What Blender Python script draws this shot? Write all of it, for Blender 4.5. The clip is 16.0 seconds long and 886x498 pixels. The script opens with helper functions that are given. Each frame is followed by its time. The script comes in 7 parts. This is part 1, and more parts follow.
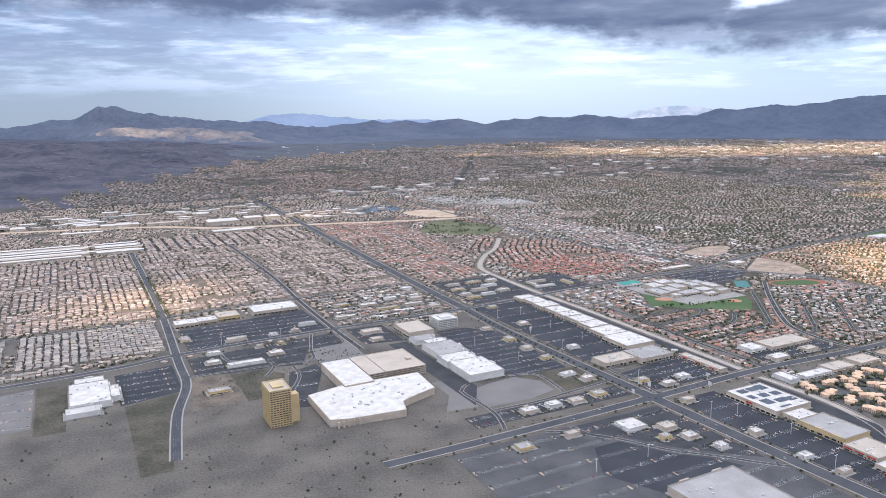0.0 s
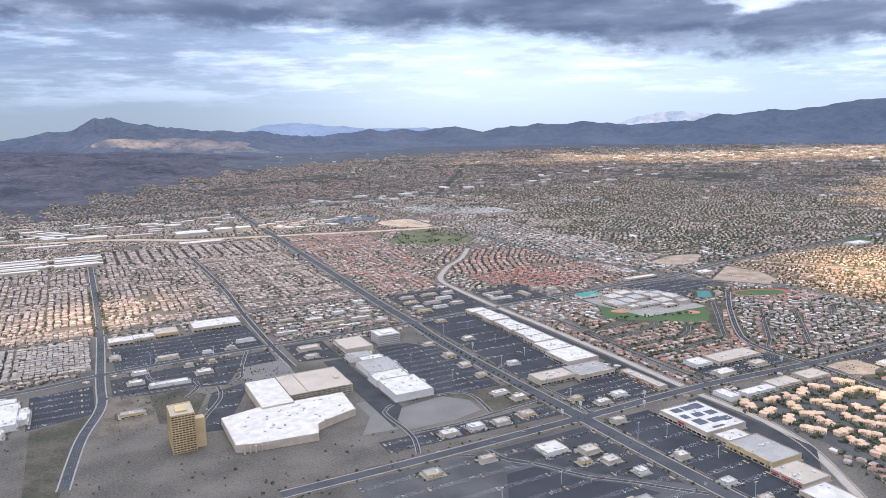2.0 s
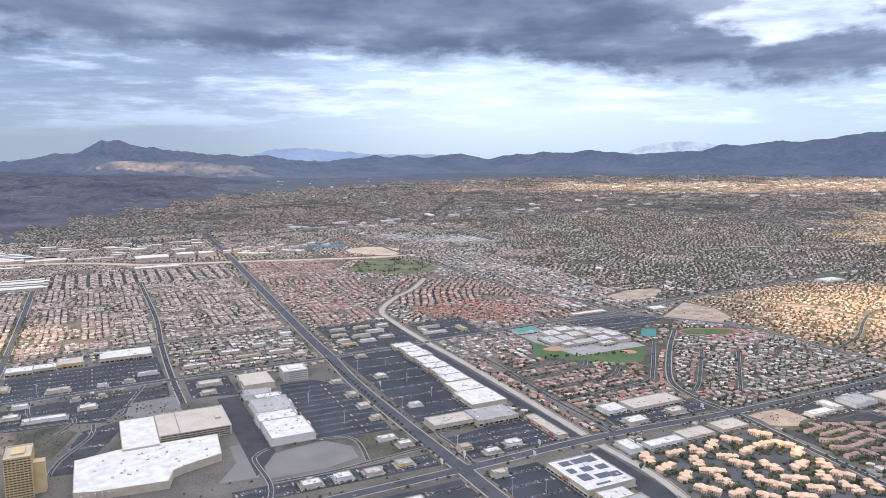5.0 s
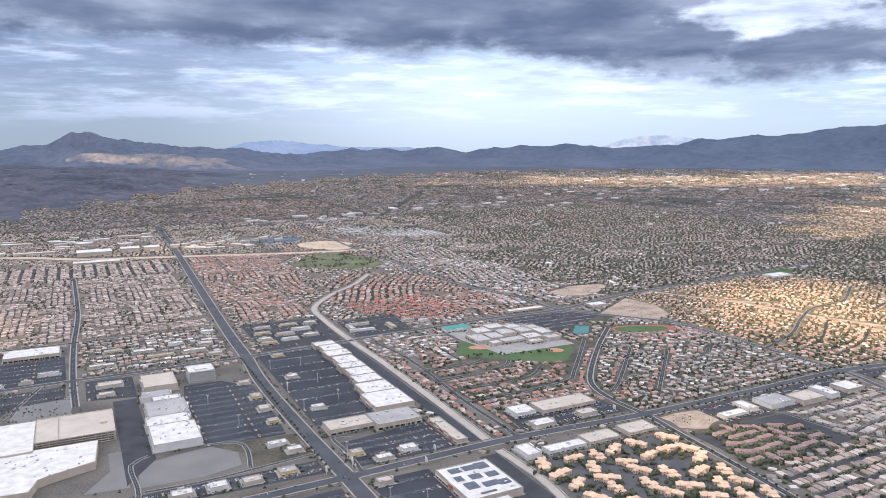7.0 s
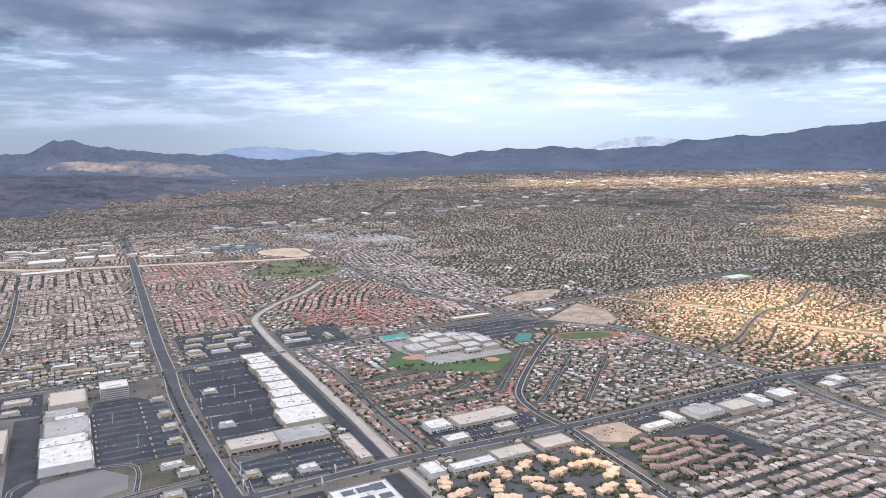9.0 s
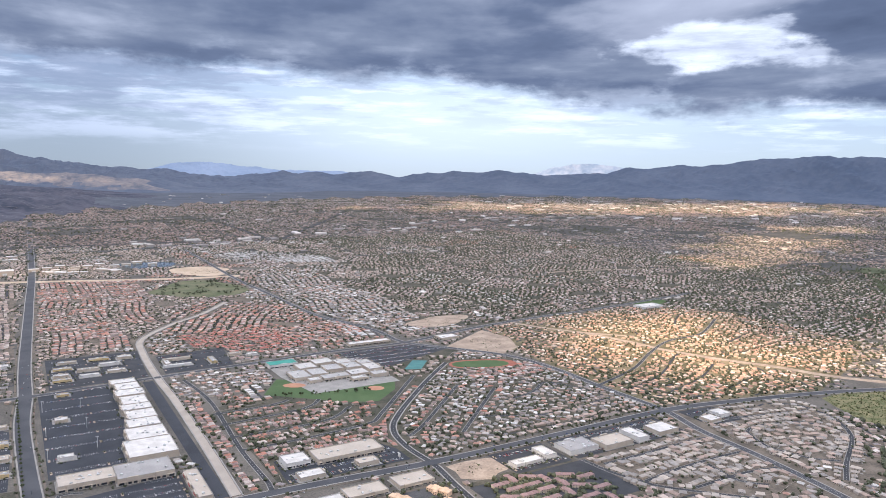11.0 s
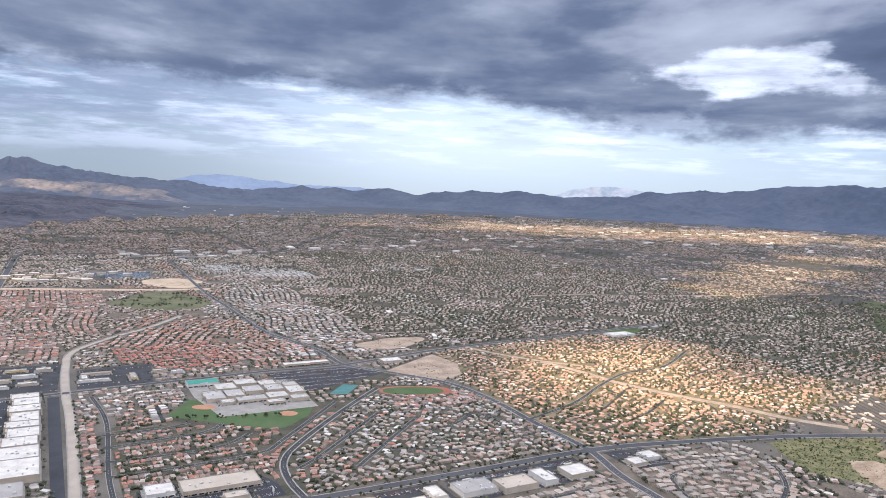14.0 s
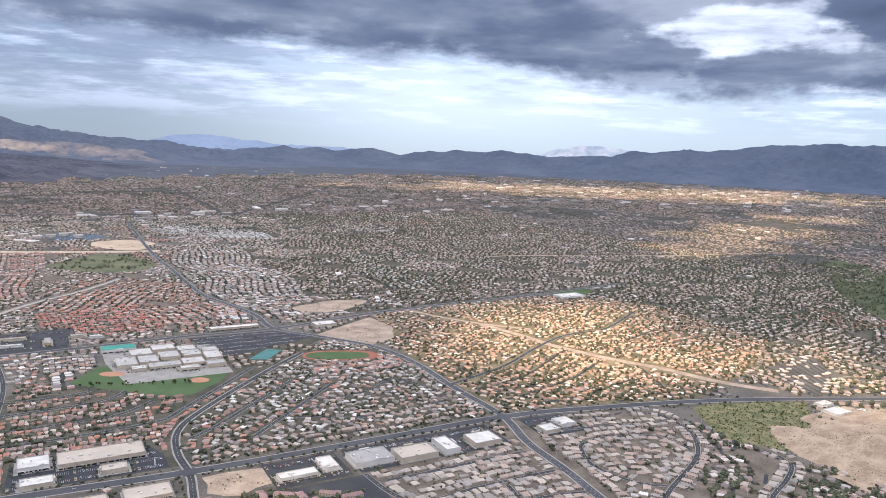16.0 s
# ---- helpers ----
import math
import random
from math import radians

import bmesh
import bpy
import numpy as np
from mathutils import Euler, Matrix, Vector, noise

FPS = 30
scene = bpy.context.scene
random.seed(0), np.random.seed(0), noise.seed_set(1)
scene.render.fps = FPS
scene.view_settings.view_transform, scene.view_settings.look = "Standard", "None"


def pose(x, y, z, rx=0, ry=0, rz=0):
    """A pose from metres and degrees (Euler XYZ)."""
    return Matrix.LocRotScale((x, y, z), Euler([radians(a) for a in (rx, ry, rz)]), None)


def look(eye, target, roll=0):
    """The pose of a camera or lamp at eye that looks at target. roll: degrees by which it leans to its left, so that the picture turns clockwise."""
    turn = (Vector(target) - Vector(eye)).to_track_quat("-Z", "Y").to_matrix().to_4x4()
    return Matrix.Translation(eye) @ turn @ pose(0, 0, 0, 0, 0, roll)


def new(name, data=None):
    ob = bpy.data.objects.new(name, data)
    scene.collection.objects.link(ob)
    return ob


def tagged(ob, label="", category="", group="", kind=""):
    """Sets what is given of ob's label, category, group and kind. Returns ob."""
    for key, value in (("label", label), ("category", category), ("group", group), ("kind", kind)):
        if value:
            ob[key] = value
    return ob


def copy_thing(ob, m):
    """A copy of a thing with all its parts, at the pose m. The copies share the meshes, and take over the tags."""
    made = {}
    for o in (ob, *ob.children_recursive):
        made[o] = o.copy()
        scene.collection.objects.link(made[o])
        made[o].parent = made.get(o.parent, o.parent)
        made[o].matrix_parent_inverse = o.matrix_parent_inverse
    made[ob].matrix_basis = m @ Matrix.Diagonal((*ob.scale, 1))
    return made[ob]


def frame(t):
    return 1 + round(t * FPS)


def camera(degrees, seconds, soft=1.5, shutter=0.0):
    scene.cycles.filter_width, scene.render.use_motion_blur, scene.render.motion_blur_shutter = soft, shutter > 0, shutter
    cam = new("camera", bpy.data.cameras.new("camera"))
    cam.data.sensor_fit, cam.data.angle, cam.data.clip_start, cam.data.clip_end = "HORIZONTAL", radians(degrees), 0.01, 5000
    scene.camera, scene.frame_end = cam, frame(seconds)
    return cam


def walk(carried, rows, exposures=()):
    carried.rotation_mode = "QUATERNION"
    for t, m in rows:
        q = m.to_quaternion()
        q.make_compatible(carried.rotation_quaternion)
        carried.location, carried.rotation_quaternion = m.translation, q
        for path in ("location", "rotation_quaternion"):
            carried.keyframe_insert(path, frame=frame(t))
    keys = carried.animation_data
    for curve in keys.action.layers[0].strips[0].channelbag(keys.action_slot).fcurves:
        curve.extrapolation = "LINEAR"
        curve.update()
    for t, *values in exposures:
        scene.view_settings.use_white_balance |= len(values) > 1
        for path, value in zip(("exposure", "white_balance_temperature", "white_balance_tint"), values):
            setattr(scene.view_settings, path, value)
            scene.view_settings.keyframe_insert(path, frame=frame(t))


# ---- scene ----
cam = camera(62.1, 16.0, soft=0.75)
PATH = [
    (0, (2.943, 1.149, 157.962), (3.837, 2.900, 157.593), -0.6),
    (0.5, (15.407, -0.088, 157.903), (16.302, 1.662, 157.531), -0.7),
    (1, (27.834, -1.312, 157.823), (28.730, 0.438, 157.451), -0.8),
    (1.5, (40.199, -2.569, 157.699), (41.094, -0.817, 157.335), -1.0),
    (2, (52.498, -3.830, 157.516), (53.381, -2.070, 157.168), -1.2),
    (2.5, (64.832, -5.060, 157.312), (65.700, -3.288, 156.985), -1.4),
    (3, (77.224, -6.236, 157.118), (78.076, -4.451, 156.812), -1.4),
    (3.5, (89.661, -7.346, 156.943), (90.502, -5.554, 156.653), -1.2),
    (4, (102.127, -8.418, 156.787), (102.967, -6.625, 156.508), -0.9),
    (4.2, (107.122, -8.840, 156.739), (107.960, -7.045, 156.460), -0.7),
    (6.3, (159.710, -13.208, 155.162), (160.601, -11.439, 154.882), -0.1),
    (6.5, (164.660, -13.627, 155.114), (165.554, -11.861, 154.830), -0.1),
    (7, (176.892, -14.705, 154.982), (177.782, -12.938, 154.687), -0.2),
    (7.5, (189.057, -15.862, 154.833), (189.937, -14.091, 154.526), -0.5),
    (8, (201.203, -17.133, 154.669), (202.074, -15.360, 154.354), -0.8),
    (8.5, (213.396, -18.520, 154.500), (214.272, -16.749, 154.192), -1.0),
    (9, (225.634, -20.011, 154.337), (226.538, -18.250, 154.052), -0.9),
    (9.5, (237.855, -21.462, 154.190), (238.791, -19.715, 153.929), -0.6),
    (10, (250.060, -22.944, 154.061), (251.037, -21.216, 153.817), -0.3),
    (10.2, (254.939, -23.523, 154.015), (255.930, -21.802, 153.774), -0.1),
    (12.3, (306.198, -29.355, 152.566), (307.222, -27.650, 152.354), 2.0),
    (12.5, (311.150, -29.859, 152.527), (312.163, -28.148, 152.323), 2.2),
    (13, (323.701, -31.017, 152.438), (324.685, -29.286, 152.252), 2.5),
    (13.5, (336.375, -32.153, 152.356), (337.339, -30.410, 152.181), 2.6),
    (14, (349.116, -33.278, 152.292), (350.074, -31.532, 152.115), 2.4),
    (14.5, (361.869, -34.466, 152.239), (362.836, -32.727, 152.046), 2.1),
    (15, (374.600, -35.752, 152.200), (375.580, -34.024, 151.980), 2.1),
    (15.5, (387.325, -37.110, 152.177), (388.309, -35.387, 151.924), 2.2),
    (16, (400.054, -38.510, 152.164), (401.030, -36.788, 151.881), 2.3),
]
walk(cam, [(t, look(eye, target, roll)) for t, eye, target, roll in PATH],
     [(0, 0.52, 5450, 13), (16, 0.48, 5640, 13)])

# ---- light ----
SUN_AZ, SUN_EL = 246.0, 27.0          # degrees clockwise from +y, degrees above the horizon
sun_to = Vector((math.sin(radians(SUN_AZ)) * math.cos(radians(SUN_EL)), math.cos(radians(SUN_AZ)) * math.cos(radians(SUN_EL)), math.sin(radians(SUN_EL))))
sun = new("sun", bpy.data.lights.new("sun", "SUN"))
sun.data.energy, sun.data.angle, sun.data.color = 5.6, radians(0.9), (1.0, 0.68, 0.34)
sun.matrix_world = look(sun_to * 4000, (0, 0, 0))


class Nodes:
    """Short hand for node trees: arithmetic on sockets."""

    def __init__(self, tree):
        self.t = tree

    def add(self, kind, inputs=(), out=0, **props):
        n = self.t.nodes.new(kind)
        if "operation" in props:
            n.operation = props["operation"]
        if "use_clamp" in props:
            n.use_clamp = props["use_clamp"]
        for k, v in dict(inputs).items():
            s = n.inputs[k]
            if isinstance(v, bpy.types.NodeSocket):
                self.t.links.new(v, s)
            else:
                s.default_value = v
        return n.outputs[out]

    def m(self, op, a, b=0.0, clamp=False):
        return self.add("ShaderNodeMath", {0: a, 1: b}, operation=op, use_clamp=clamp)

    def ramp(self, f, stops, mode="LINEAR"):
        n = self.t.nodes.new("ShaderNodeValToRGB")
        n.color_ramp.interpolation = mode
        el = n.color_ramp.elements
        while len(el) < len(stops):
            el.new(0.5)
        for e, (p, c) in zip(el, stops):
            e.position, e.color = p, (*c, 1) if len(c) == 3 else c
        self.t.links.new(f, n.inputs[0])
        return n.outputs[0]

    def mix(self, f, a, b, mode="MIX"):
        n = self.t.nodes.new("ShaderNodeMix")
        n.data_type, n.blend_type = "RGBA", mode
        for k, v in ((0, f), (6, a), (7, b)):
            if isinstance(v, bpy.types.NodeSocket):
                self.t.links.new(v, n.inputs[k])
            else:
                n.inputs[k].default_value = (*v, 1) if isinstance(v, tuple) and len(v) == 3 else v
        return n.outputs[2]

    def smooth(self, x, lo, hi):
        n = self.t.nodes.new("ShaderNodeMapRange")
        n.interpolation_type = "SMOOTHSTEP"
        for k, v in ((0, x), (1, lo), (2, hi), (3, 0.0), (4, 1.0)):
            if isinstance(v, bpy.types.NodeSocket):
                self.t.links.new(v, n.inputs[k])
            else:
                n.inputs[k].default_value = v
        return n.outputs[0]

    def noise(self, vec, scale, detail=3.0, rough=0.5):
        return self.add("ShaderNodeTexNoise", {"Vector": vec, "Scale": scale, "Detail": detail, "Roughness": rough})

    def xyz(self, x, y, z):
        return self.add("ShaderNodeCombineXYZ", {0: x, 1: y, 2: z})


# sky: clear evening blue under broken cloud, a dark deck above and a bright band over the mountains
world = bpy.data.worlds.new("world")
scene.world = world
world.use_nodes = True
world.node_tree.nodes.clear()
W = Nodes(world.node_tree)
way = W.add("ShaderNodeTexCoord", out=0)
sep = W.t.nodes.new("ShaderNodeSeparateXYZ")
W.t.links.new(way, sep.inputs[0])
az = W.m("SUBTRACT", W.m("ARCTAN2", sep.outputs[0], sep.outputs[1]), radians(27.0))
el = W.m("ARCSINE", sep.outputs[2])
up = W.m("MAXIMUM", W.m("ADD", el, 0.02), 0.004)
far = W.m("DIVIDE", 0.14, W.m("ADD", up, 0.05))          # distance along a flat cloud base
deckpos = W.xyz(W.m("MULTIPLY", az, W.m("ADD", far, 0.55)), W.m("MULTIPLY", far, 1.7), 0.0)
streak = W.xyz(W.m("MULTIPLY", az, 3.0), W.m("MULTIPLY", el, 22.0), 0.0)
n_big = W.noise(deckpos, 3.6, 9.0, 0.52)
n_bil = W.noise(W.xyz(W.m("MULTIPLY", az, 5.0), W.m("MULTIPLY", el, 13.0), 7.0), 2.0, 9.0, 0.55)
n_fine = W.noise(streak, 2.2, 9.0, 0.62)
n_grey = W.noise(W.xyz(W.m("MULTIPLY", az, 4.0), W.m("MULTIPLY", el, 26.0), 4.0), 1.9, 9.0, 0.6)
n_warp = W.noise(W.xyz(W.m("MULTIPLY", az, 3.2), W.m("MULTIPLY", el, 7.0), 3.0), 2.6, 8.0, 0.62)
air = W.t.nodes.new("ShaderNodeTexSky")
air.sky_type, air.sun_disc, air.sun_elevation, air.sun_rotation, air.altitude, air.dust_density = "NISHITA", False, radians(SUN_EL), radians(SUN_AZ), 600.0, 1.6
lifted = W.add("ShaderNodeVectorMath", {0: way, 1: (0.0, 0.0, 0.06)}, operation="ADD")
W.t.links.new(lifted, air.inputs[0])
clear = W.mix(1.0, air.outputs[0], (0.10, 0.10, 0.10), "MULTIPLY")
base = W.ramp(W.m("ADD", W.m("MULTIPLY", el, 3.0), 0.1), [(0.0, (0.43, 0.45, 0.455)), (0.16, (0.455, 0.48, 0.485)), (0.30, (0.505, 0.55, 0.57)), (0.46, (0.46, 0.55, 0.64)), (1.0, (0.28, 0.40, 0.56))])
clear = W.mix(0.8, clear, base)
glow_a = W.m("MULTIPLY", W.m("SUBTRACT", az, 0.07), 3.1)
glow_e = W.m("MULTIPLY", W.m("SUBTRACT", el, 0.062), 15.0)
glow = W.m("POWER", 2.718, W.m("MULTIPLY", W.m("ADD", W.m("MULTIPLY", glow_a, glow_a), W.m("MULTIPLY", glow_e, glow_e)), -1.0))
sky = W.mix(W.m("MULTIPLY", glow, 0.75), clear, (0.71, 0.755, 0.79))
# thin white streaks and grey cloudlets between the deck and the mountains
mid = W.m("MULTIPLY", W.smooth(el, 0.012, 0.05), W.m("SUBTRACT", 1.0, W.smooth(el, 0.16, 0.22)))
white = W.m("MULTIPLY", W.smooth(W.m("ADD", n_fine, W.m("MULTIPLY", W.smooth(az, 0.2, -0.4), 0.04)), 0.47, 0.64), mid)
sky = W.mix(W.m("MULTIPLY", white, 0.85), sky, (0.82, 0.85, 0.90))
n_grey2 = W.m("ADD", n_grey, W.m("MULTIPLY", W.smooth(az, 0.1, -0.45), 0.07))
greyc = W.m("MULTIPLY", W.smooth(n_grey2, 0.49, 0.62), W.m("MULTIPLY", W.smooth(el, 0.03, 0.085), W.m("SUBTRACT", 1.0, W.m("MULTIPLY", glow, 0.55))))
sky = W.mix(W.m("MULTIPLY", greyc, 0.8), sky, (0.36, 0.40, 0.48))
sky = W.mix(W.smooth(az, 0.02, -0.42), sky, W.mix(1.0, sky, (0.70, 0.72, 0.76), "MULTIPLY"))
# the dark deck
edge = W.m("ADD", W.m("ADD", 0.116, W.m("MULTIPLY", W.smooth(az, 0.0, 0.32), -0.044)), W.m("MULTIPLY", W.m("SUBTRACT", n_warp, 0.5), 0.085))
deck = W.smooth(W.m("SUBTRACT", el, edge), -0.009, 0.018)
hole_a = W.m("MULTIPLY", W.m("SUBTRACT", az, 0.405), 7.6)
hole_e = W.m("MULTIPLY", W.m("SUBTRACT", el, 0.154), 29.0)
hole = W.m("POWER", 2.718, W.m("MULTIPLY", W.m("ADD", W.m("MULTIPLY", hole_a, hole_a), W.m("MULTIPLY", hole_e, hole_e)), -1.0))
hole = W.smooth(W.m("ADD", hole, W.m("MULTIPLY", W.m("SUBTRACT", n_bil, 0.5), 1.9)), 0.38, 0.72)
hole = W.m("MULTIPLY", hole, W.smooth(az, 0.02, 0.2))
deckcol = W.ramp(W.m("ADD", W.m("MULTIPLY", n_big, 0.78), W.m("MULTIPLY", n_bil, 0.22)), [(0.30, (0.085, 0.105, 0.155)), (0.44, (0.125, 0.15, 0.21)), (0.55, (0.20, 0.225, 0.28)), (0.68, (0.38, 0.40, 0.45))])
lit_cloud = W.ramp(n_grey, [(0.35, (0.48, 0.50, 0.55)), (0.6, (0.80, 0.82, 0.86))])
pale_deck = W.m("MULTIPLY", W.m("MULTIPLY", W.smooth(az, 0.0, 0.3), W.smooth(el, 0.13, 0.17)), W.smooth(n_big, 0.40, 0.60))
deckcol = W.mix(W.m("MULTIPLY", pale_deck, 0.6), deckcol, (0.42, 0.43, 0.48))
deckcol = W.mix(hole, deckcol, lit_cloud)
rim = W.m("MULTIPLY", W.m("MULTIPLY", deck, W.m("SUBTRACT", 1.0, W.smooth(W.m("SUBTRACT", el, edge), 0.0, 0.05))), W.smooth(n_bil, 0.48, 0.62))
deckcol = W.mix(W.m("MULTIPLY", rim, 0.45), deckcol, (0.55, 0.58, 0.64))
sky = W.mix(deck, sky, deckcol)
# the sky overhead and behind: broken bright cloud
over = W.ramp(W.noise(way, 2.3, 5.0), [(0.35, (0.58, 0.65, 0.77)), (0.65, (1.13, 1.20, 1.31))])
sky = W.mix(W.smooth(el, 0.30, 0.55), sky, over)
bg = W.add("ShaderNodeBackground", {"Color": sky, "Strength": 1.0})
wout = W.t.nodes.new("ShaderNodeOutputWorld")
W.t.links.new(bg, wout.inputs[0])


# ---- materials ----
def surface(name, a, b, scale=0.4, fine=6.0, rough=0.9, bump=0.0, vary=0.0, per=None, palette=None, metal=0.0, warp=None):
    """A procedural surface: two tones in large stains and fine grain; palette and vary change it from piece to piece."""
    mt = bpy.data.materials.new(name)
    mt.use_nodes = True
    mt.node_tree.nodes.clear()
    T = Nodes(mt.node_tree)
    pos = T.add("ShaderNodeNewGeometry", out=0)
    big = T.noise(pos, scale, 4.0)
    small = T.noise(pos, fine, 3.0)
    f = T.smooth(T.m("ADD", T.m("MULTIPLY", big, 0.6), T.m("MULTIPLY", small, 0.4)), 0.32, 0.68)
    col = T.mix(f, a, b)
    if per:
        if per == "island":
            geo = T.t.nodes.new("ShaderNodeNewGeometry")
            rnd = geo.outputs["Random Per Island"]
        else:
            info = T.t.nodes.new("ShaderNodeObjectInfo")
            rnd = info.outputs["Random"]
        if palette:
            palette = [tuple(min(v * 1.12, 0.85) for v in c) for c in palette]
            tone = T.ramp(rnd, [(i / len(palette), c) for i, c in enumerate(palette)], "CONSTANT")
            col = T.mix(1.0, T.mix(0.30, (1, 1, 1), col), tone, "MULTIPLY")
        if vary:
            again = T.m("FRACT", T.m("MULTIPLY", rnd, 37.7))
            bright = T.m("ADD", 1.0 - vary, T.m("MULTIPLY", again, 2 * vary))
            col = T.mix(1.0, col, T.add("ShaderNodeCombineColor", {0: bright, 1: bright, 2: bright}), "MULTIPLY")
    inputs = {"Base Color": col, "Roughness": rough, "Metallic": metal}
    bsdf = T.t.nodes.new("ShaderNodeBsdfPrincipled")
    for k, v in inputs.items():
        if isinstance(v, bpy.types.NodeSocket):
            T.t.links.new(v, bsdf.inputs[k])
        else:
            bsdf.inputs[k].default_value = v
    bsdf.inputs["Specular IOR Level"].default_value = 0.25
    if bump:
        T.t.links.new(T.add("ShaderNodeBump", {"Strength": bump, "Height": small, "Distance": 0.1}), bsdf.inputs["Normal"])
    o = T.t.nodes.new("ShaderNodeOutputMaterial")
    T.t.links.new(bsdf.outputs[0], o.inputs[0])
    return mt


ROOF_TAN = [(0.32, 0.248, 0.208), (0.376, 0.296, 0.248), (0.264, 0.216, 0.192), (0.416, 0.344, 0.296), (0.336, 0.256, 0.216), (0.216, 0.184, 0.168), (0.464, 0.408, 0.36)]
ROOF_GREY = [(0.30, 0.27, 0.24), (0.36, 0.32, 0.28), (0.27, 0.25, 0.23), (0.40, 0.35, 0.30)]
ROOF_RED = [(0.369, 0.18, 0.131), (0.297, 0.171, 0.14), (0.396, 0.225, 0.171), (0.252, 0.18, 0.162), (0.378, 0.306, 0.27), (0.216, 0.171, 0.153), (0.468, 0.405, 0.36)]
ROOF_MIX = [(0.19, 0.176, 0.171), (0.552, 0.533, 0.505), (0.286, 0.258, 0.237), (0.324, 0.248, 0.209), (0.258, 0.237, 0.228), (0.39, 0.353, 0.324), (0.343, 0.209, 0.162), (0.476, 0.461, 0.438), (0.237, 0.22, 0.209), (0.4, 0.324, 0.267)]
# far roof palettes are toned down to hold the cloud shade
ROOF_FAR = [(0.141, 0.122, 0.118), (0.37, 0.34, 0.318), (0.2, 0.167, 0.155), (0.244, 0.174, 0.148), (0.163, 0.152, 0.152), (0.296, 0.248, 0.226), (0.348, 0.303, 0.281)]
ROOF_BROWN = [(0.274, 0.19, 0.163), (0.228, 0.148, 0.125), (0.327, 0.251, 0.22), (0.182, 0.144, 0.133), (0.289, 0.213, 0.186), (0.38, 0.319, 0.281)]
ROOF_WHITE = [(0.466, 0.459, 0.446), (0.415, 0.409, 0.396), (0.49, 0.478, 0.453), (0.315, 0.302, 0.283)]
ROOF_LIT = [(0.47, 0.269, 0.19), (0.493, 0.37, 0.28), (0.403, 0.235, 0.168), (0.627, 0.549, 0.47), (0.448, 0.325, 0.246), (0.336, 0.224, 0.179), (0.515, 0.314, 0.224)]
WALLS = [(0.386, 0.328, 0.269), (0.445, 0.386, 0.328), (0.353, 0.302, 0.252), (0.487, 0.437, 0.378)]
m_desert = surface("desert_ground", (0.075, 0.071, 0.063), (0.175, 0.158, 0.135), 0.03, 0.9, 0.95, 0.2)
m_dirt = surface("bare_dirt", (0.25, 0.195, 0.15), (0.45, 0.36, 0.275), 0.09, 0.7, 0.95, 0.3)
m_hill_dirt = surface("hill_soil", (0.27, 0.20, 0.14), (0.46, 0.36, 0.26), 0.10, 0.7, 0.95, 0.5)
m_asphalt = surface("asphalt", (0.056, 0.059, 0.067), (0.092, 0.095, 0.103), 0.06, 2.5, 0.9, 0.1)
m_lot = surface("dark_asphalt", (0.030, 0.034, 0.042), (0.058, 0.062, 0.073), 0.04, 2.0, 0.9, 0.1)
m_lot_worn = surface("grey_worn_asphalt", (0.060, 0.062, 0.066), (0.112, 0.112, 0.114), 0.05, 1.2, 0.9, 0.1)
m_lot_pale = surface("worn_asphalt", (0.15, 0.145, 0.14), (0.21, 0.20, 0.19), 0.05, 2.0, 0.9, 0.1)
m_street = surface("street_asphalt", (0.036, 0.039, 0.045), (0.064, 0.066, 0.072), 0.1, 2.0, 0.9)
m_concrete = surface("concrete", (0.24, 0.23, 0.215), (0.34, 0.325, 0.30), 0.15, 2.0, 0.9, 0.1)
m_channel = surface("channel_concrete", (0.34, 0.30, 0.255), (0.43, 0.38, 0.325), 0.1, 1.5, 0.9, 0.2)
m_paint = surface("road_paint", (0.42, 0.42, 0.41), (0.58, 0.58, 0.56), 0.5, 3.0, 0.7)
m_grass = surface("lawn", (0.050, 0.088, 0.030), (0.085, 0.125, 0.048), 0.06, 1.5, 0.95, 0.3)
m_turf = surface("sports_turf", (0.062, 0.105, 0.042), (0.095, 0.140, 0.062), 0.06, 1.5, 0.95, 0.2)
m_scrub = surface("scrub", (0.085, 0.105, 0.042), (0.25, 0.22, 0.12), 0.16, 0.9, 0.95, 0.5)
m_park = surface("dry_park_grass", (0.085, 0.105, 0.050), (0.17, 0.165, 0.10), 0.05, 1.2, 0.95, 0.3)
m_fairway = surface("shaded_grass", (0.045, 0.062, 0.030), (0.105, 0.115, 0.060), 0.035, 0.5, 0.95, 0.3)
m_sand = surface("pale_sand", (0.40, 0.31, 0.22), (0.56, 0.45, 0.33), 0.05, 0.6, 0.95, 0.3)
m_yard = surface("leafy_yards", (0.046, 0.050, 0.036), (0.125, 0.110, 0.084), 0.06, 0.6, 0.95, 0.3)
m_yard_tan = surface("brown_yards", (0.095, 0.082, 0.066), (0.20, 0.168, 0.134), 0.09, 0.8, 0.95, 0.3)
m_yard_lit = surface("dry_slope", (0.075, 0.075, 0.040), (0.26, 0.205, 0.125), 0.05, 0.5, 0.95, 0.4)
m_court = surface("turquoise_court", (0.06, 0.17, 0.17), (0.09, 0.22, 0.21), 0.2, 2.0, 0.8)
m_track = surface("running_track", (0.27, 0.10, 0.07), (0.34, 0.14, 0.10), 0.2, 2.0, 0.9)
m_infield = surface("infield_clay", (0.38, 0.19, 0.12), (0.45, 0.25, 0.16), 0.2, 2.0, 0.9)
m_water = surface("pond_water", (0.05, 0.07, 0.085), (0.065, 0.085, 0.10), 0.1, 2.0, 0.15)
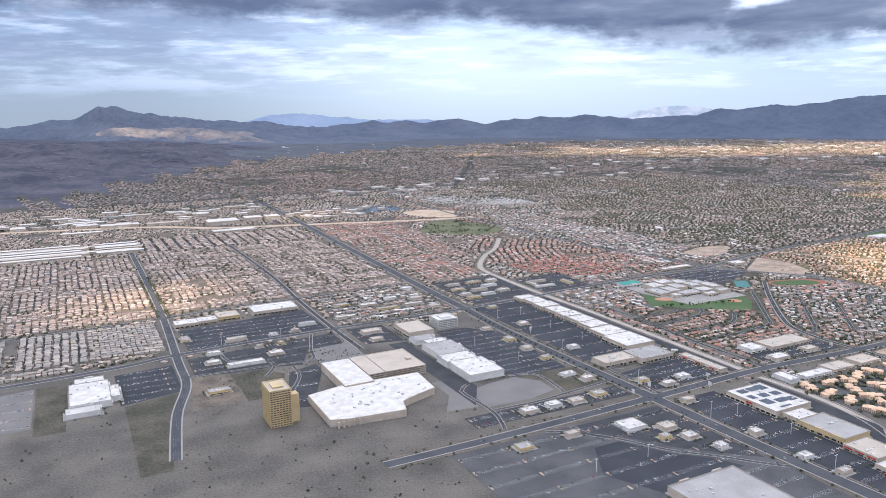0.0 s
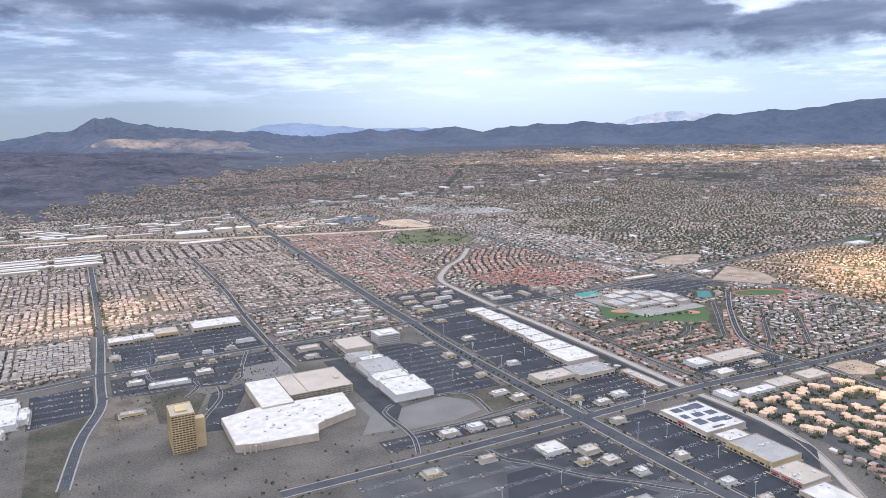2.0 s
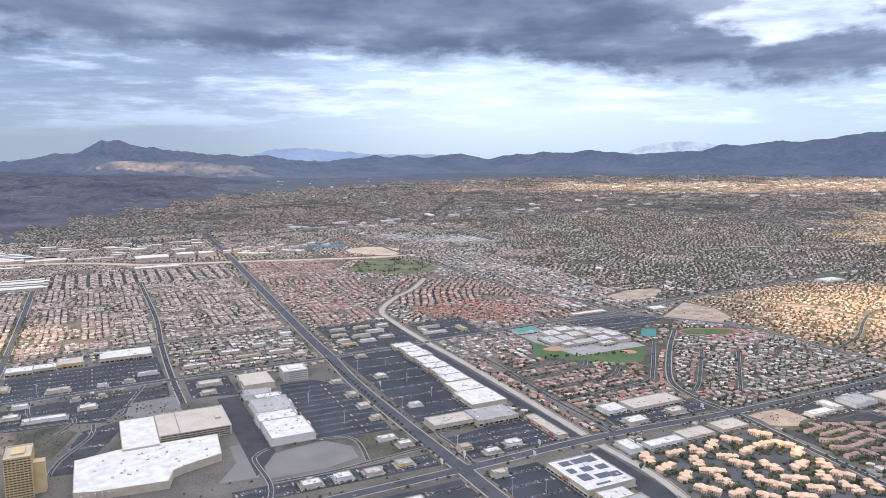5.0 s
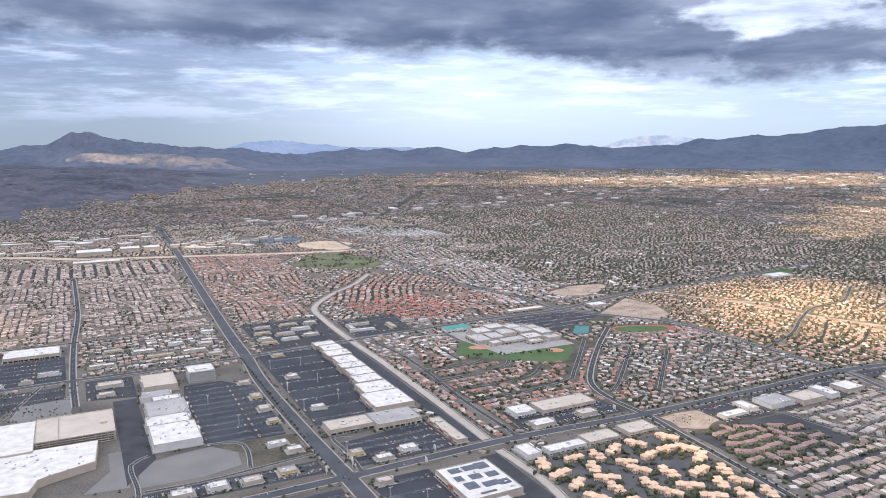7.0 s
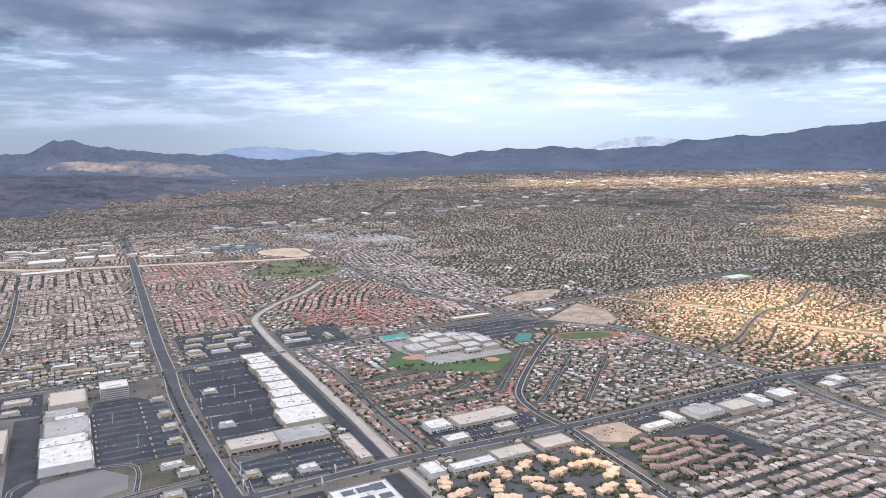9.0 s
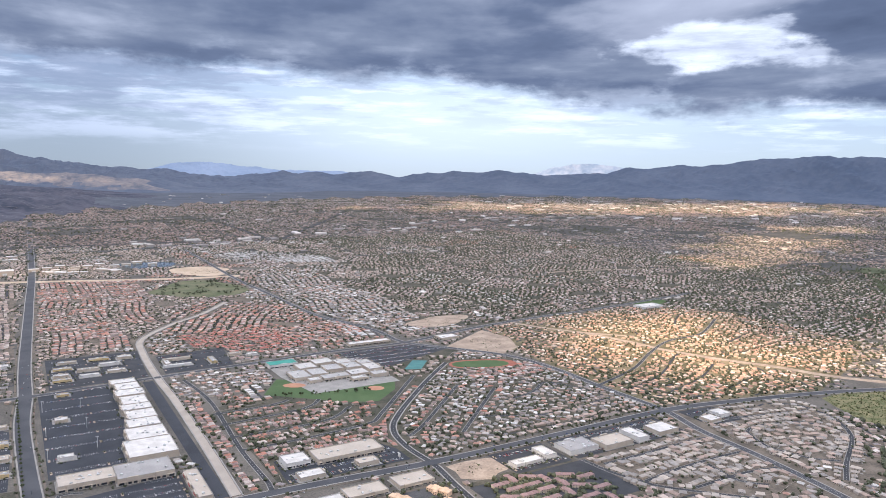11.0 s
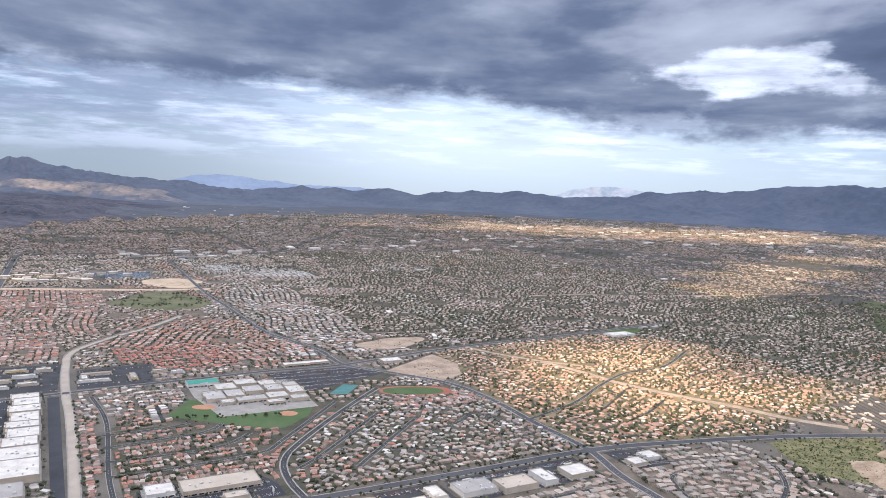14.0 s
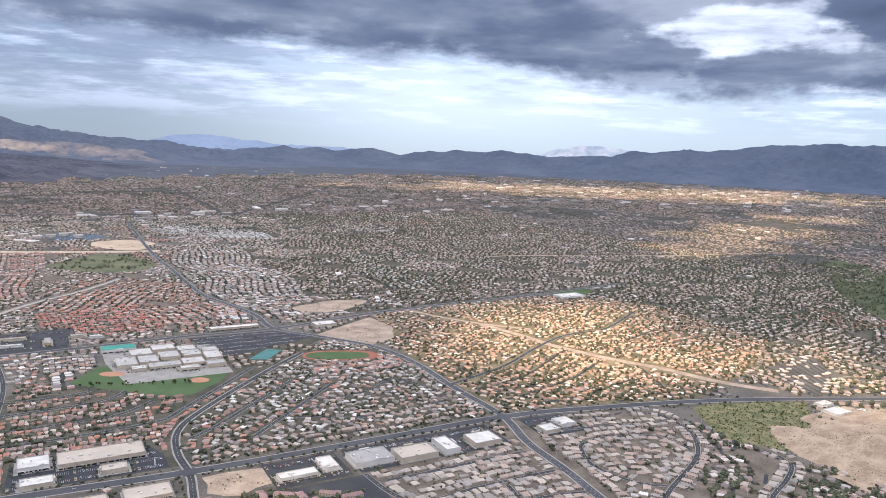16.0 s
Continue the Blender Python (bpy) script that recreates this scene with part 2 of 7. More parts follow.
m_wall = surface("stucco_wall", (0.75, 0.72, 0.68), (1, 0.98, 0.95), 0.3, 4.0, 0.95, 0.1, 0.1, "island", WALLS)
m_wall_ob = surface("house_stucco", (0.75, 0.72, 0.68), (1, 0.98, 0.95), 0.3, 4.0, 0.95, 0.1, 0.1, "object", WALLS)
m_roof_tan = surface("tan_tile_roof", (0.72, 0.70, 0.68), (1, 1, 1), 0.3, 5.0, 0.9, 0.3, 0.18, "island", ROOF_TAN)
m_roof_grey = surface("grey_tile_roof", (0.72, 0.70, 0.68), (1, 1, 1), 0.3, 5.0, 0.9, 0.3, 0.15, "island", ROOF_GREY)
m_roof_red = surface("red_tile_roof", (0.72, 0.70, 0.68), (1, 1, 1), 0.3, 5.0, 0.9, 0.3, 0.18, "island", ROOF_RED)
m_roof_mix = surface("mixed_roof", (0.72, 0.70, 0.68), (1, 1, 1), 0.3, 5.0, 0.9, 0.3, 0.2, "island", ROOF_MIX)
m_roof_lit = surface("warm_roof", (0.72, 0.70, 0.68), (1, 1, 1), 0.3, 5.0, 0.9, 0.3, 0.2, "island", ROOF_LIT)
m_roof_far = surface("shade_toned_far_roof", (0.72, 0.71, 0.70), (1, 1, 1), 0.3, 5.0, 0.9, 0.2, 0.2, "island", ROOF_FAR)
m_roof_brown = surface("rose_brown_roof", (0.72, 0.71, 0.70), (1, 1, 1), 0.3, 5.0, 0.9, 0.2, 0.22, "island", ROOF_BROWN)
# far stucco: a darker copy of the walls, cloud shade in its colour
m_wall_far = surface("shade_toned_far_stucco", (0.75, 0.72, 0.68), (1, 0.98, 0.95), 0.3, 4.0, 0.95, 0.0, 0.15, "island", [(0.27, 0.225, 0.19), (0.32, 0.27, 0.23), (0.22, 0.19, 0.165)])
m_roof_crimson = surface("brick_red_tile_roof", (0.72, 0.70, 0.68), (1, 1, 1), 0.3, 5.0, 0.9, 0.3, 0.18, "island", [(0.36, 0.14, 0.11), (0.30, 0.13, 0.105), (0.40, 0.175, 0.14), (0.24, 0.15, 0.13), (0.37, 0.26, 0.22)])
m_roof_store = surface("weathered_flat_roof", (0.75, 0.74, 0.72), (1, 1, 1), 0.3, 5.0, 0.9, 0.0, 0.15, "island", [(0.62, 0.60, 0.57), (0.30, 0.28, 0.27), (0.45, 0.42, 0.39), (0.24, 0.23, 0.22), (0.36, 0.33, 0.30)])
m_roof_old = surface("old_suburb_roof", (0.72, 0.71, 0.70), (1, 1, 1), 0.3, 5.0, 0.9, 0.2, 0.2, "island", [(0.35, 0.265, 0.235), (0.42, 0.35, 0.315), (0.26, 0.20, 0.18), (0.50, 0.455, 0.42), (0.30, 0.215, 0.185), (0.21, 0.185, 0.18)])
m_roof_white = surface("white_roof", (0.80, 0.79, 0.78), (1, 1, 1), 0.3, 5.0, 0.9, 0.2, 0.1, "island", ROOF_WHITE)
m_roof_ob = surface("subdivision_tile_roof", (0.72, 0.70, 0.68), (1, 1, 1), 0.3, 5.0, 0.9, 0.4, 0.14, "object", ROOF_GREY + ROOF_TAN[:2])
m_roof_apt = surface("apricot_tile_roof", (0.60, 0.42, 0.28), (0.74, 0.54, 0.38), 0.3, 5.0, 0.9, 0.4, 0.1, "object")
m_wall_apt = surface("apricot_stucco", (0.62, 0.45, 0.32), (0.72, 0.54, 0.39), 0.3, 4.0, 0.9, 0.1)
m_roof_pink = surface("rose_tile_roof", (0.235, 0.155, 0.148), (0.33, 0.23, 0.215), 0.3, 5.0, 0.9, 0.4, 0.1, "object")
m_leaf_dry = surface("scrub_leaves", (0.06, 0.075, 0.028), (0.13, 0.13, 0.06), 0.6, 5.0, 0.95, 0.5, 0.35, "island")
m_leaf = surface("foliage", (0.050, 0.060, 0.038), (0.122, 0.128, 0.080), 0.6, 5.0, 0.95, 0.5, 0.3, "island")
m_leaf_ob = surface("tree_leaves", (0.034, 0.046, 0.022), (0.09, 0.105, 0.05), 0.9, 6.0, 0.95, 0.6, 0.25, "object")
m_bark = surface("bark", (0.12, 0.09, 0.06), (0.20, 0.15, 0.11), 1.0, 8.0, 0.95, 0.4)
m_white_roof = surface("white_membrane_roof", (0.50, 0.475, 0.44), (0.70, 0.675, 0.64), 0.22, 2.2, 0.8)
m_grey_roof = surface("grey_gravel_roof", (0.30, 0.29, 0.28), (0.40, 0.385, 0.37), 0.10, 1.5, 0.9)
m_pale_roof = surface("pale_gravel_roof", (0.44, 0.425, 0.40), (0.57, 0.55, 0.515), 0.10, 1.5, 0.9)
m_light_grey_roof = surface("light_grey_gravel_roof", (0.36, 0.35, 0.335), (0.48, 0.465, 0.445), 0.10, 1.5, 0.9)
m_tan_roof = surface("tan_gravel_roof", (0.42, 0.37, 0.31), (0.52, 0.46, 0.39), 0.10, 1.5, 0.9)
m_cream = surface("cream_stucco", (0.44, 0.375, 0.30), (0.54, 0.475, 0.39), 0.2, 3.0, 0.9, 0.1)
m_whitewall = surface("white_wall", (0.56, 0.54, 0.51), (0.67, 0.65, 0.62), 0.2, 3.0, 0.9, 0.1)
m_gold = surface("golden_stucco", (0.50, 0.39, 0.21), (0.60, 0.48, 0.28), 0.2, 3.0, 0.9, 0.1)
m_redsign = surface("red_fascia", (0.42, 0.05, 0.05), (0.50, 0.08, 0.07), 0.4, 3.0, 0.6)
m_glass = surface("dark_glazing", (0.03, 0.035, 0.045), (0.06, 0.068, 0.08), 0.4, 3.0, 0.2)
m_metal = surface("galvanised_metal", (0.48, 0.48, 0.47), (0.62, 0.62, 0.61), 0.6, 4.0, 0.5, 0.0, 0.15, "object")
m_solar = surface("solar_panel", (0.055, 0.07, 0.095), (0.085, 0.10, 0.13), 0.4, 3.0, 0.3)
m_green_roof = surface("green_metal_roof", (0.04, 0.24, 0.19), (0.06, 0.30, 0.24), 0.3, 3.0, 0.6)
m_car = surface("car_paint", (0.85, 0.85, 0.85), (1, 1, 1), 0.3, 3.0, 0.35, 0.0, 0.1, "island", [(0.70, 0.70, 0.70), (0.62, 0.63, 0.64), (0.05, 0.05, 0.06), (0.25, 0.26, 0.28), (0.75, 0.74, 0.72), (0.30, 0.05, 0.05), (0.06, 0.10, 0.22)])
m_car_ob = surface("car_body_paint", (0.85, 0.85, 0.85), (1, 1, 1), 0.3, 3.0, 0.35, 0.0, 0.1, "object", [(0.72, 0.72, 0.72), (0.62, 0.63, 0.64), (0.05, 0.05, 0.06), (0.25, 0.26, 0.28), (0.78, 0.77, 0.75), (0.30, 0.05, 0.05), (0.06, 0.10, 0.22)])
m_tyre = surface("tyre_rubber", (0.02, 0.02, 0.02), (0.035, 0.035, 0.035), 1.0, 6.0, 0.9)
m_suburb = surface("suburb_ground", (0.042, 0.046, 0.042), (0.105, 0.096, 0.086), 0.03, 0.35, 0.95)
# outer scrub and badland soil: distance haze is mixed in as blue
m_outer_hazy = surface("haze_tinted_valley_scrub", (0.060, 0.070, 0.092), (0.108, 0.115, 0.135), 0.008, 0.06, 0.95)
m_badland_hazy = surface("haze_tinted_badland_soil", (0.030, 0.037, 0.060), (0.100, 0.098, 0.122), 0.009, 0.07, 0.95)
m_terrace = surface("terrace_soil", (0.15, 0.145, 0.155), (0.27, 0.245, 0.235), 0.02, 0.2, 0.95)
# mountain rock: the blue haze of distance is tinted into these colours
m_rock_hazy = surface("haze_tinted_dark_rock", (0.082, 0.100, 0.140), (0.122, 0.137, 0.176), 0.004, 0.03, 0.95)
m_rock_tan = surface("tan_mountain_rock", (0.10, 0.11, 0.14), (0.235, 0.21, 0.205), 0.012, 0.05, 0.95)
m_rock_far_hazy = surface("haze_blue_far_rock", (0.24, 0.30, 0.40), (0.30, 0.355, 0.46), 0.003, 0.03, 0.95)
# pale tone stands in for sunlight on the farthest mountain
m_rock_pale_sun = surface("sun_pale_far_rock", (0.36, 0.41, 0.47), (0.68, 0.65, 0.63), 0.006, 0.03, 0.95)


# ---- mesh helpers ----
def mesh_ob(name, verts, faces, mats, idx=None, parent=None, smooth=False):
    me = bpy.data.meshes.new(name)
    me.from_pydata(verts if isinstance(verts, list) else verts.tolist(), [], faces)
    for mt in (mats if isinstance(mats, (list, tuple)) else [mats]):
        me.materials.append(mt)
    if idx is not None:
        me.polygons.foreach_set("material_index", np.asarray(idx, dtype=np.int32))
    if smooth:
        me.polygons.foreach_set("use_smooth", np.ones(len(me.polygons), dtype=bool))
    ob = new(name, me)
    if parent is not None:
        ob.parent = parent
    return ob


class Boxes:
    """Collects boxes, prisms and flat polygons for one mesh."""

    def __init__(self):
        self.v, self.f = [], []

    def box(self, x0, y0, z0, x1, y1, z1, turn=0.0):
        c, s = math.cos(turn), math.sin(turn)
        mx, my = (x0 + x1) / 2, (y0 + y1) / 2
        n = len(self.v)
        for z in (z0, z1):
            for x, y in ((x0, y0), (x1, y0), (x1, y1), (x0, y1)):
                dx, dy = x - mx, y - my
                self.v.append((mx + c * dx - s * dy, my + s * dx + c * dy, z))
        self.f += [(n, n + 3, n + 2, n + 1), (n + 4, n + 5, n + 6, n + 7), (n, n + 1, n + 5, n + 4), (n + 1, n + 2, n + 6, n + 5), (n + 2, n + 3, n + 7, n + 6), (n + 3, n, n + 4, n + 7)]
        return self

    def poly(self, pts, z):
        n = len(self.v)
        self.v += [(x, y, z) for x, y in pts]
        self.f.append(tuple(range(n, n + len(pts))))
        return self

    def prism(self, pts, z0, z1):
        """Walls and top of an upright prism over a counter-clockwise outline."""
        n, k = len(self.v), len(pts)
        self.v += [(x, y, z0) for x, y in pts] + [(x, y, z1) for x, y in pts]
        self.f += [(n + i, n + (i + 1) % k, n + k + (i + 1) % k, n + k + i) for i in range(k)]
        self.f.append(tuple(range(n + k, n + 2 * k)))
        return self

    def ob(self, name, mat, parent=None):
        return mesh_ob(name, self.v, self.f, mat, parent=parent)


def part(name, boxes, mat, parent, label=""):
    ob = boxes.ob(name, mat, parent)
    if label:
        ob["label"] = label
    return ob


def thing(name, x, y, label, category, group="", z=0.0, turn=0.0):
    e = new(name)
    e.empty_display_size = 0.5
    e.matrix_world = pose(x, y, z, 0, 0, turn)
    return tagged(e, label, category, group)


def strip(bx, pts, width, z, closed=False):
    """A ribbon of constant width along a line."""
    p = [Vector((x, y, 0)) for x, y in pts]
    n = len(bx.v)
    for i, q in enumerate(p):
        a, b = p[max(i - 1, 0)], p[min(i + 1, len(p) - 1)]
        d = (b - a).normalized()
        s = Vector((-d.y, d.x, 0)) * width / 2
        bx.v += [(q.x + s.x, q.y + s.y, z), (q.x - s.x, q.y - s.y, z)]
    for i in range(len(p) - 1):
        k = n + 2 * i
        bx.f.append((k, k + 1, k + 3, k + 2))


def curve(pts, step=6.0):
    """A smooth line through the points (Catmull-Rom)."""
    out = []
    q = [pts[0]] + list(pts) + [pts[-1]]
    for i in range(1, len(q) - 2):
        a, b, c, d = (np.array(v, float) for v in q[i - 1:i + 3])
        k = max(2, int(np.linalg.norm(c - b) / step))
        for j in range(k):
            t = j / k
            out.append(tuple(0.5 * (2 * b + (c - a) * t + (2 * a - 5 * b + 4 * c - d) * t * t + (3 * b - a - 3 * c + d) * t ** 3)))
    out.append(tuple(pts[-1]))
    return out


# what is already taken on the ground, in 1 m cells
GX0, GY0, GW, GH = -200, 0, 1500, 1400
taken = np.zeros((GH, GW), dtype=bool)


def take_rect(x0, y0, x1, y1):
    taken[max(int(y0 - GY0), 0):max(int(math.ceil(y1 - GY0)), 0), max(int(x0 - GX0), 0):max(int(math.ceil(x1 - GX0)), 0)] = True


def take_line(pts, width):
    r = max(round(width / 2), 1)
    for a, b in zip(pts, pts[1:]):
        k = max(2, int(math.hypot(b[0] - a[0], b[1] - a[1])))
        for j in range(k + 1):
            x, y = a[0] + (b[0] - a[0]) * j / k, a[1] + (b[1] - a[1]) * j / k
            take_rect(x - r, y - r, x + r, y + r)


def take_poly(pts):
    xs, ys = np.meshgrid(np.arange(GW) + GX0 + 0.5, np.arange(GH) + GY0 + 0.5)
    inside = np.zeros_like(taken)
    for (x0, y0), (x1, y1) in zip(pts, pts[1:] + pts[:1]):
        if y0 != y1:
            cross = ((y0 > ys) != (y1 > ys)) & (xs < (x1 - x0) * (ys - y0) / (y1 - y0) + x0)
            inside ^= cross
    taken[inside] = True


def free(x, y, r=2):
    """Whether the cells round each point are free (arrays)."""
    ix, iy = (x - GX0).astype(int), (y - GY0).astype(int)
    ok = (ix > r) & (iy > r) & (ix < GW - r - 1) & (iy < GH - r - 1)
    ix, iy = np.clip(ix, r, GW - r - 1), np.clip(iy, r, GH - r - 1)
    for dx in (-r, 0, r):
        for dy in (-r, 0, r):
            ok &= ~taken[iy + dy, ix + dx]
    return ok


# ---- ground: one sheet to the horizon, with the rising apron before the mountains ----
CX, CY = 190.0, -15.0


def hashed(i, j, seed):
    v = np.sin(i * 127.1 + j * 311.7 + seed * 74.7) * 43758.5453
    return v - np.floor(v)


def value_noise(x, y, seed):
    i, j = np.floor(x), np.floor(y)
    u, v = x - i, y - j
    u, v = u * u * (3 - 2 * u), v * v * (3 - 2 * v)
    return (hashed(i, j, seed) * (1 - u) + hashed(i + 1, j, seed) * u) * (1 - v) + (hashed(i, j + 1, seed) * (1 - u) + hashed(i + 1, j + 1, seed) * u) * v


def rough_land(u, v, seed):
    """Ridged fractal noise over metres, about 0 to 1."""
    total, amp, wave = 0.0, 0.5, 260.0
    for k in range(5):
        total = total + amp * (1 - np.abs(2 * value_noise(u / wave + 13 * k, v / wave - 7 * k, seed + k) - 1))
        amp, wave = amp * 0.52, wave * 0.47
    return total


def town_edge(a, x, y):
    """Distance at which the suburbs end, by bearing: short before the badlands, far along the open valley."""
    reach = np.interp(a, [-90, -8, -4, 1, 4, 8, 14, 20, 30, 40, 52, 70], [1500, 1560, 1800, 1980, 2200, 2550, 2800, 3150, 3600, 3850, 3950, 3900])
    return reach + 90 * np.sin(a * 1.9) + 60 * np.sin(a * 5.3 + 1.0) + 45 * np.sin(x * 0.021 + y * 0.017)


def relief(x, y):
    r = np.hypot(x - CX, y - CY)
    a = np.degrees(np.arctan2(x - CX, y - CY))
    left = np.clip((9.0 - a) / 14.0, 0, 1)
    rise = np.clip((r - 1750) / 2900, 0, 1) * left * 46
    lumps = np.sin(x * 0.011 + 1.3 * np.sin(y * 0.007)) * np.sin(y * 0.009 + 2.0 * np.sin(x * 0.004)) + 0.5 * np.sin(x * 0.031 + y * 0.013) * np.sin(y * 0.027 - x * 0.008)
    bad = np.clip((r - 120 - town_edge(a, x, y)) / 450, 0, 1) * np.clip((4200 - r) / 900, 0, 1) * np.clip((11.0 - a) / 6.0, 0, 1) * np.clip((a + 75) / 10, 0, 1)
    return rise + bad * (np.maximum(lumps + 0.25, 0) * 13 + np.maximum(rough_land(x * 0.6, y * 0.6, 91) - 0.42, 0) * 60)


rings = np.concatenate([[0.01], np.geomspace(60, 1600, 60), np.linspace(1622, 4990, 150)])
angs = np.radians(np.concatenate([np.linspace(-180, -20, 60), np.arange(-19.7, 70, 0.35), np.linspace(70, 180, 60)])[:-1])
R_, A_ = np.meshgrid(rings, angs, indexing="ij")
gx, gy = CX + R_ * np.sin(A_), CY + R_ * np.cos(A_)
gz = relief(gx, gy)
gv = np.stack([gx, gy, gz], -1).reshape(-1, 3)
na = len(angs)
gf = [(i * na + j, i * na + (j + 1) % na, (i + 1) * na + (j + 1) % na, (i + 1) * na + j) for i in range(len(rings) - 1) for j in range(na)]
bearing = np.degrees(np.arctan2(gx - CX, gy - CY))


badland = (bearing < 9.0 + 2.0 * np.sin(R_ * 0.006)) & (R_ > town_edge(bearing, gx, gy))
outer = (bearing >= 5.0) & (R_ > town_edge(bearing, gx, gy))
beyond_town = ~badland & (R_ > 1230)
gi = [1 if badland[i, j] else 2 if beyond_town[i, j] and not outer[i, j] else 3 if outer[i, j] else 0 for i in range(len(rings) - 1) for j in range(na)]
ground = mesh_ob("ground", gv, gf, [m_desert, m_badland_hazy, m_suburb, m_outer_hazy], gi, smooth=True)
tagged(ground, "wide flat desert valley floor rising to dark badlands", "ground", kind="structure")

# ---- roads ----
ROADS = []


def road(name, pts, width, label, walk_side=0.8, median=False, lanes=2):
    line = curve(pts)
    take_line(line, width + 2 * walk_side)
    ROADS.append((name, line, width, label, walk_side, median, lanes))


def clear_runs(line, own, margin):
    """The stretches of a line that lie on no other road."""
    dense = []
    for a, b in zip(line, line[1:]):
        k = max(1, int(math.hypot(b[0] - a[0], b[1] - a[1]) / 1.5))
        dense += [(a[0] + (b[0] - a[0]) * j / k, a[1] + (b[1] - a[1]) * j / k) for j in range(k)]
    dense.append(line[-1])
    d = np.array(dense)
    ok = np.ones(len(d), dtype=bool)
    for other in ROADS:
        if other is own:
            continue
        q = np.array(other[1])
        a, b = q[:-1], q[1:]
        ab = b - a
        t = np.clip(((d[:, None, :] - a[None]) * ab[None]).sum(-1) / np.maximum((ab * ab).sum(-1), 1e-6), 0, 1)
        near_ = np.linalg.norm(d[:, None, :] - (a[None] + t[..., None] * ab[None]), axis=-1).min(1)
        ok &= near_ > other[2] / 2 + margin
    runs, now = [], []
    for p, good in zip(dense, ok):
        if good:
            now.append(p)
        else:
            if len(now) > 1:
                runs.append(now)
            now = []
    if len(now) > 1:
        runs.append(now)
    return runs


def build_roads():
    """Asphalt with a pale raised pavement on both sides, painted lines and, on the widest, a double centre line."""
    for i, own in enumerate(ROADS):
        name, line, width, label, side_w, median, lanes = own
        base = Boxes()
        strip(base, line, width, 0.10 + 0.0012 * (len(ROADS) - i))
        tagged(base.ob(name, m_asphalt if width > 3.5 else m_street), label, "road", kind="structure")
        if side_w:
            for side in (1, -1):
                kerb = Boxes()
                for run in clear_runs(offset(line, side * (width / 2 + side_w / 2)), own, side_w * 0.4):
                    n = len(kerb.v)
                    strip(kerb, run, side_w, 0.16)
                    strip(kerb, offset(run, -side * (side_w / 2 - 0.06)), 0.14, 0.18)
                tagged(kerb.ob("pavement", m_concrete), "pale concrete pavement with kerb beside the road", "pavement", kind="structure")
        marks = Boxes()
        for k in range(1, lanes):
            for run in clear_runs(offset(line, (k / lanes - 0.5) * width * 0.94), own, 0.8):
                if median and k == lanes // 2:
                    strip(marks, offset(run, 0.16), 0.07, 0.142)
                    strip(marks, offset(run, -0.16), 0.07, 0.142)
                else:
                    dashed(marks, run, 0.07, 0.142, 0.8, 1.9)
        if marks.v:
            tagged(marks.ob("lane_marking", m_paint), "white painted lane lines on the road", "road marking", kind="stuff")


def offset(line, d):
    out = []
    for i, q in enumerate(line):
        a, b = line[max(i - 1, 0)], line[min(i + 1, len(line) - 1)]
        n = math.hypot(b[0] - a[0], b[1] - a[1]) or 1
        out.append((q[0] - (b[1] - a[1]) / n * d, q[1] + (b[0] - a[0]) / n * d))
    return out


def dashed(bx, line, width, z, on, off):
    for i in range(0, len(line) - 1, 2):
        strip(bx, [line[i], line[i + 1]], width, z)


road("road", [(290, 120), (284, 230), (282, 293), (279, 370), (278, 450), (281, 510), (283, 600), (293, 850), (305, 1165), (322, 1870)], 7.6, "wide dark asphalt avenue with painted lanes", median=True, lanes=6)
road("road", [(120, 290), (186, 290.5), (282, 293), (372, 296), (459, 291), (540, 290.5), (632, 291), (689, 281.5), (773, 260), (870, 222), (1000, 165)], 5.6, "wide dark asphalt cross street", median=True, lanes=6)
road("road", [(-200, 478), (2, 489), (57, 499), (138, 505), (228, 507), (282, 508), (328, 512), (403, 519), (456, 523), (503, 527), (569, 527), (660, 549), (738, 560), (840, 568), (1000, 590)], 4.4, "asphalt street lined with pale pavements", lanes=4)
road("road", [(62, 1000), (62, 709), (60.5, 593), (56.5, 484), (55, 439), (44, 395), (36, 340)], 4.6, "asphalt street curving past the shopping lots", lanes=4)
road("road", [(-200, 582), (-49, 591), (59, 598), (120, 606), (172, 607), (272, 611)], 3.2, "narrow asphalt residential collector street")
road("road", [(172, 905), (174, 715), (170, 601), (169, 509), (170, 452)], 3.2, "asphalt side street", lanes=2)
road("road", [(543, 1300), (534, 948), (537, 829), (541, 682), (553, 631), (566, 578), (568, 528), (598, 486), (622, 449), (631, 402), (630, 347), (631, 293), (622, 255), (619, 217), (611, 165), (600, 120)], 4.2, "asphalt road curving past the school and vacant lot", lanes=4)
road("road", [(566, 454), (527, 417), (480, 367), (463, 342), (458, 315), (459, 288), (456, 263), (453, 229), (449, 190), (444, 140)], 3.0, "asphalt street curving through the houses", lanes=2)
road("road", [(527, 435), (470, 372), (454, 359), (407, 354), (378, 354)], 2.4, "dark asphalt residential street", 0.32)
road("road", [(543, 400), (480, 339), (466, 330)], 2.2, "dark asphalt residential street", 0.32)
road("road", [(562, 382), (497, 320)], 2.2, "dark asphalt residential street", 0.32)
road("road", [(378, 500), (383, 443), (378, 357), (378, 307), (376, 297)], 2.4, "dark asphalt residential street beside the channel", 0.32)
road("road", [(378, 418), (415, 419), (428, 424)], 2.4, "asphalt residential street", 0.3)
road("road", [(378, 397), (431, 403), (446, 416)], 2.4, "asphalt residential street", 0.3)
road("road", [(378, 375), (433, 375.5), (458, 393)], 2.4, "asphalt residential street", 0.3)
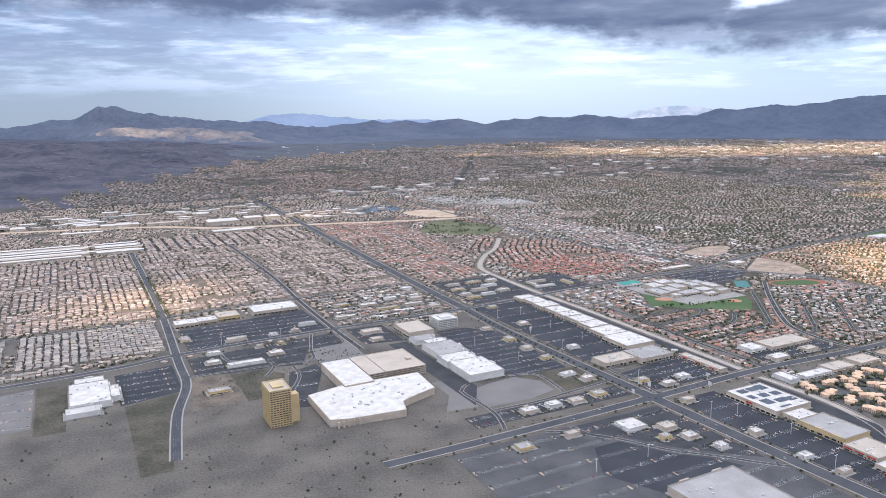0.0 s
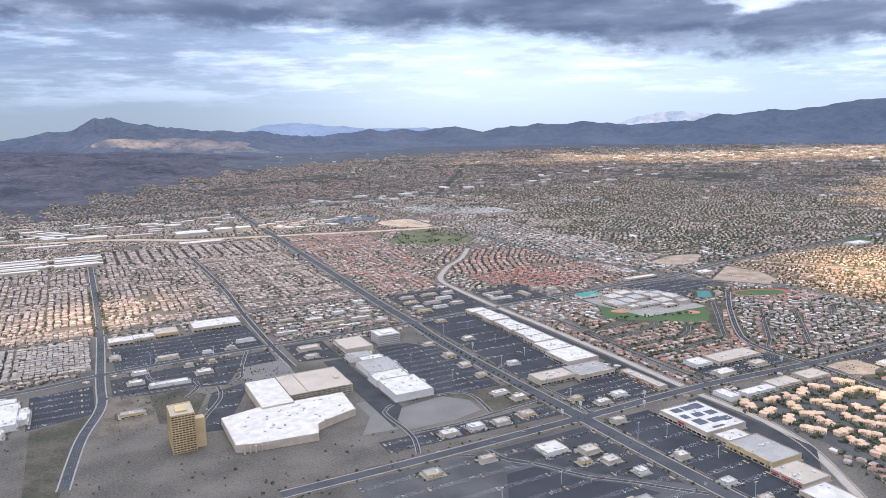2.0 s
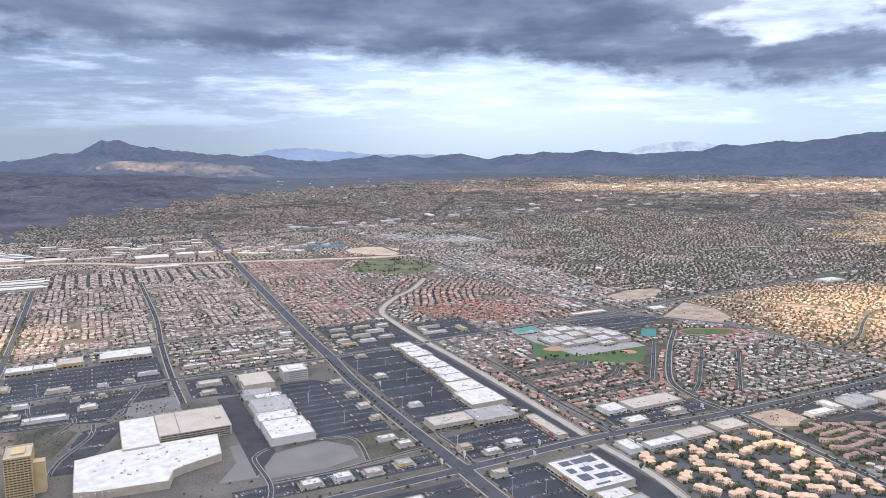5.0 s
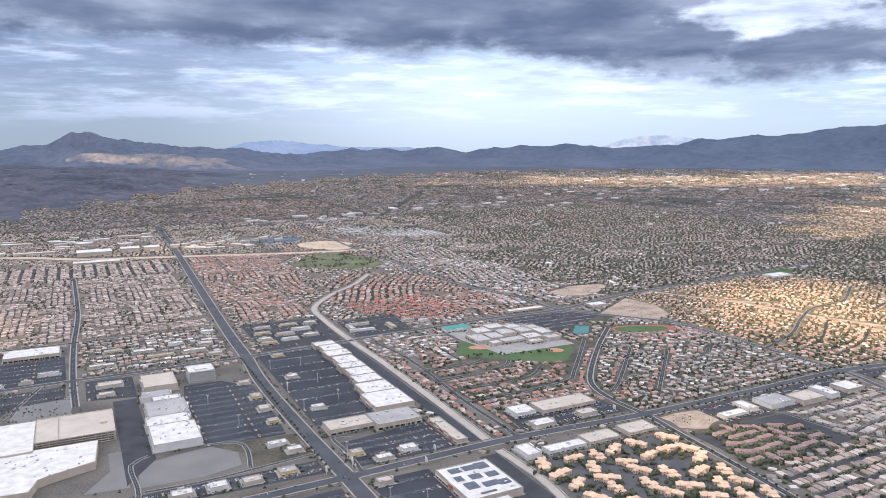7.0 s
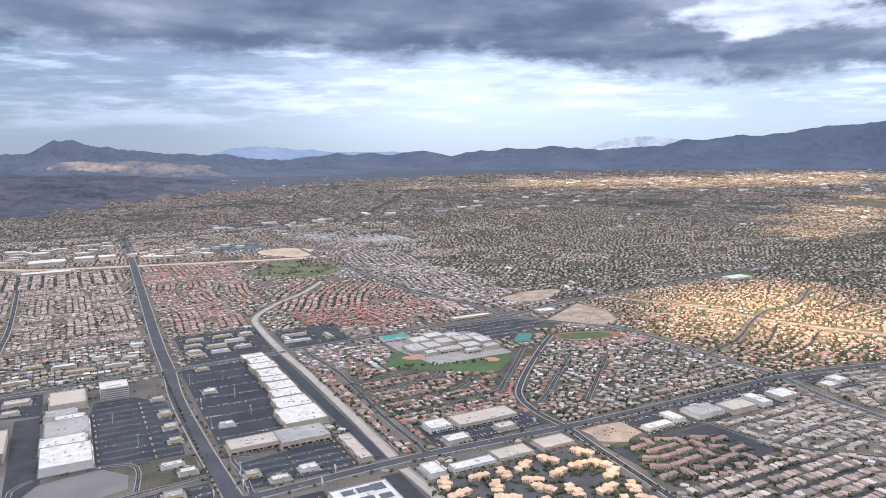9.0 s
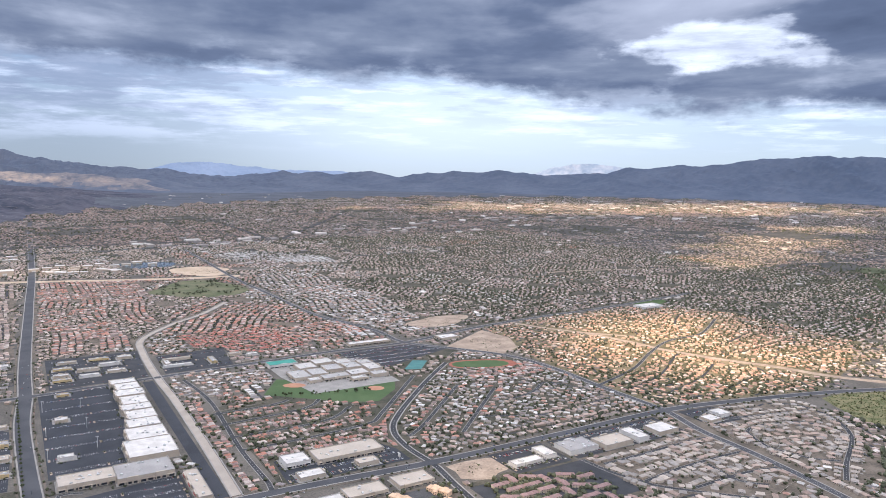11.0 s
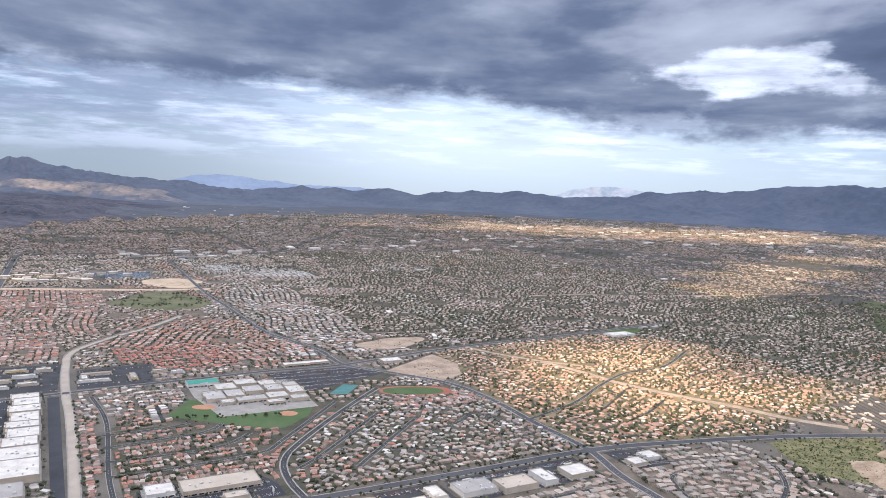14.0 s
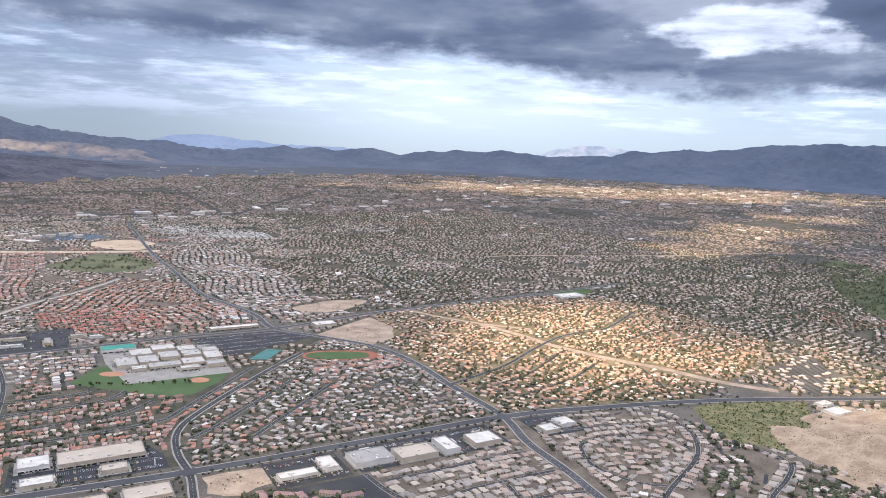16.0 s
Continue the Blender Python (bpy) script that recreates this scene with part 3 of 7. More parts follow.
road("road", [(631, 352), (685, 372), (735, 402), (781, 424), (830, 430), (900, 470)], 2.6, "asphalt residential street winding uphill", 0.32)
road("road", [(702, 268), (716, 259), (716, 236), (695, 208), (650, 184), (630, 172)], 2.3, "asphalt subdivision street with pale kerbs", 0.32)
road("road", [(650, 262), (685, 254), (714, 247)], 1.9, "asphalt subdivision street", 0.3)
road("road", [(644, 240), (658, 244.5), (690, 235), (695, 212)], 1.9, "asphalt subdivision street", 0.3)
road("road", [(644, 240), (635, 220), (641, 197), (652, 188)], 1.9, "asphalt subdivision street", 0.3)
road("road", [(531, 256), (533, 237), (539, 220), (545, 209), (581, 173), (600, 160)], 2.2, "asphalt subdivision street", 0.3)
road("road", [(537, 246), (566, 246), (606, 247), (617, 245)], 2.0, "asphalt subdivision street", 0.3)
road("road", [(540, 220), (568, 223), (606, 223), (616, 222)], 2.0, "asphalt subdivision street", 0.3)
road("road", [(556, 203), (593, 203), (613, 199)], 2.0, "asphalt subdivision street", 0.3)
road("road", [(585, 220), (582, 198), (591, 188)], 1.9, "asphalt subdivision street", 0.3)
road("road", [(524, 337), (558, 322), (590, 324), (619, 328)], 2.0, "dark asphalt residential street", 0.2)
road("road", [(553, 356), (580, 362), (601, 376), (613, 358), (618, 334)], 2.0, "dark asphalt residential street", 0.2)
road("road", [(731, 196), (729, 179), (706, 166), (690, 160), (660, 140)], 2.2, "asphalt street with pale kerbs", 0.32)
road("road", [(-200, 1180), (-60, 1196), (68, 1227), (158, 1288), (305, 1313), (436, 1331), (549, 1370), (760, 1395)], 9.0, "far freeway of grey asphalt", 1.0)

for pts in ([(204, 285), (214, 279), (230, 262), (243, 241), (258, 226), (270, 212), (279, 203)], [(230, 262), (222, 270), (219, 284)], [(196, 320), (222, 319), (250, 322), (276, 325)], [(188, 297), (193, 312), (194, 326), (193, 352), (202, 360)], [(244, 324), (247, 345), (244, 357), (229, 361)], [(290, 296), (291, 320), (290, 340), (300, 338)],
            [(84, 498), (86, 470), (104, 466), (110, 448), (100, 430)], [(56, 452), (84, 450), (112, 448), (134, 446), (140, 468), (150, 500)], [(120, 440), (118, 420), (104, 392), (100, 376)]):
    road("road", pts, 1.7, "narrow asphalt drive with pale kerbs between the lots", 0.42)

build_roads()

# flood channel: a pale concrete bed between low banks
def channel(pts, width):
    line = curve(pts)
    bed = Boxes()
    strip(bed, line, width, 0.06)
    ob = tagged(bed.ob("channel", m_channel), "pale concrete flood channel running beside the stores", "channel", kind="structure")
    take_line(line, width + 2)
    for side in (1, -1):
        wall = Boxes()
        strip(wall, offset(line, side * (width / 2 + 0.35)), 0.7, 0.42)
        for k in (0.02, 0.68):
            o = offset(line, side * (width / 2 + k))
            n = len(wall.v)
            for x, y in o:
                wall.v += [(x, y, 0.0), (x, y, 0.42)]
            wall.f += [(n + 2 * i, n + 2 * i + 1, n + 2 * i + 3, n + 2 * i + 2) for i in range(len(o) - 1)]
        part("channel_bank", wall, m_concrete, ob)
    return ob


channel([(480, 780), (440, 724), (407, 691), (372, 640), (365, 590), (363, 512), (364, 457), (363, 374), (362, 332), (361, 300)], 4.6)
channel([(360, 287), (361, 250), (357, 223), (350, 205), (336, 180), (318, 150)], 4.0)

# graded terraces and tracks on the badlands
terr = Boxes()
tr = random.Random(6)
for _ in range(80):
    r0, a0 = tr.uniform(1900, 3500), tr.uniform(-10, 6)
    n = tr.randint(3, 9)
    pts = []
    for k in range(n):
        a, r = radians(a0 + k * tr.uniform(0.25, 0.5)), r0 + 60 * math.sin(k * 0.5 + a0)
        pts.append((CX + r * math.sin(a), CY + r * math.cos(a)))
    zs = relief(np.array([p[0] for p in pts]), np.array([p[1] for p in pts]))
    m0 = len(terr.v)
    wdt = tr.uniform(1.2, 4)
    for (x, y), z in zip(pts, zs):
        terr.v += [(x, y - wdt, float(z) + 0.4), (x, y + wdt, float(z) + 0.4)]
    terr.f += [(m0 + 2 * k, m0 + 2 * k + 2, m0 + 2 * k + 3, m0 + 2 * k + 1) for k in range(n - 1)]
tagged(terr.ob("graded_terrace", m_terrace), "pale graded terraces and tracks on the hills", "terrace", kind="stuff")

# bare railway strip and sandy land in the distance
band = Boxes()
strip(band, curve([(-250, 1190), (74, 1120), (186, 1052), (290, 1022), (457, 974), (546, 962)]), 15, 0.08)
tagged(band.ob("bare_strip", m_sand), "bare tan strip of land along the railway", "bare ground", kind="structure")
take_line([(-200, 1180), (74, 1120), (186, 1052), (290, 1022), (457, 974), (546, 962)], 17)


LAYERS = [0.0]


def patch(name, pts, mat, z, label, category, kind="structure", take=True):
    LAYERS[0] += 0.0009
    ob = Boxes().poly(pts, z + LAYERS[0]).ob(name, mat)
    tagged(ob, label, category, kind=kind)
    if take:
        take_poly([tuple(p) for p in pts])
    return ob


def oval(cx, cy, rx, ry, turn=0.0, n=28, power=1.0):
    t = radians(turn)
    out = []
    for i in range(n):
        a = 2 * math.pi * i / n
        x, y = rx * math.copysign(abs(math.cos(a)) ** power, math.cos(a)), ry * math.copysign(abs(math.sin(a)) ** power, math.sin(a))
        out.append((cx + x * math.cos(t) - y * math.sin(t), cy + x * math.sin(t) + y * math.cos(t)))
    return out


def blot(cx, cy, rx, ry, turn, seed, rough=0.16, n=40):
    rnd = random.Random(seed)
    ph = [rnd.uniform(0, 6.28) for _ in range(4)]
    return [(cx + (x - cx) * k, cy + (y - cy) * k) for i, (x, y) in enumerate(oval(cx, cy, rx, ry, turn, n)) for k in [1 + rough * sum(math.sin((j + 2) * 6.28 * i / n + ph[j]) / (j + 1) for j in range(4))]]


patch("yard_ground", [(-195, 612), (170, 612), (276, 614), (282, 900), (290, 1040), (-195, 1040)], m_yard_tan, 0.018, "brown gravel yards between the house rows", "yards", take=False)
patch("yard_ground", [(286, 612), (540, 600), (536, 960), (300, 1000)], m_yard_tan, 0.022, "brown gravel yards between the house rows", "yards", take=False)
patch("yard_ground", [(532, 262), (540, 284), (626, 284), (690, 277), (722, 262), (724, 225), (736, 200), (735, 120), (520, 120), (524, 205)], m_yard_tan, 0.02, "brown gravel yards of the subdivision", "yards", take=False)
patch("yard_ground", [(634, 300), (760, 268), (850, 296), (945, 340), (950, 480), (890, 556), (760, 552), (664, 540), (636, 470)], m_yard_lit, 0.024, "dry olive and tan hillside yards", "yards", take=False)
# dark lawns and trees, the tone also standing in for cloud shadow here
patch("yard_ground", [(950, 230), (1290, 230), (1290, 1100), (700, 1100), (560, 900), (575, 600), (660, 556), (890, 575), (955, 480)], m_yard, 0.02, "leafy yards of the old suburb, dark tone also for cloud shade", "yards", take=False)
patch("yard_ground", [(463, 299), (626, 299), (627, 440), (566, 520), (430, 440), (382, 430), (382, 300)], m_yard, 0.016, "mixed lawn and gravel yards", "yards", take=False)
patch("yard_ground", [(367, 186), (453, 186), (450, 268), (367, 268)], m_yard_tan, 0.016, "planted grounds between the apartment blocks", "yards", take=False)
patch("yard_ground", [(459, 184), (530, 184), (528, 266), (461, 260)], m_yard, 0.016, "planted grounds between the condominiums", "yards", take=False)
patch("vacant_lot", [(592, 497), (655, 537), (660, 500), (646, 468), (621, 455), (606, 480)], m_dirt, 0.07, "bare tan vacant lot beside the road", "vacant lot")
patch("vacant_lot", [(463, 283), (475, 284), (487, 282.5), (494, 280), (492, 272), (489.5, 265), (482, 263.5), (475, 259), (468, 262), (462, 267), (464, 275)], m_dirt, 0.07, "small bare tan vacant lot at the corner", "vacant lot")
patch("vacant_lot", blot(640, 590, 32, 22, 15, 4), m_dirt, 0.07, "bare tan vacant land", "vacant lot")
patch("sandy_ground", blot(508, 1030, 46, 40, -30, 5), m_sand, 0.07, "bare sandy ground near the pond", "bare ground")
patch("park", blot(474, 878, 62, 50, 25, 6, 0.2), m_park, 0.07, "green park lawn ringed with trees", "park")
patch("pond", blot(452, 1124, 36, 40, 0, 7, 0.12), m_water, 0.08, "still grey-green pond", "pond")
patch("scrub_basin", [(724, 216), (738, 245), (746, 258), (772, 258), (822, 236), (800, 216), (775, 198), (745, 186)], m_scrub, 0.07, "scrubby green drainage basin", "basin")
patch("golf_course", blot(1300, 478, 190, 52, 38, 8, 0.16), m_fairway, 0.07, "dark green golf course", "golf course")
patch("lawn", blot(905, 565, 26, 12, 15, 9), m_grass, 0.07, "green school lawn", "lawn")

wash = Boxes()
for k, pts in enumerate(([(734, 481), (746, 439), (752, 403), (770, 358), (790, 322), (804, 286), (825, 257)], [(697, 558), (715, 515), (739, 479), (766, 451)])):
    strip(wash, curve(pts), 7 - 2 * k, 0.06 + 0.002 * k)
    take_line(curve(pts), 8 - 2 * k)
strip(wash, curve([(950, 806), (1020, 800), (1228, 744), (1378, 725), (1500, 676), (1600, 590)]), 6.5, 0.07)
take_line(curve([(950, 806), (1020, 800), (1228, 744), (1290, 733)]), 8)
tagged(wash.ob("dry_wash", m_dirt), "bare tan dry wash winding between the houses", "bare ground", kind="structure")

# school grounds: two ball fields, running track, courts
patch("sports_field", [(417, 441), (436, 472), (453, 456), (508, 428), (500, 412), (479, 394), (464, 399)], m_turf, 0.07, "green ball field lawn behind the school", "sports field")
patch("infield", oval(442, 452, 8, 5, -30), m_infield, 0.1, "red clay ball field infield", "infield", take=False)
patch("infield", oval(489, 420, 6, 5, -30), m_infield, 0.1, "red clay ball field infield", "infield", take=False)
patch("running_track", oval(590, 438, 27, 12.5, -20, 36, 0.8), m_track, 0.08, "rust red running track oval", "running track")
patch("track_lawn", oval(588, 438.5, 22.5, 9.6, -20, 36, 0.8), m_turf, 0.11, "green lawn inside the running track", "lawn", take=False)
patch("tennis_court", [(528, 452), (540, 447), (556, 466), (546, 472)], m_court, 0.1, "turquoise hard tennis courts", "tennis court")

# parking lots
LOTS = []


def lot(pts, mat, label="dark asphalt parking lot with painted bays", rows=0, turn=0, cars=0.15, name="parking_lot"):
    ob = patch(name, pts, mat, 0.05, label, "parking lot")
    xs, ys = [p[0] for p in pts], [p[1] for p in pts]
    if rows:
        LOTS.append((min(xs), min(ys), max(xs), max(ys), rows, turn, cars, pts))
    return ob


lot([(287, 360), (324, 360), (330, 380), (331, 512), (311, 516), (288, 506)], m_lot, rows=9, cars=0.24)
lot([(288, 301), (343, 301), (343, 339), (289, 331)], m_lot, rows=5, cars=0.16)
lot([(288, 284), (319, 284), (319, 160), (291, 160)], m_lot, rows=10, cars=0.22)
lot([(229, 358), (270, 356), (273, 440), (255, 462), (232, 462), (229, 440)], m_lot, "dark asphalt parking lot with painted bays and long medians", rows=12, cars=0.03)
lot([(150, 284), (277, 284), (279, 160), (150, 160)], m_lot_worn, "grey worn asphalt parking lot with painted bays", rows=9, cars=0.05)
lot([(214, 259), (229, 259), (241, 239), (256, 224), (262, 213), (240, 214), (213, 212), (201, 236)], m_lot, "patch of new dark asphalt in the lot", name="parking_lot")
lot([(222, 262), (234, 262), (249, 240), (266, 224), (277, 214), (277, 283), (222, 283)], m_street, "dark asphalt round the corner restaurants", rows=5, cars=0.12)
lot([(195, 325), (196, 350), (212, 355), (230, 357.5), (243, 353), (241, 329), (222, 324)], m_lot_pale, "worn grey asphalt overflow lot", name="parking_lot")
lot([(172, 330), (191, 328), (192, 372), (184, 372), (184, 350)], m_lot_pale, "worn grey asphalt lot beside the casino", name="parking_lot")
lot([(176, 304), (276, 302), (276, 317), (176, 318)], m_street, rows=2, cars=0.3)
lot([(244, 319), (276, 327), (275, 355), (232, 357), (246, 340)], m_yard, "planted ground with small lots", name="planted_ground")
lot([(66, 503), (165, 511), (164, 570), (66, 556)], m_lot, rows=7, cars=0.12)
lot([(18, 422), (52, 430), (52, 480), (18, 476)], m_lot, rows=6, cars=0.2)
lot([(-80, 410), (-25, 412), (-25, 474), (-80, 468)], m_lot_pale, rows=5, cars=0.25)
lot([(136, 428), (168, 432), (168, 476), (138, 466)], m_lot_pale, "worn grey asphalt lot")
lot([(62, 486), (165, 497), (164, 470), (138, 468), (126, 440), (106, 446), (82, 446), (62, 452)], m_street, "dark asphalt drives between the small shops", rows=4, cars=0.2)
lot([(82, 396), (100, 396), (112, 430), (100, 444), (82, 444)], m_yard, "brown planted ground beside the hotel", name="planted_ground")
lot([(100, 374), (112, 372), (134, 425), (134, 438), (114, 430)], m_street, "grey asphalt hotel drive", rows=3, cars=0.35)
lot([(20, 330), (34, 330), (42, 395), (52, 428), (20, 420)], m_yard, "brown planted ground beside the street", name="planted_ground")
lot([(-24, 400), (-9, 400), (-8, 474), (-24, 474)], m_yard, "brown planted ground beside the store", name="planted_ground")
lot([(52, 396), (81, 396), (81, 446), (60, 450)], m_yard_tan, "tan gravel ground beside the street", name="gravel_lot")
lot([(190, 330), (205, 355), (203, 452), (190, 452)], m_street, "grey service drive beside the garage", name="service_drive")
lot([(386, 301), (452, 300), (452, 316), (446, 331), (388, 331)], m_lot, rows=4, cars=0.3)
lot([(490, 452), (545, 474), (590, 492), (566, 520), (500, 521), (505, 498)], m_street, "grey asphalt school parking lot full of cars", rows=7, cars=0.75)
lot([(448, 428), (512, 428), (512, 500), (440, 500), (440, 476)], m_concrete, "pale paved school yard", name="school_yard")
lot([(530, 258), (614, 258), (614, 286), (530, 286)], m_street, rows=3, cars=0.25)
lot([(490, 258), (526, 258), (526, 285), (490, 285)], m_street, rows=3, cars=0.4)
lot([(634, 258), (664, 256), (664, 286), (636, 286)], m_street, rows=2, cars=0.3)
lot([(364, 182), (447, 182), (447, 266), (366, 266)], m_lot_worn, "asphalt drives and yards round the apartments", name="apartment_yard")
lot([(460, 214), (532, 214), (532, 256), (460, 256)], m_street, "asphalt drives round the condominium rows", name="condominium_yard")
lot([(352, 302), (358, 302), (359, 508), (352, 508)], m_lot, "dark asphalt service lane behind the stores", name="service_drive")
lot([(320, 178), (356, 210), (357, 284), (347, 284), (340, 205)], m_street, "grey asphalt service lane", name="service_drive")
lot([(295, 516), (358, 520), (362, 600), (296, 600)], m_street, "grey asphalt office parking", rows=5, cars=0.2)
lot([(176, 460), (204, 455), (204, 498), (176, 500)], m_street, rows=3, cars=0.2)
lot([(370, 522), (420, 525), (425, 580), (372, 575)], m_street, rows=3, cars=0.3)

# painted bays
bays = Boxes()
car_spots = []
lot_rnd = random.Random(5)


def inside(pts, x, y):
    hit = False
    for (x0, y0), (x1, y1) in zip(pts, pts[1:] + pts[:1]):
        if (y0 > y) != (y1 > y) and x < (x1 - x0) * (y - y0) / (y1 - y0) + x0:
            hit = not hit
    return hit


for x0, y0, x1, y1, rows, turn, share, pts in LOTS:
    for k in range(rows):
        y = y0 + (k + 0.5) * (y1 - y0) / rows
        x = x0 + 2.0
        group = 0
        while x < x1 - 2:
            ok = inside(pts, x, y - 1.5) and inside(pts, x + 0.8, y + 1.5)
            if ok and (x - x0) % 26 > 3:
                bays.poly([(x - 0.03, y - 1.5), (x + 0.03, y - 1.5), (x + 0.03, y + 1.5), (x - 0.03, y + 1.5)], 0.095)
                for side in (-0.8, 0.8):
                    if lot_rnd.random() < share:
                        car_spots.append((x + 0.4, y + side, math.pi / 2 + (math.pi if lot_rnd.random() < 0.5 else 0)))
            x += 0.8
tagged(bays.ob("parking_bay_line", m_paint), "thin white painted parking bay lines", "road marking", kind="stuff")

# ---- mountains ----
# bare hill beside the basin
hill = np.array([[(u, v) for v in np.linspace(-1, 1, 90)] for u in np.linspace(-1, 1, 130)])
hx, hy = 806 + hill[..., 0] * 74, 168 + hill[..., 1] * 50
hr = np.clip(1 - np.hypot(hill[..., 0], hill[..., 1]) * (0.86 + 0.5 * (value_noise(hx / 17, hy / 17, 71) - 0.3)), 0, 1)
gully = rough_land(hx * 5.5, hy * 5.5, 72)
hz = 0.02 + 11.0 * hr ** 0.9 * (0.25 + 1.1 * gully * gully) + 1.4 * (rough_land(hx * 16, hy * 16, 73) - 0.5) * np.minimum(hr * 6, 1)
hf = [(i * 90 + j, (i + 1) * 90 + j, (i + 1) * 90 + j + 1, i * 90 + j + 1) for i in range(129) for j in range(89) if hr[i, j] + hr[i + 1, j + 1] > 0.02]
tagged(mesh_ob("dirt_hill", np.stack([hx, hy, hz], -1).reshape(-1, 3), hf, m_hill_dirt, smooth=False), "bare tan dirt hill with gullied sides", "hill", kind="structure")
take_poly(oval(806, 168, 62, 40))


def hill_z(x, y):
    i, j = int((x - 732) / 148 * 129), int((y - 118) / 100 * 89)
    return float(hz[i, j]) if 0 <= i < 130 and 0 <= j < 90 and hr[i, j] > 0.01 else 0.0


def mountain(name, mat, dist, depth, crest, seed, label, rugged=0.3, foot=-3.0, jag=42.0):
    """A range round the valley. crest: (degrees clockwise from +y, height) of its skyline; ridged noise gives spurs and gullies."""
    ca, ch = np.array([c[0] for c in crest]), np.array([c[1] for c in crest])
    a = np.linspace(ca[0], ca[-1], int((ca[-1] - ca[0]) * (13 if ca[-1] - ca[0] < 60 else 10)))
    k = np.concatenate([np.linspace(-1.0, 0.0, 40), np.linspace(0.03, 0.25, 8)])
    A, K = np.meshgrid(a, k, indexing="ij")
    H = np.interp(A, ca, ch)
    R = dist + K * depth
    x, y = CX + R * np.sin(np.radians(A)), CY + R * np.cos(np.radians(A))
    land = rough_land(x, y, seed)
    slope = np.where(K < 0, (1 + K) ** 1.9, 1 - (K / 0.25) ** 2 * 0.8)
    front = np.where(K < 0, (-K) ** 0.6, 0) * (1 + np.minimum(K, 0)) ** 0.6
    Z = foot + (H - foot) * slope + (land - 0.45) * (H - foot) * rugged * 1.5 * front + (land - 0.5) * jag * slope
    Z = np.where(K < -0.985, foot - 2, Z)
    v = np.stack([x, y, Z], -1).reshape(-1, 3)
    n = len(k)
    f = [(i * n + j, (i + 1) * n + j, (i + 1) * n + j + 1, i * n + j + 1) for i in range(len(a) - 1) for j in range(n - 1)]
    ob = mesh_ob(name, v, f, mat, smooth=False)
    return tagged(ob, label, "mountain", kind="structure")


def crest(rows, dist):
    return [(a, 155.0 + dist * math.tan(radians(e))) for a, e in rows]


mountain("mountain", m_rock_hazy, 4560, 800, crest([(-60, -0.6), (-40, 0.2), (-25, -0.5), (-12, -0.9), (-6, -1.1), (-4.2, -0.84), (-2.8, -0.50), (-1.2, -0.47), (0.0, 0.24), (0.6, 0.32), (1.2, 0.46), (2.5, 0.04), (4.7, -0.40), (8.0, -0.68), (11, -0.98), (15, -1.25), (19, -1.6), (22, -1.98)], 4560), 2, "jagged dark desert mountain with gullied slopes, haze blue in its colour", 0.55, jag=80.0)
mountain("mountain", m_rock_tan, 4200, 380, crest([(-1.6, -1.7), (0.5, -1.02), (1.6, -0.95), (3.0, -1.10), (5, -1.02), (7, -1.12), (9.5, -1.34), (11, -1.75), (12.5, -2.1)], 4260), 5, "low sunlit tan spur below the dark mountain", 0.6, jag=30.0)
mountain("mountain", m_rock_hazy, 4720, 560, crest([(7.5, -1.92), (9, -1.5), (12, -1.15), (16, -1.02), (18.5, -0.85), (19.7, -0.60), (20.8, -0.80), (23.0, -0.88), (25.0, -0.78), (26.2, -0.64), (27.2, -0.8), (28.4, -1.0), (30.5, -0.78), (32.7, -0.54), (34.5, -0.58), (36.4, -0.42), (37.8, -0.6), (39.5, -0.86), (40.6, -0.72), (42, -0.6), (43.5, -0.5), (46, -0.8), (50, -1.1), (54, -1.92)], 4720), 7, "long low range of dark hills along the valley edge", 0.3)
mountain("mountain", m_rock_hazy, 4660, 620, crest([(37.5, -1.95), (40, -1.1), (43.5, -0.62), (45.6, -0.18), (48.2, -0.02), (49.6, 0.14), (50.6, 0.12), (52.2, 0.30), (53.6, 0.54), (55.0, 0.66), (56.6, 0.70), (58.2, 0.80), (60.0, 0.84), (62, 0.78), (66, 0.8), (72, 0.9), (80, 0.4), (95, 0.6)], 4640), 11, "broad dark mountain range at the valley edge, tinted with haze blue", 0.3)
mountain("mountain", m_rock_far_hazy, 4880, 500, crest([(7.5, -1.2), (9.8, -0.74), (11.7, -0.36), (13.2, -0.22), (15.2, -0.10), (16.4, -0.30), (18.0, -0.44), (20.4, -0.70), (24.0, -0.62), (26.5, -1.0)], 4880), 13, "far range tinted pale blue as by haze", 0.2)
mountain("mountain", m_rock_pale_sun, 4900, 380, crest([(36.5, -1.2), (38.6, -0.7), (40.2, -0.12), (41.6, 0.16), (43.0, 0.06), (44.4, -0.05), (46, -0.3), (49, -1.0)], 4900), 17, "far mountain coloured pale as if sunlit", 0.3)

# broken cloud layer high behind the eye, whose gaps let the low sun reach parts of the valley
CLOUD_Z = 1500.0
shift = Vector((sun_to.x, sun_to.y)) * (CLOUD_Z / sun_to.z)
m_cloud = bpy.data.materials.new("cloud")
m_cloud.use_nodes = True
m_cloud.node_tree.nodes.clear()
C = Nodes(m_cloud.node_tree)
cl = C.t.nodes.new("ShaderNodeBsdfTranslucent")
cl.inputs[0].default_value = (0.86, 0.91, 0.98, 1)
co = C.t.nodes.new("ShaderNodeOutputMaterial")
C.t.links.new(cl.outputs[0], co.inputs[0])


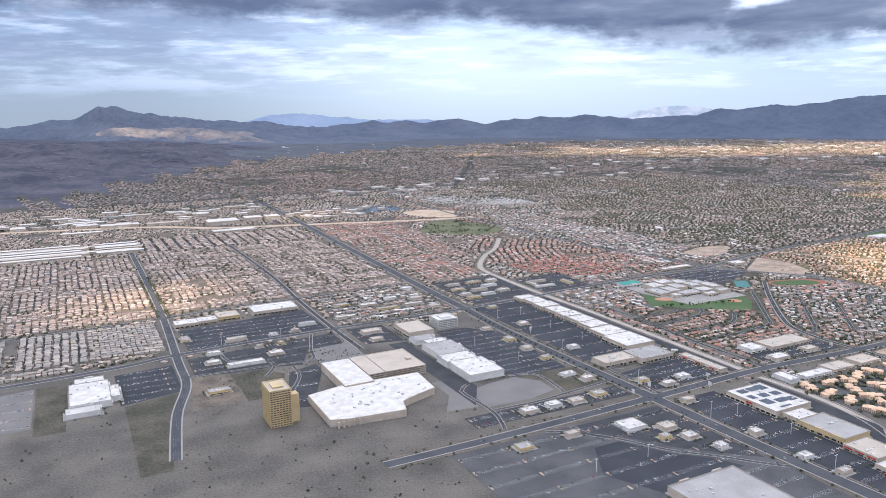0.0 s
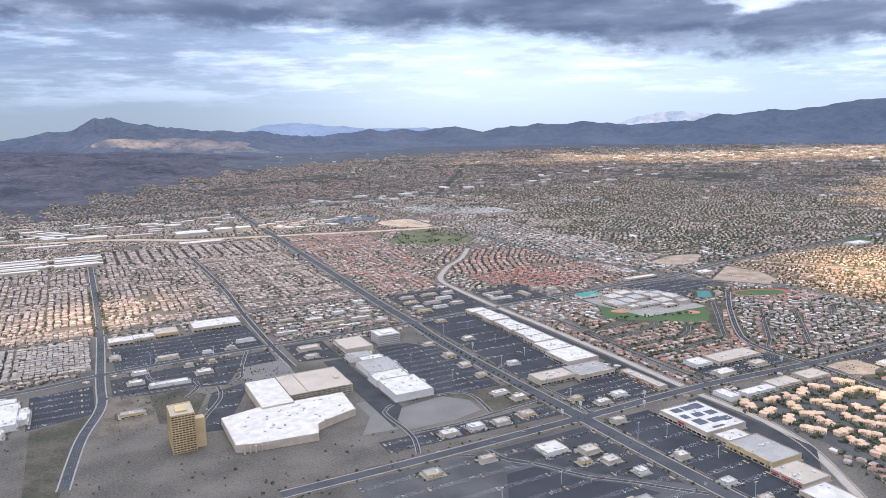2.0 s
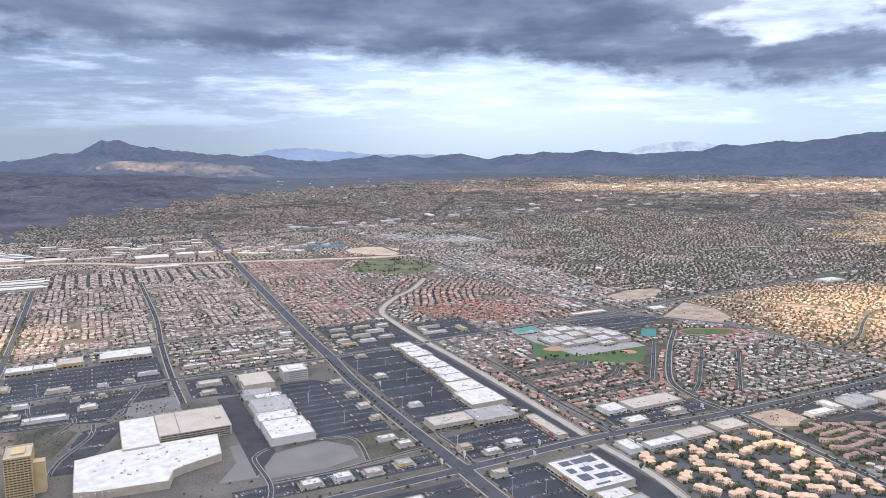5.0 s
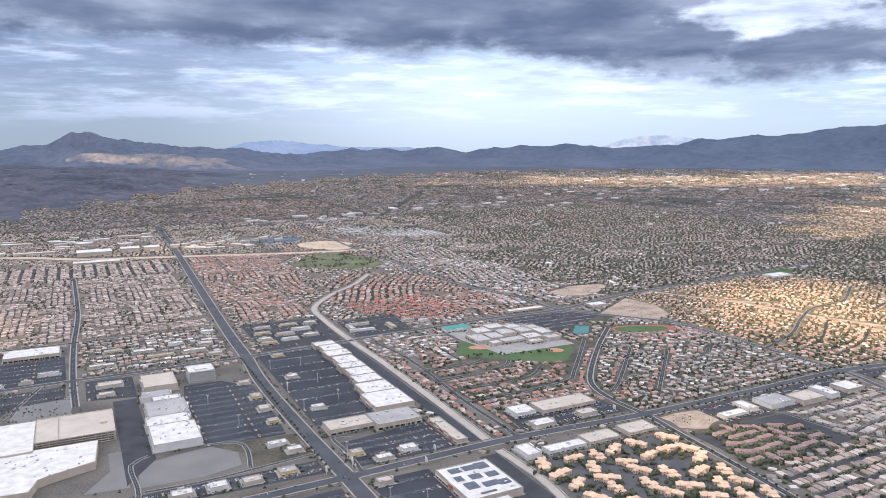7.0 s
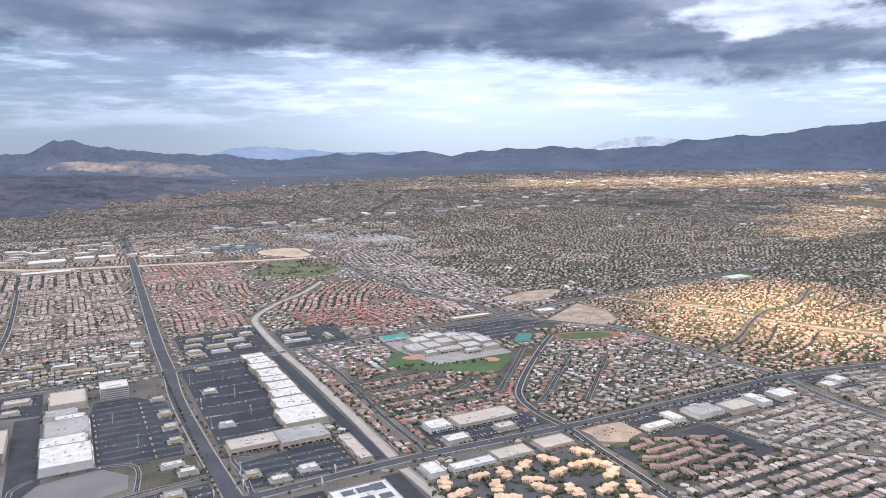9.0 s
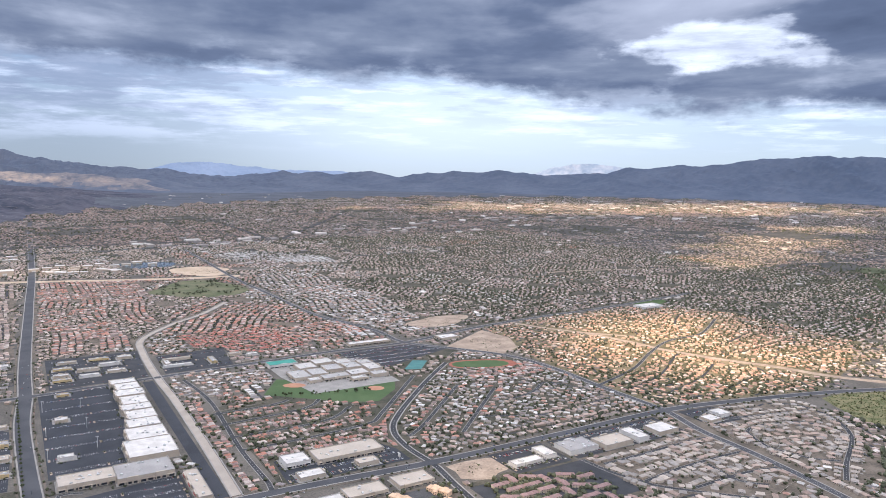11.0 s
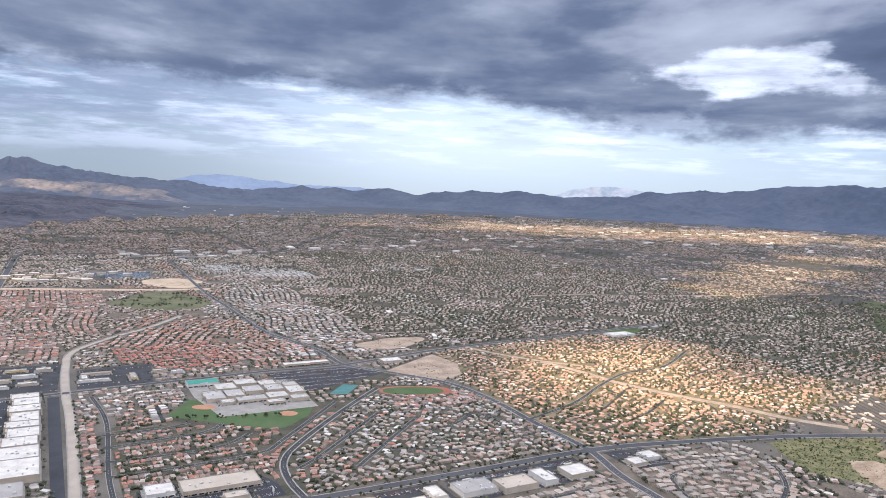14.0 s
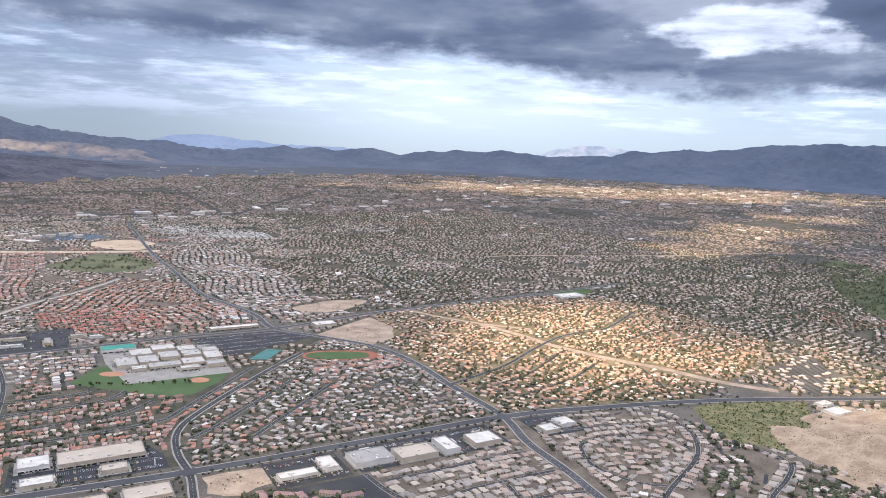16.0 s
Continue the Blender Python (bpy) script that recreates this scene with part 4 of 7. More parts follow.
def gap(x, y):
    """How open the cloud is over a place on the ground (above 0.5: a gap)."""
    wob = value_noise(x / 90, y / 90, 4) * 0.5 + value_noise(x / 38, y / 38, 8) * 0.3

    def spot(cx, cy, rx, ry, turn):
        t = radians(turn)
        u, v = (x - cx) * math.cos(t) + (y - cy) * math.sin(t), -(x - cx) * math.sin(t) + (y - cy) * math.cos(t)
        return 1.05 - np.sqrt((u / rx) ** 2 + (v / ry) ** 2) * 0.55
    s = spot(752, 392, 185, 98, 26)
    s = np.maximum(s, spot(835, 205, 85, 42, 10) - 0.03)
    s = np.maximum(s, spot(900, 300, 60, 45, 10) - 0.1)
    s = np.maximum(s, spot(1750, 960, 520, 150, 25))
    s = np.maximum(s, spot(2350, 1950, 1250, 400, -22))
    s = np.maximum(s, spot(5, 655, 95, 95, 10) - 0.16)
    s = np.maximum(s, spot(225, 1075, 130, 45, -15) - 0.10)
    s = np.maximum(s, spot(410, 235, 60, 40, 0) - 0.1)
    s = np.maximum(s, spot(520, 4130, 620, 160, -5) - 0.27)
    return s + wob - 0.4


cn = 200
cxs, cys = np.linspace(-1400, 5600, cn), np.linspace(-1200, 5800, cn)
X_, Y_ = np.meshgrid(cxs, cys, indexing="ij")
open_ = gap(X_, Y_) > 0.5
top = value_noise(X_ / 300, Y_ / 300, 21) * 60
cv = np.stack([X_ + shift.x, Y_ + shift.y, CLOUD_Z + top], -1).reshape(-1, 3)
cf = [(i * cn + j, (i + 1) * cn + j, (i + 1) * cn + j + 1, i * cn + j + 1) for i in range(cn - 1) for j in range(cn - 1) if not (open_[i, j] and open_[i + 1, j] and open_[i, j + 1])]
cloud = mesh_ob("cloud_layer", cv, cf, m_cloud, smooth=True)
tagged(cloud, "broken layer of evening cloud with gaps", "cloud", kind="structure")


# ---- large buildings ----
unit_mesh = None
AROUND = []


def roof_unit(parent, x, y, z, s, rnd):
    """An air handler: a casing with a hood and a fan ring, one mesh shared by all."""
    global unit_mesh
    if unit_mesh is None:
        b = Boxes()
        b.box(-0.5, -0.35, 0, 0.5, 0.35, 0.42).box(-0.55, -0.4, 0.42, 0.1, 0.4, 0.5).prism([(0.3 + 0.17 * math.cos(i * 0.785), 0.17 * math.sin(i * 0.785)) for i in range(8)], 0.42, 0.52).box(-0.8, -0.14, 0.05, -0.5, 0.14, 0.25)
        unit_mesh = bpy.data.meshes.new("rooftop_unit")
        unit_mesh.from_pydata(b.v, [], b.f)
        unit_mesh.materials.append(m_metal)
    ob = new("rooftop_unit", unit_mesh)
    ob.parent = parent
    ob.matrix_basis = Matrix.LocRotScale((x, y, z), Euler((0, 0, rnd.choice((0, math.pi / 2)))), (s, s, s))
    return ob


def parapet(bx, x0, y0, x1, y1, z0, z1, t=0.22):
    bx.box(x0, y0, z0, x1, y0 + t, z1).box(x0, y1 - t, z0, x1, y1, z1).box(x0, y0 + t, z0, x0 + t, y1 - t, z1).box(x1 - t, y0 + t, z0, x1, y1 - t, z1)


def store(label, x0, y0, x1, y1, h, wall=None, roof=None, front="w", units=6, sign=None, name="store", category="store", group="", entries=1, awning=True):
    """A flat-roofed building: walls with parapet, recessed roof, glazed front under a canopy, entrance towers, rooftop units."""
    wall, roof = wall or m_cream, roof or m_white_roof
    cx, cy = (x0 + x1) / 2, (y0 + y1) / 2
    w, d = x1 - x0, y1 - y0
    rnd = random.Random(int(x0 * 7 + y0 * 13))
    e = thing(name, cx, cy, label, category, group)
    take_rect(x0 - 2, y0 - 2, x1 + 2, y1 + 2)
    AROUND.append((x0, y0, x1, y1))
    body = Boxes()
    parapet(body, -w / 2, -d / 2, w / 2, d / 2, 0, h + 0.3)
    part("wall", body, wall, e)
    part("roof", Boxes().box(-w / 2 + 0.22, -d / 2 + 0.22, h - 0.3, w / 2 - 0.22, d / 2 - 0.22, h), roof, e)
    cap = Boxes()
    parapet(cap, -w / 2 - 0.06, -d / 2 - 0.06, w / 2 + 0.06, d / 2 + 0.06, h + 0.3, h + 0.38, 0.34)
    part("coping", cap, m_concrete, e)
    # the front, drawn along +u
    horiz = front in "ns"
    length = w if horiz else d
    s = {"w": -1, "e": 1, "s": -1, "n": 1}[front]
    depth = (d if horiz else w) / 2

    def fbox(bx, u0, u1, o0, o1, z0, z1):
        a, b = sorted((s * (depth + o0), s * (depth + o1)))
        if horiz:
            bx.box(u0, a, z0, u1, b, z1)
        else:
            bx.box(a, u0, z0, b, u1, z1)
    n = max(2, int(length / 3.2))
    glaze = Boxes()
    for i in range(n):
        u = -length / 2 + (i + 0.5) * length / n
        fbox(glaze, u - length / n * 0.36, u + length / n * 0.36, 0.0, 0.03, 0.1, h * 0.42)
    part("shop_window", glaze, m_glass, e)["kind"] = "stuff"
    if awning:
        can = Boxes()
        fbox(can, -length / 2 + 0.4, length / 2 - 0.4, 0.02, 0.55, h * 0.46, h * 0.54)
        part("canopy", can, wall, e)
    for i in range(entries):
        u = -length / 2 + (i + 0.5) * length / entries
        tw = min(2.6, length * 0.16)
        tower = Boxes()
        fbox(tower, u - tw, u + tw, 0.0, 0.7, h * 0.5, h + 0.75)
        fbox(tower, u - tw, u - tw + 0.5, 0.0, 0.7, 0, h * 0.5)
        fbox(tower, u + tw - 0.5, u + tw, 0.0, 0.7, 0, h * 0.5)
        porch = part("entrance", tower, wall, e)
        if sign:
            sg = Boxes()
            fbox(sg, u - tw * 0.8, u + tw * 0.8, 0.7, 0.78, h * 0.62, h * 0.95)
            part("sign_panel", sg, sign, porch)
    for i in range(units):
        roof_unit(e, rnd.uniform(-w / 2 + 1.2, w / 2 - 1.2), rnd.uniform(-d / 2 + 1.2, d / 2 - 1.2), h, rnd.uniform(0.7, 1.5), rnd)
    return e


# the long white strip of stores, unit by unit, fronts stepping in and out
rnd = random.Random(11)
y = 514.0
STRIP = [(331.5, 12, 2.6), (333.0, 17, 3.0), (331.0, 14, 3.4), (332.5, 19, 2.9), (330.5, 12, 3.3), (331.5, 17, 3.0), (329.5, 15, 3.3), (327.0, 20, 3.0), (323.5, 26, 3.3)]
for front_x, dy, h in STRIP:
    store("long cream store with white flat roof and stepped front", front_x, y - dy + 0.05, 347.5 + rnd.uniform(-1, 1), y, h, m_cream, m_white_roof, "w", 7, group="strip of stores", entries=2)
    y -= dy
solar = store("wide store with white roof carrying dark solar panels and red front", 318.5, 242, 345.5, 275, 3.1, m_cream, m_white_roof, "w", 4, m_redsign)
panel_mesh = None
for gx_, gy_, nx_, ny_ in ((-8, 10, 3, 3), (-1, 10, 4, 3), (6, 9, 3, 4), (-9, 2, 2, 3), (-2, 1, 3, 3), (6, 0, 3, 3), (-8, -7, 3, 4), (0, -8, 4, 3), (7, -9, 3, 3), (-5, -13, 4, 1)):
    for i in range(nx_):
        for j in range(ny_):
            if panel_mesh is None:
                b = Boxes().box(-0.95, -0.75, 0.12, 0.95, 0.75, 0.2).box(-0.7, -0.6, 0, -0.6, 0.6, 0.12).box(0.6, -0.6, 0, 0.7, 0.6, 0.12)
                panel_mesh = bpy.data.meshes.new("solar_panel")
                panel_mesh.from_pydata(b.v, [], b.f)
                panel_mesh.materials.append(m_solar)
            p = new("solar_panel", panel_mesh)
            p.parent = solar
            p.matrix_basis = pose(gx_ + i * 2.0, gy_ + j * 1.6, 3.12)
store("small row of shops between two large stores", 322, 231.5, 337, 241, 2.2, m_cream, m_white_roof, "w", 4, entries=2)
store("home furnishing store with grey roof and golden entrance towers", 319.5, 205, 339, 230.5, 3.0, m_gold, m_grey_roof, "w", 6, entries=3)
store("low row of shops with pale roof", 316, 186, 333, 203, 2.2, m_cream, m_tan_roof, "w", 8, m_redsign, entries=3)
store("low row of shops with pale roof", 310, 164, 326, 184, 2.2, m_cream, m_white_roof, "w", 6, entries=3)
store("warehouse store with large grey roof", 214, 166, 252, 211, 3.2, m_cream, m_grey_roof, "n", 14, entries=2)
store("grey-roofed store with pale skylights", 290, 343, 315, 357, 2.8, m_cream, m_tan_roof, "s", 14, entries=2)
store("grey-roofed store joined to its neighbour", 315.1, 338, 341, 357, 3.1, m_cream, m_grey_roof, "s", 8, entries=2)
store("narrow row of shops with red fascia", 344.5, 303, 351, 337, 2.0, m_cream, m_tan_roof, "w", 6, m_redsign, entries=3)
store("large white-roofed store beside its parking lot", -7, 426, 14, 462, 3.2, m_whitewall, m_white_roof, "e", 12, entries=2)
store("white store wing stepping out beside the larger store", 14.1, 432, 19, 452, 2.8, m_whitewall, m_white_roof, "e", 3, entries=1)
store("white store wing with flat roof behind the store", -4, 462.1, 12, 472, 2.7, m_whitewall, m_white_roof, "n", 3, entries=1, awning=False)
store("white garden store wing beside the larger store", -9, 416, 8, 425.9, 2.2, m_whitewall, m_pale_roof, "e", 2, entries=1, awning=False)
store("cream row of shops along the parking lot", 65, 563, 82, 577, 2.6, m_cream, m_white_roof, "s", 4, entries=1, group="shops along the lot")
store("cream row of shops along the parking lot", 82.1, 566, 97, 579, 2.2, m_cream, m_white_roof, "s", 5, entries=2, group="shops along the lot")
store("cream row of shops with golden front", 97.1, 568, 114, 585, 2.9, m_gold, m_tan_roof, "s", 5, entries=2, group="shops along the lot")
store("cream grocery store with white roof", 125, 570, 161, 592, 3.0, m_cream, m_white_roof, "s", 12, entries=2)
store("bulky white-roofed furniture store", 204.5, 362, 228, 390, 4.0, m_whitewall, m_white_roof, "e", 12, entries=1)
store("bulky white store with flat white roof", 204, 390.1, 226, 405, 3.6, m_whitewall, m_white_roof, "e", 8, entries=1)
store("white store wing with grey gravel roof", 206, 405.1, 228, 432, 3.2, m_whitewall, m_grey_roof, "e", 14, entries=1)
store("white store wing with flat white roof", 211, 432.1, 226, 441, 2.8, m_whitewall, m_white_roof, "e", 4, entries=1)
store("white store wing with grey gravel roof", 206, 441.1, 222, 453, 2.6, m_whitewall, m_grey_roof, "e", 4, entries=1)
store("tan three storey office block", 208, 457, 228, 484, 4.0, m_cream, m_tan_roof, "w", 3, category="office", name="office", entries=1)
for k, (x, y, w, d, h, pale) in enumerate(((452, 470, 13, 20, 2.2, 0), (463, 487, 14, 15, 2.8, 1), (465.5, 470, 12, 16, 2.4, 0), (478, 492, 15, 13, 3.4, 1), (480, 477, 13, 15, 2.2, 0), (474, 456, 20, 10, 1.9, 0), (458, 455, 9, 8, 1.7, 1), (493, 488, 12, 12, 2.4, 1), (494, 473, 12, 14, 3.0, 0), (492, 457, 14, 13, 2.2, 1), (506, 463, 11, 17, 3.2, 1), (505, 448, 12, 9, 2.2, 0), (508, 480, 10, 12, 2.0, 0), (488, 445, 12, 7, 1.7, 1))):
    store("cream school block with flat %s roof" % ("pale" if pale else "grey"), x - w / 2, y - d / 2, x + w / 2, y + d / 2, h, m_cream, m_pale_roof if pale else m_light_grey_roof, "wsen"[k % 4], 5, name="school_block", category="school", group="school blocks", entries=1, awning=False)
store("tan-roofed row of shops with arched front", 407, 316, 444, 331, 2.4, m_cream, m_tan_roof, "s", 8, entries=4)
store("white-roofed corner store with blue-grey front", 391, 319, 404, 331, 2.3, m_whitewall, m_white_roof, "s", 3, entries=1)
store("low pale building near the intersection", 392, 301, 405, 309, 1.7, m_cream, m_white_roof, "e", 3, entries=1)
store("tan bank building in the parking lot", 424, 303, 435, 310, 1.9, m_cream, m_tan_roof, "w", 2, entries=1)
store("low row of shops with white roof", 367, 271, 375, 284, 1.8, m_whitewall, m_white_roof, "e", 3, entries=2)
store("low row of shops with white roof", 379, 270, 402, 277, 1.8, m_whitewall, m_white_roof, "s", 4, entries=3)
store("small cream office with tan roof", 404, 270, 424, 281, 1.7, m_cream, m_tan_roof, "s", 4, entries=2)
store("small cream office with tan roof", 430, 270, 449, 282, 1.7, m_cream, m_tan_roof, "s", 4, entries=2)
store("pale office with several roof levels", 529, 263, 549, 277, 2.2, m_whitewall, m_grey_roof, "n", 10, entries=1)
store("cream commercial building with tan roof", 551, 259, 571, 272, 2.6, m_cream, m_tan_roof, "n", 5, entries=1)
store("narrow white building with flat roof", 575.5, 259, 583.5, 275, 2.6, m_whitewall, m_white_roof, "e", 2, entries=1)
store("square cream building with white roof", 593.5, 260.5, 609, 273.5, 2.2, m_cream, m_white_roof, "n", 1, entries=1)
store("white-roofed low row of shops", 493, 264, 511, 270, 1.6, m_whitewall, m_white_roof, "s", 4, entries=3)
store("white-roofed low row of shops", 515, 266, 522, 279, 1.6, m_whitewall, m_white_roof, "w", 3, entries=2)
store("low white drive-in building with flat roof", 652, 265, 662, 275, 1.4, m_whitewall, m_white_roof, "w", 3, entries=1)
store("small pale restaurant with white roof", 638, 261, 648, 270, 1.4, m_cream, m_white_roof, "n", 2, entries=1)
store("white clinic building on the hillside", 813, 209, 828, 219, 2.2, m_whitewall, m_white_roof, "s", 4, entries=2)
store("low white clinic wing on the hillside", 829, 204, 841, 211, 1.8, m_whitewall, m_white_roof, "s", 3, entries=1)
store("white clinic annex beside the road", 822, 224, 833, 230, 1.8, m_whitewall, m_white_roof, "s", 3, entries=1)
store("white sports hall with green metal roof", 440, 500, 462, 512, 2.2, m_whitewall, m_green_roof, "s", 0, name="sports_hall", category="hall", entries=1, awning=False)
store("white-roofed shopping row past the school lot", 520, 534, 558, 542, 1.8, m_cream, m_white_roof, "s", 6, entries=4)
store("white-roofed store beside the vacant lot", 600, 518, 618, 530, 2.0, m_cream, m_white_roof, "w", 4, entries=1)
store("wide white-roofed school on the lit hillside", 870, 540, 900, 556, 2.2, m_whitewall, m_white_roof, "s", 8, name="school", category="school", entries=2)

# restaurants, banks and filling stations standing alone
PADS = [(246, 270, 12, 11), (260.5, 260, 8, 7), (251, 251, 5, 4), (263, 247, 7, 6), (267.5, 231.5, 5, 5), (213, 275, 7, 4), (185, 275, 8, 6), (211, 309.5, 9, 6), (226.5, 309.5, 8, 6), (241.5, 309, 8, 6), (258.5, 311, 8, 6), (294, 234, 6, 5), (293.5, 206, 6, 5), (295, 188, 6, 4), (294.5, 315, 6, 5), (305, 304.5, 8, 5), (320, 309, 8, 6), (295, 280, 7, 5), (302, 500, 7, 5), (298, 448, 7, 6), (296.5, 385, 7, 5), (267, 450, 6, 5), (268, 376, 6, 5), (268, 333, 7, 5), (262.5, 345, 9, 5), (268, 398, 6, 7), (268, 420, 6, 7), (117, 471, 9, 7), (94.5, 459, 22, 6), (99.5, 513, 13, 6), (67.5, 531, 5, 11), (187, 530, 16, 5), (155, 526, 12, 4), (187, 466, 8, 6), (70, 418, 12, 6), (142, 513.5, 6, 3), (126, 513, 5, 4), (110, 489, 4, 4), (125, 489, 4, 4), (76, 471, 8, 6), (80, 489, 8, 5), (190, 484, 14, 8), (196, 566, 12, 6), (216, 556, 14, 7), (240, 566, 10, 6), (260, 558, 10, 8), (226, 538, 18, 5), (250, 540, 16, 5), (268, 594, 9, 7), (262, 526, 9, 6), (304, 534, 12, 5), (304, 548, 10, 5), (322, 540, 12, 5), (322, 556, 14, 5), (306, 566, 12, 5), (340, 545, 12, 5), (338, 566, 14, 5), (310, 584, 12, 5), (332, 584, 14, 5), (350, 582, 10, 6), (382, 540, 20, 4), (384, 558, 20, 4), (408, 542, 4, 16), (376, 550, 4, 12), (440, 546, 8, 5), (428, 552, 10, 5)]
for i, (x, y, w, d) in enumerate(PADS):
    style = [(m_cream, m_tan_roof, "small tan flat-roofed restaurant standing in the parking lot"), (m_whitewall, m_white_roof, "small white flat-roofed shop standing in the parking lot"), (m_cream, m_white_roof, "small cream bank with pale roof standing in the parking lot"), (m_gold, m_grey_roof, "small golden stucco shop with grey roof")][(i * 7 + 1) % 4 if i else 1]
    store(style[2], x - w / 2, y - d / 2, x + w / 2, y + d / 2, 1.3 + 0.25 * (i % 3), style[0], style[1], "wesn"[i % 4], 2 + (w > 9) * 2, name="shop_building", category="shop", group="buildings in the lots", entries=1)

# office with storeys of dark glass
def office(label, x0, y0, x1, y1, floors, fh, wall, roof, name="office_building", category="office", setback=None):
    cx, cy, w, d = (x0 + x1) / 2, (y0 + y1) / 2, x1 - x0, y1 - y0
    e = thing(name, cx, cy, label, category)
    take_rect(x0 - 2, y0 - 2, x1 + 2, y1 + 2)
    core = Boxes().box(-w / 2 + 0.25, -d / 2 + 0.25, 0, w / 2 - 0.25, d / 2 - 0.25, floors * fh)
    part("glazing", core, m_glass, e)
    for k in range(floors + 1):
        z = k * fh
        b = Boxes()
        parapet(b, -w / 2, -d / 2, w / 2, d / 2, max(z - fh * 0.24, 0), z + fh * 0.24 + (0.3 if k == floors else 0), 0.4)
        part("floor_band", b, wall, e)
    for side in (0, 1):
        n = int((w, d)[side] / 1.4)
        for i in range(n + 1):
            u = -(w, d)[side] / 2 + i * (w, d)[side] / n
            for s in (-1, 1):
                b = Boxes()
                if side == 0:
                    b.box(u - 0.16, s * d / 2 - 0.2, 0, u + 0.16, s * d / 2 + 0.2, floors * fh)
                else:
                    b.box(s * w / 2 - 0.2, u - 0.16, 0, s * w / 2 + 0.2, u + 0.16, floors * fh)
                part("pier", b, wall, e)
    part("roof", Boxes().box(-w / 2 + 0.4, -d / 2 + 0.4, floors * fh, w / 2 - 0.4, d / 2 - 0.4, floors * fh + 0.1), roof, e)
    part("penthouse", Boxes().box(-w / 4, -d / 4, floors * fh + 0.1, w / 4, d / 4, floors * fh + 1.0), wall, e)
    return e


office("white five storey office block with dark window bands", 236, 466, 252, 481, 5, 1.35, m_whitewall, m_white_roof)
hotel = office("golden high-rise casino hotel tower", 84, 354, 95, 370, 16, 1.2, m_gold, m_tan_roof, "hotel_tower", "hotel")
part("wing", Boxes().box(5.6, -5, 0, 10.5, 1, 14.5).box(5.6, -5, 14.5, 10.5, -4.6, 15.0), m_gold, hotel)

# casino: white low roofs round a parking garage
def casino():
    e = thing("casino", 145, 365, "sprawling casino with white roofs and arcaded front", "casino")
    take_rect(108, 330, 190, 428)
    body = Boxes()
    body.prism([(-34, -24), (-24, -27), (6, -30), (9, -19), (14, -16), (33, -9), (35, 18), (-14, 19), (-34, 14)], 0, 4.0)
    part("wall", body, m_cream, e)
    top = Boxes().prism([(-33.6, -23.6), (-24, -26.6), (5.6, -29.6), (8.6, -18.6), (14, -15.6), (32.6, -8.6), (34.6, 17.6), (-14, 18.6), (-33.6, 13.6)], 4.0, 4.06)
    part("roof", top, m_white_roof, e)
    b = Boxes().box(-12, 15, 0, 6, 59, 5.0)
    part("hall", b, m_cream, e)
    part("hall_roof", Boxes().box(-11.7, 15.3, 5.0, 5.7, 58.7, 5.06), m_white_roof, e)
    r = random.Random(3)
    for i in range(34):
        roof_unit(e, r.uniform(-26, 28), r.uniform(-16, 13), 4.06, r.uniform(0.7, 1.6), r)
    for i in range(14):
        a = Boxes().box(-31 + i * 2.8, -28.2 + 0.02 * i, 0, -30.3 + i * 2.8, -27.2, 3.4)
        part("arcade_pier", a, m_cream, e)
    return e


casino()


def garage():
    e = thing("parking_garage", 170, 407, "open-sided concrete parking garage with pale top deck", "parking garage")
    for k in range(5):
        z = 1.2 * k
        part("deck", Boxes().box(-18.5, -17.5, z, 18.5, 17.5, z + 0.25), m_tan_roof if k == 4 else m_concrete, e)
        b = Boxes()
        parapet(b, -18.7, -17.7, 18.7, 17.7, z + 0.2, z + 0.62, 0.25)
        part("parapet", b, m_cream, e)
    for i in range(13):
        for s in (-1, 1):
            part("column", Boxes().box(-18.3 + i * 3.0, s * 17.4 - 0.2, 0, -17.9 + i * 3.0, s * 17.4 + 0.2, 4.8), m_cream, e)
            part("column", Boxes().box(s * 18.3 - 0.2, -17.2 + i * 2.85, 0, s * 18.3 + 0.2, -16.8 + i * 2.85, 4.8), m_cream, e)
    part("ramp_wall", Boxes().box(-8.2, -17, 5.0, -7.8, 17, 5.35), m_concrete, e)
    part("stair_tower", Boxes().box(12, -4, 5.0, 15, 0, 6.2), m_cream, e)
    return e


garage()

# ---- houses ----
rng = np.random.default_rng(7)


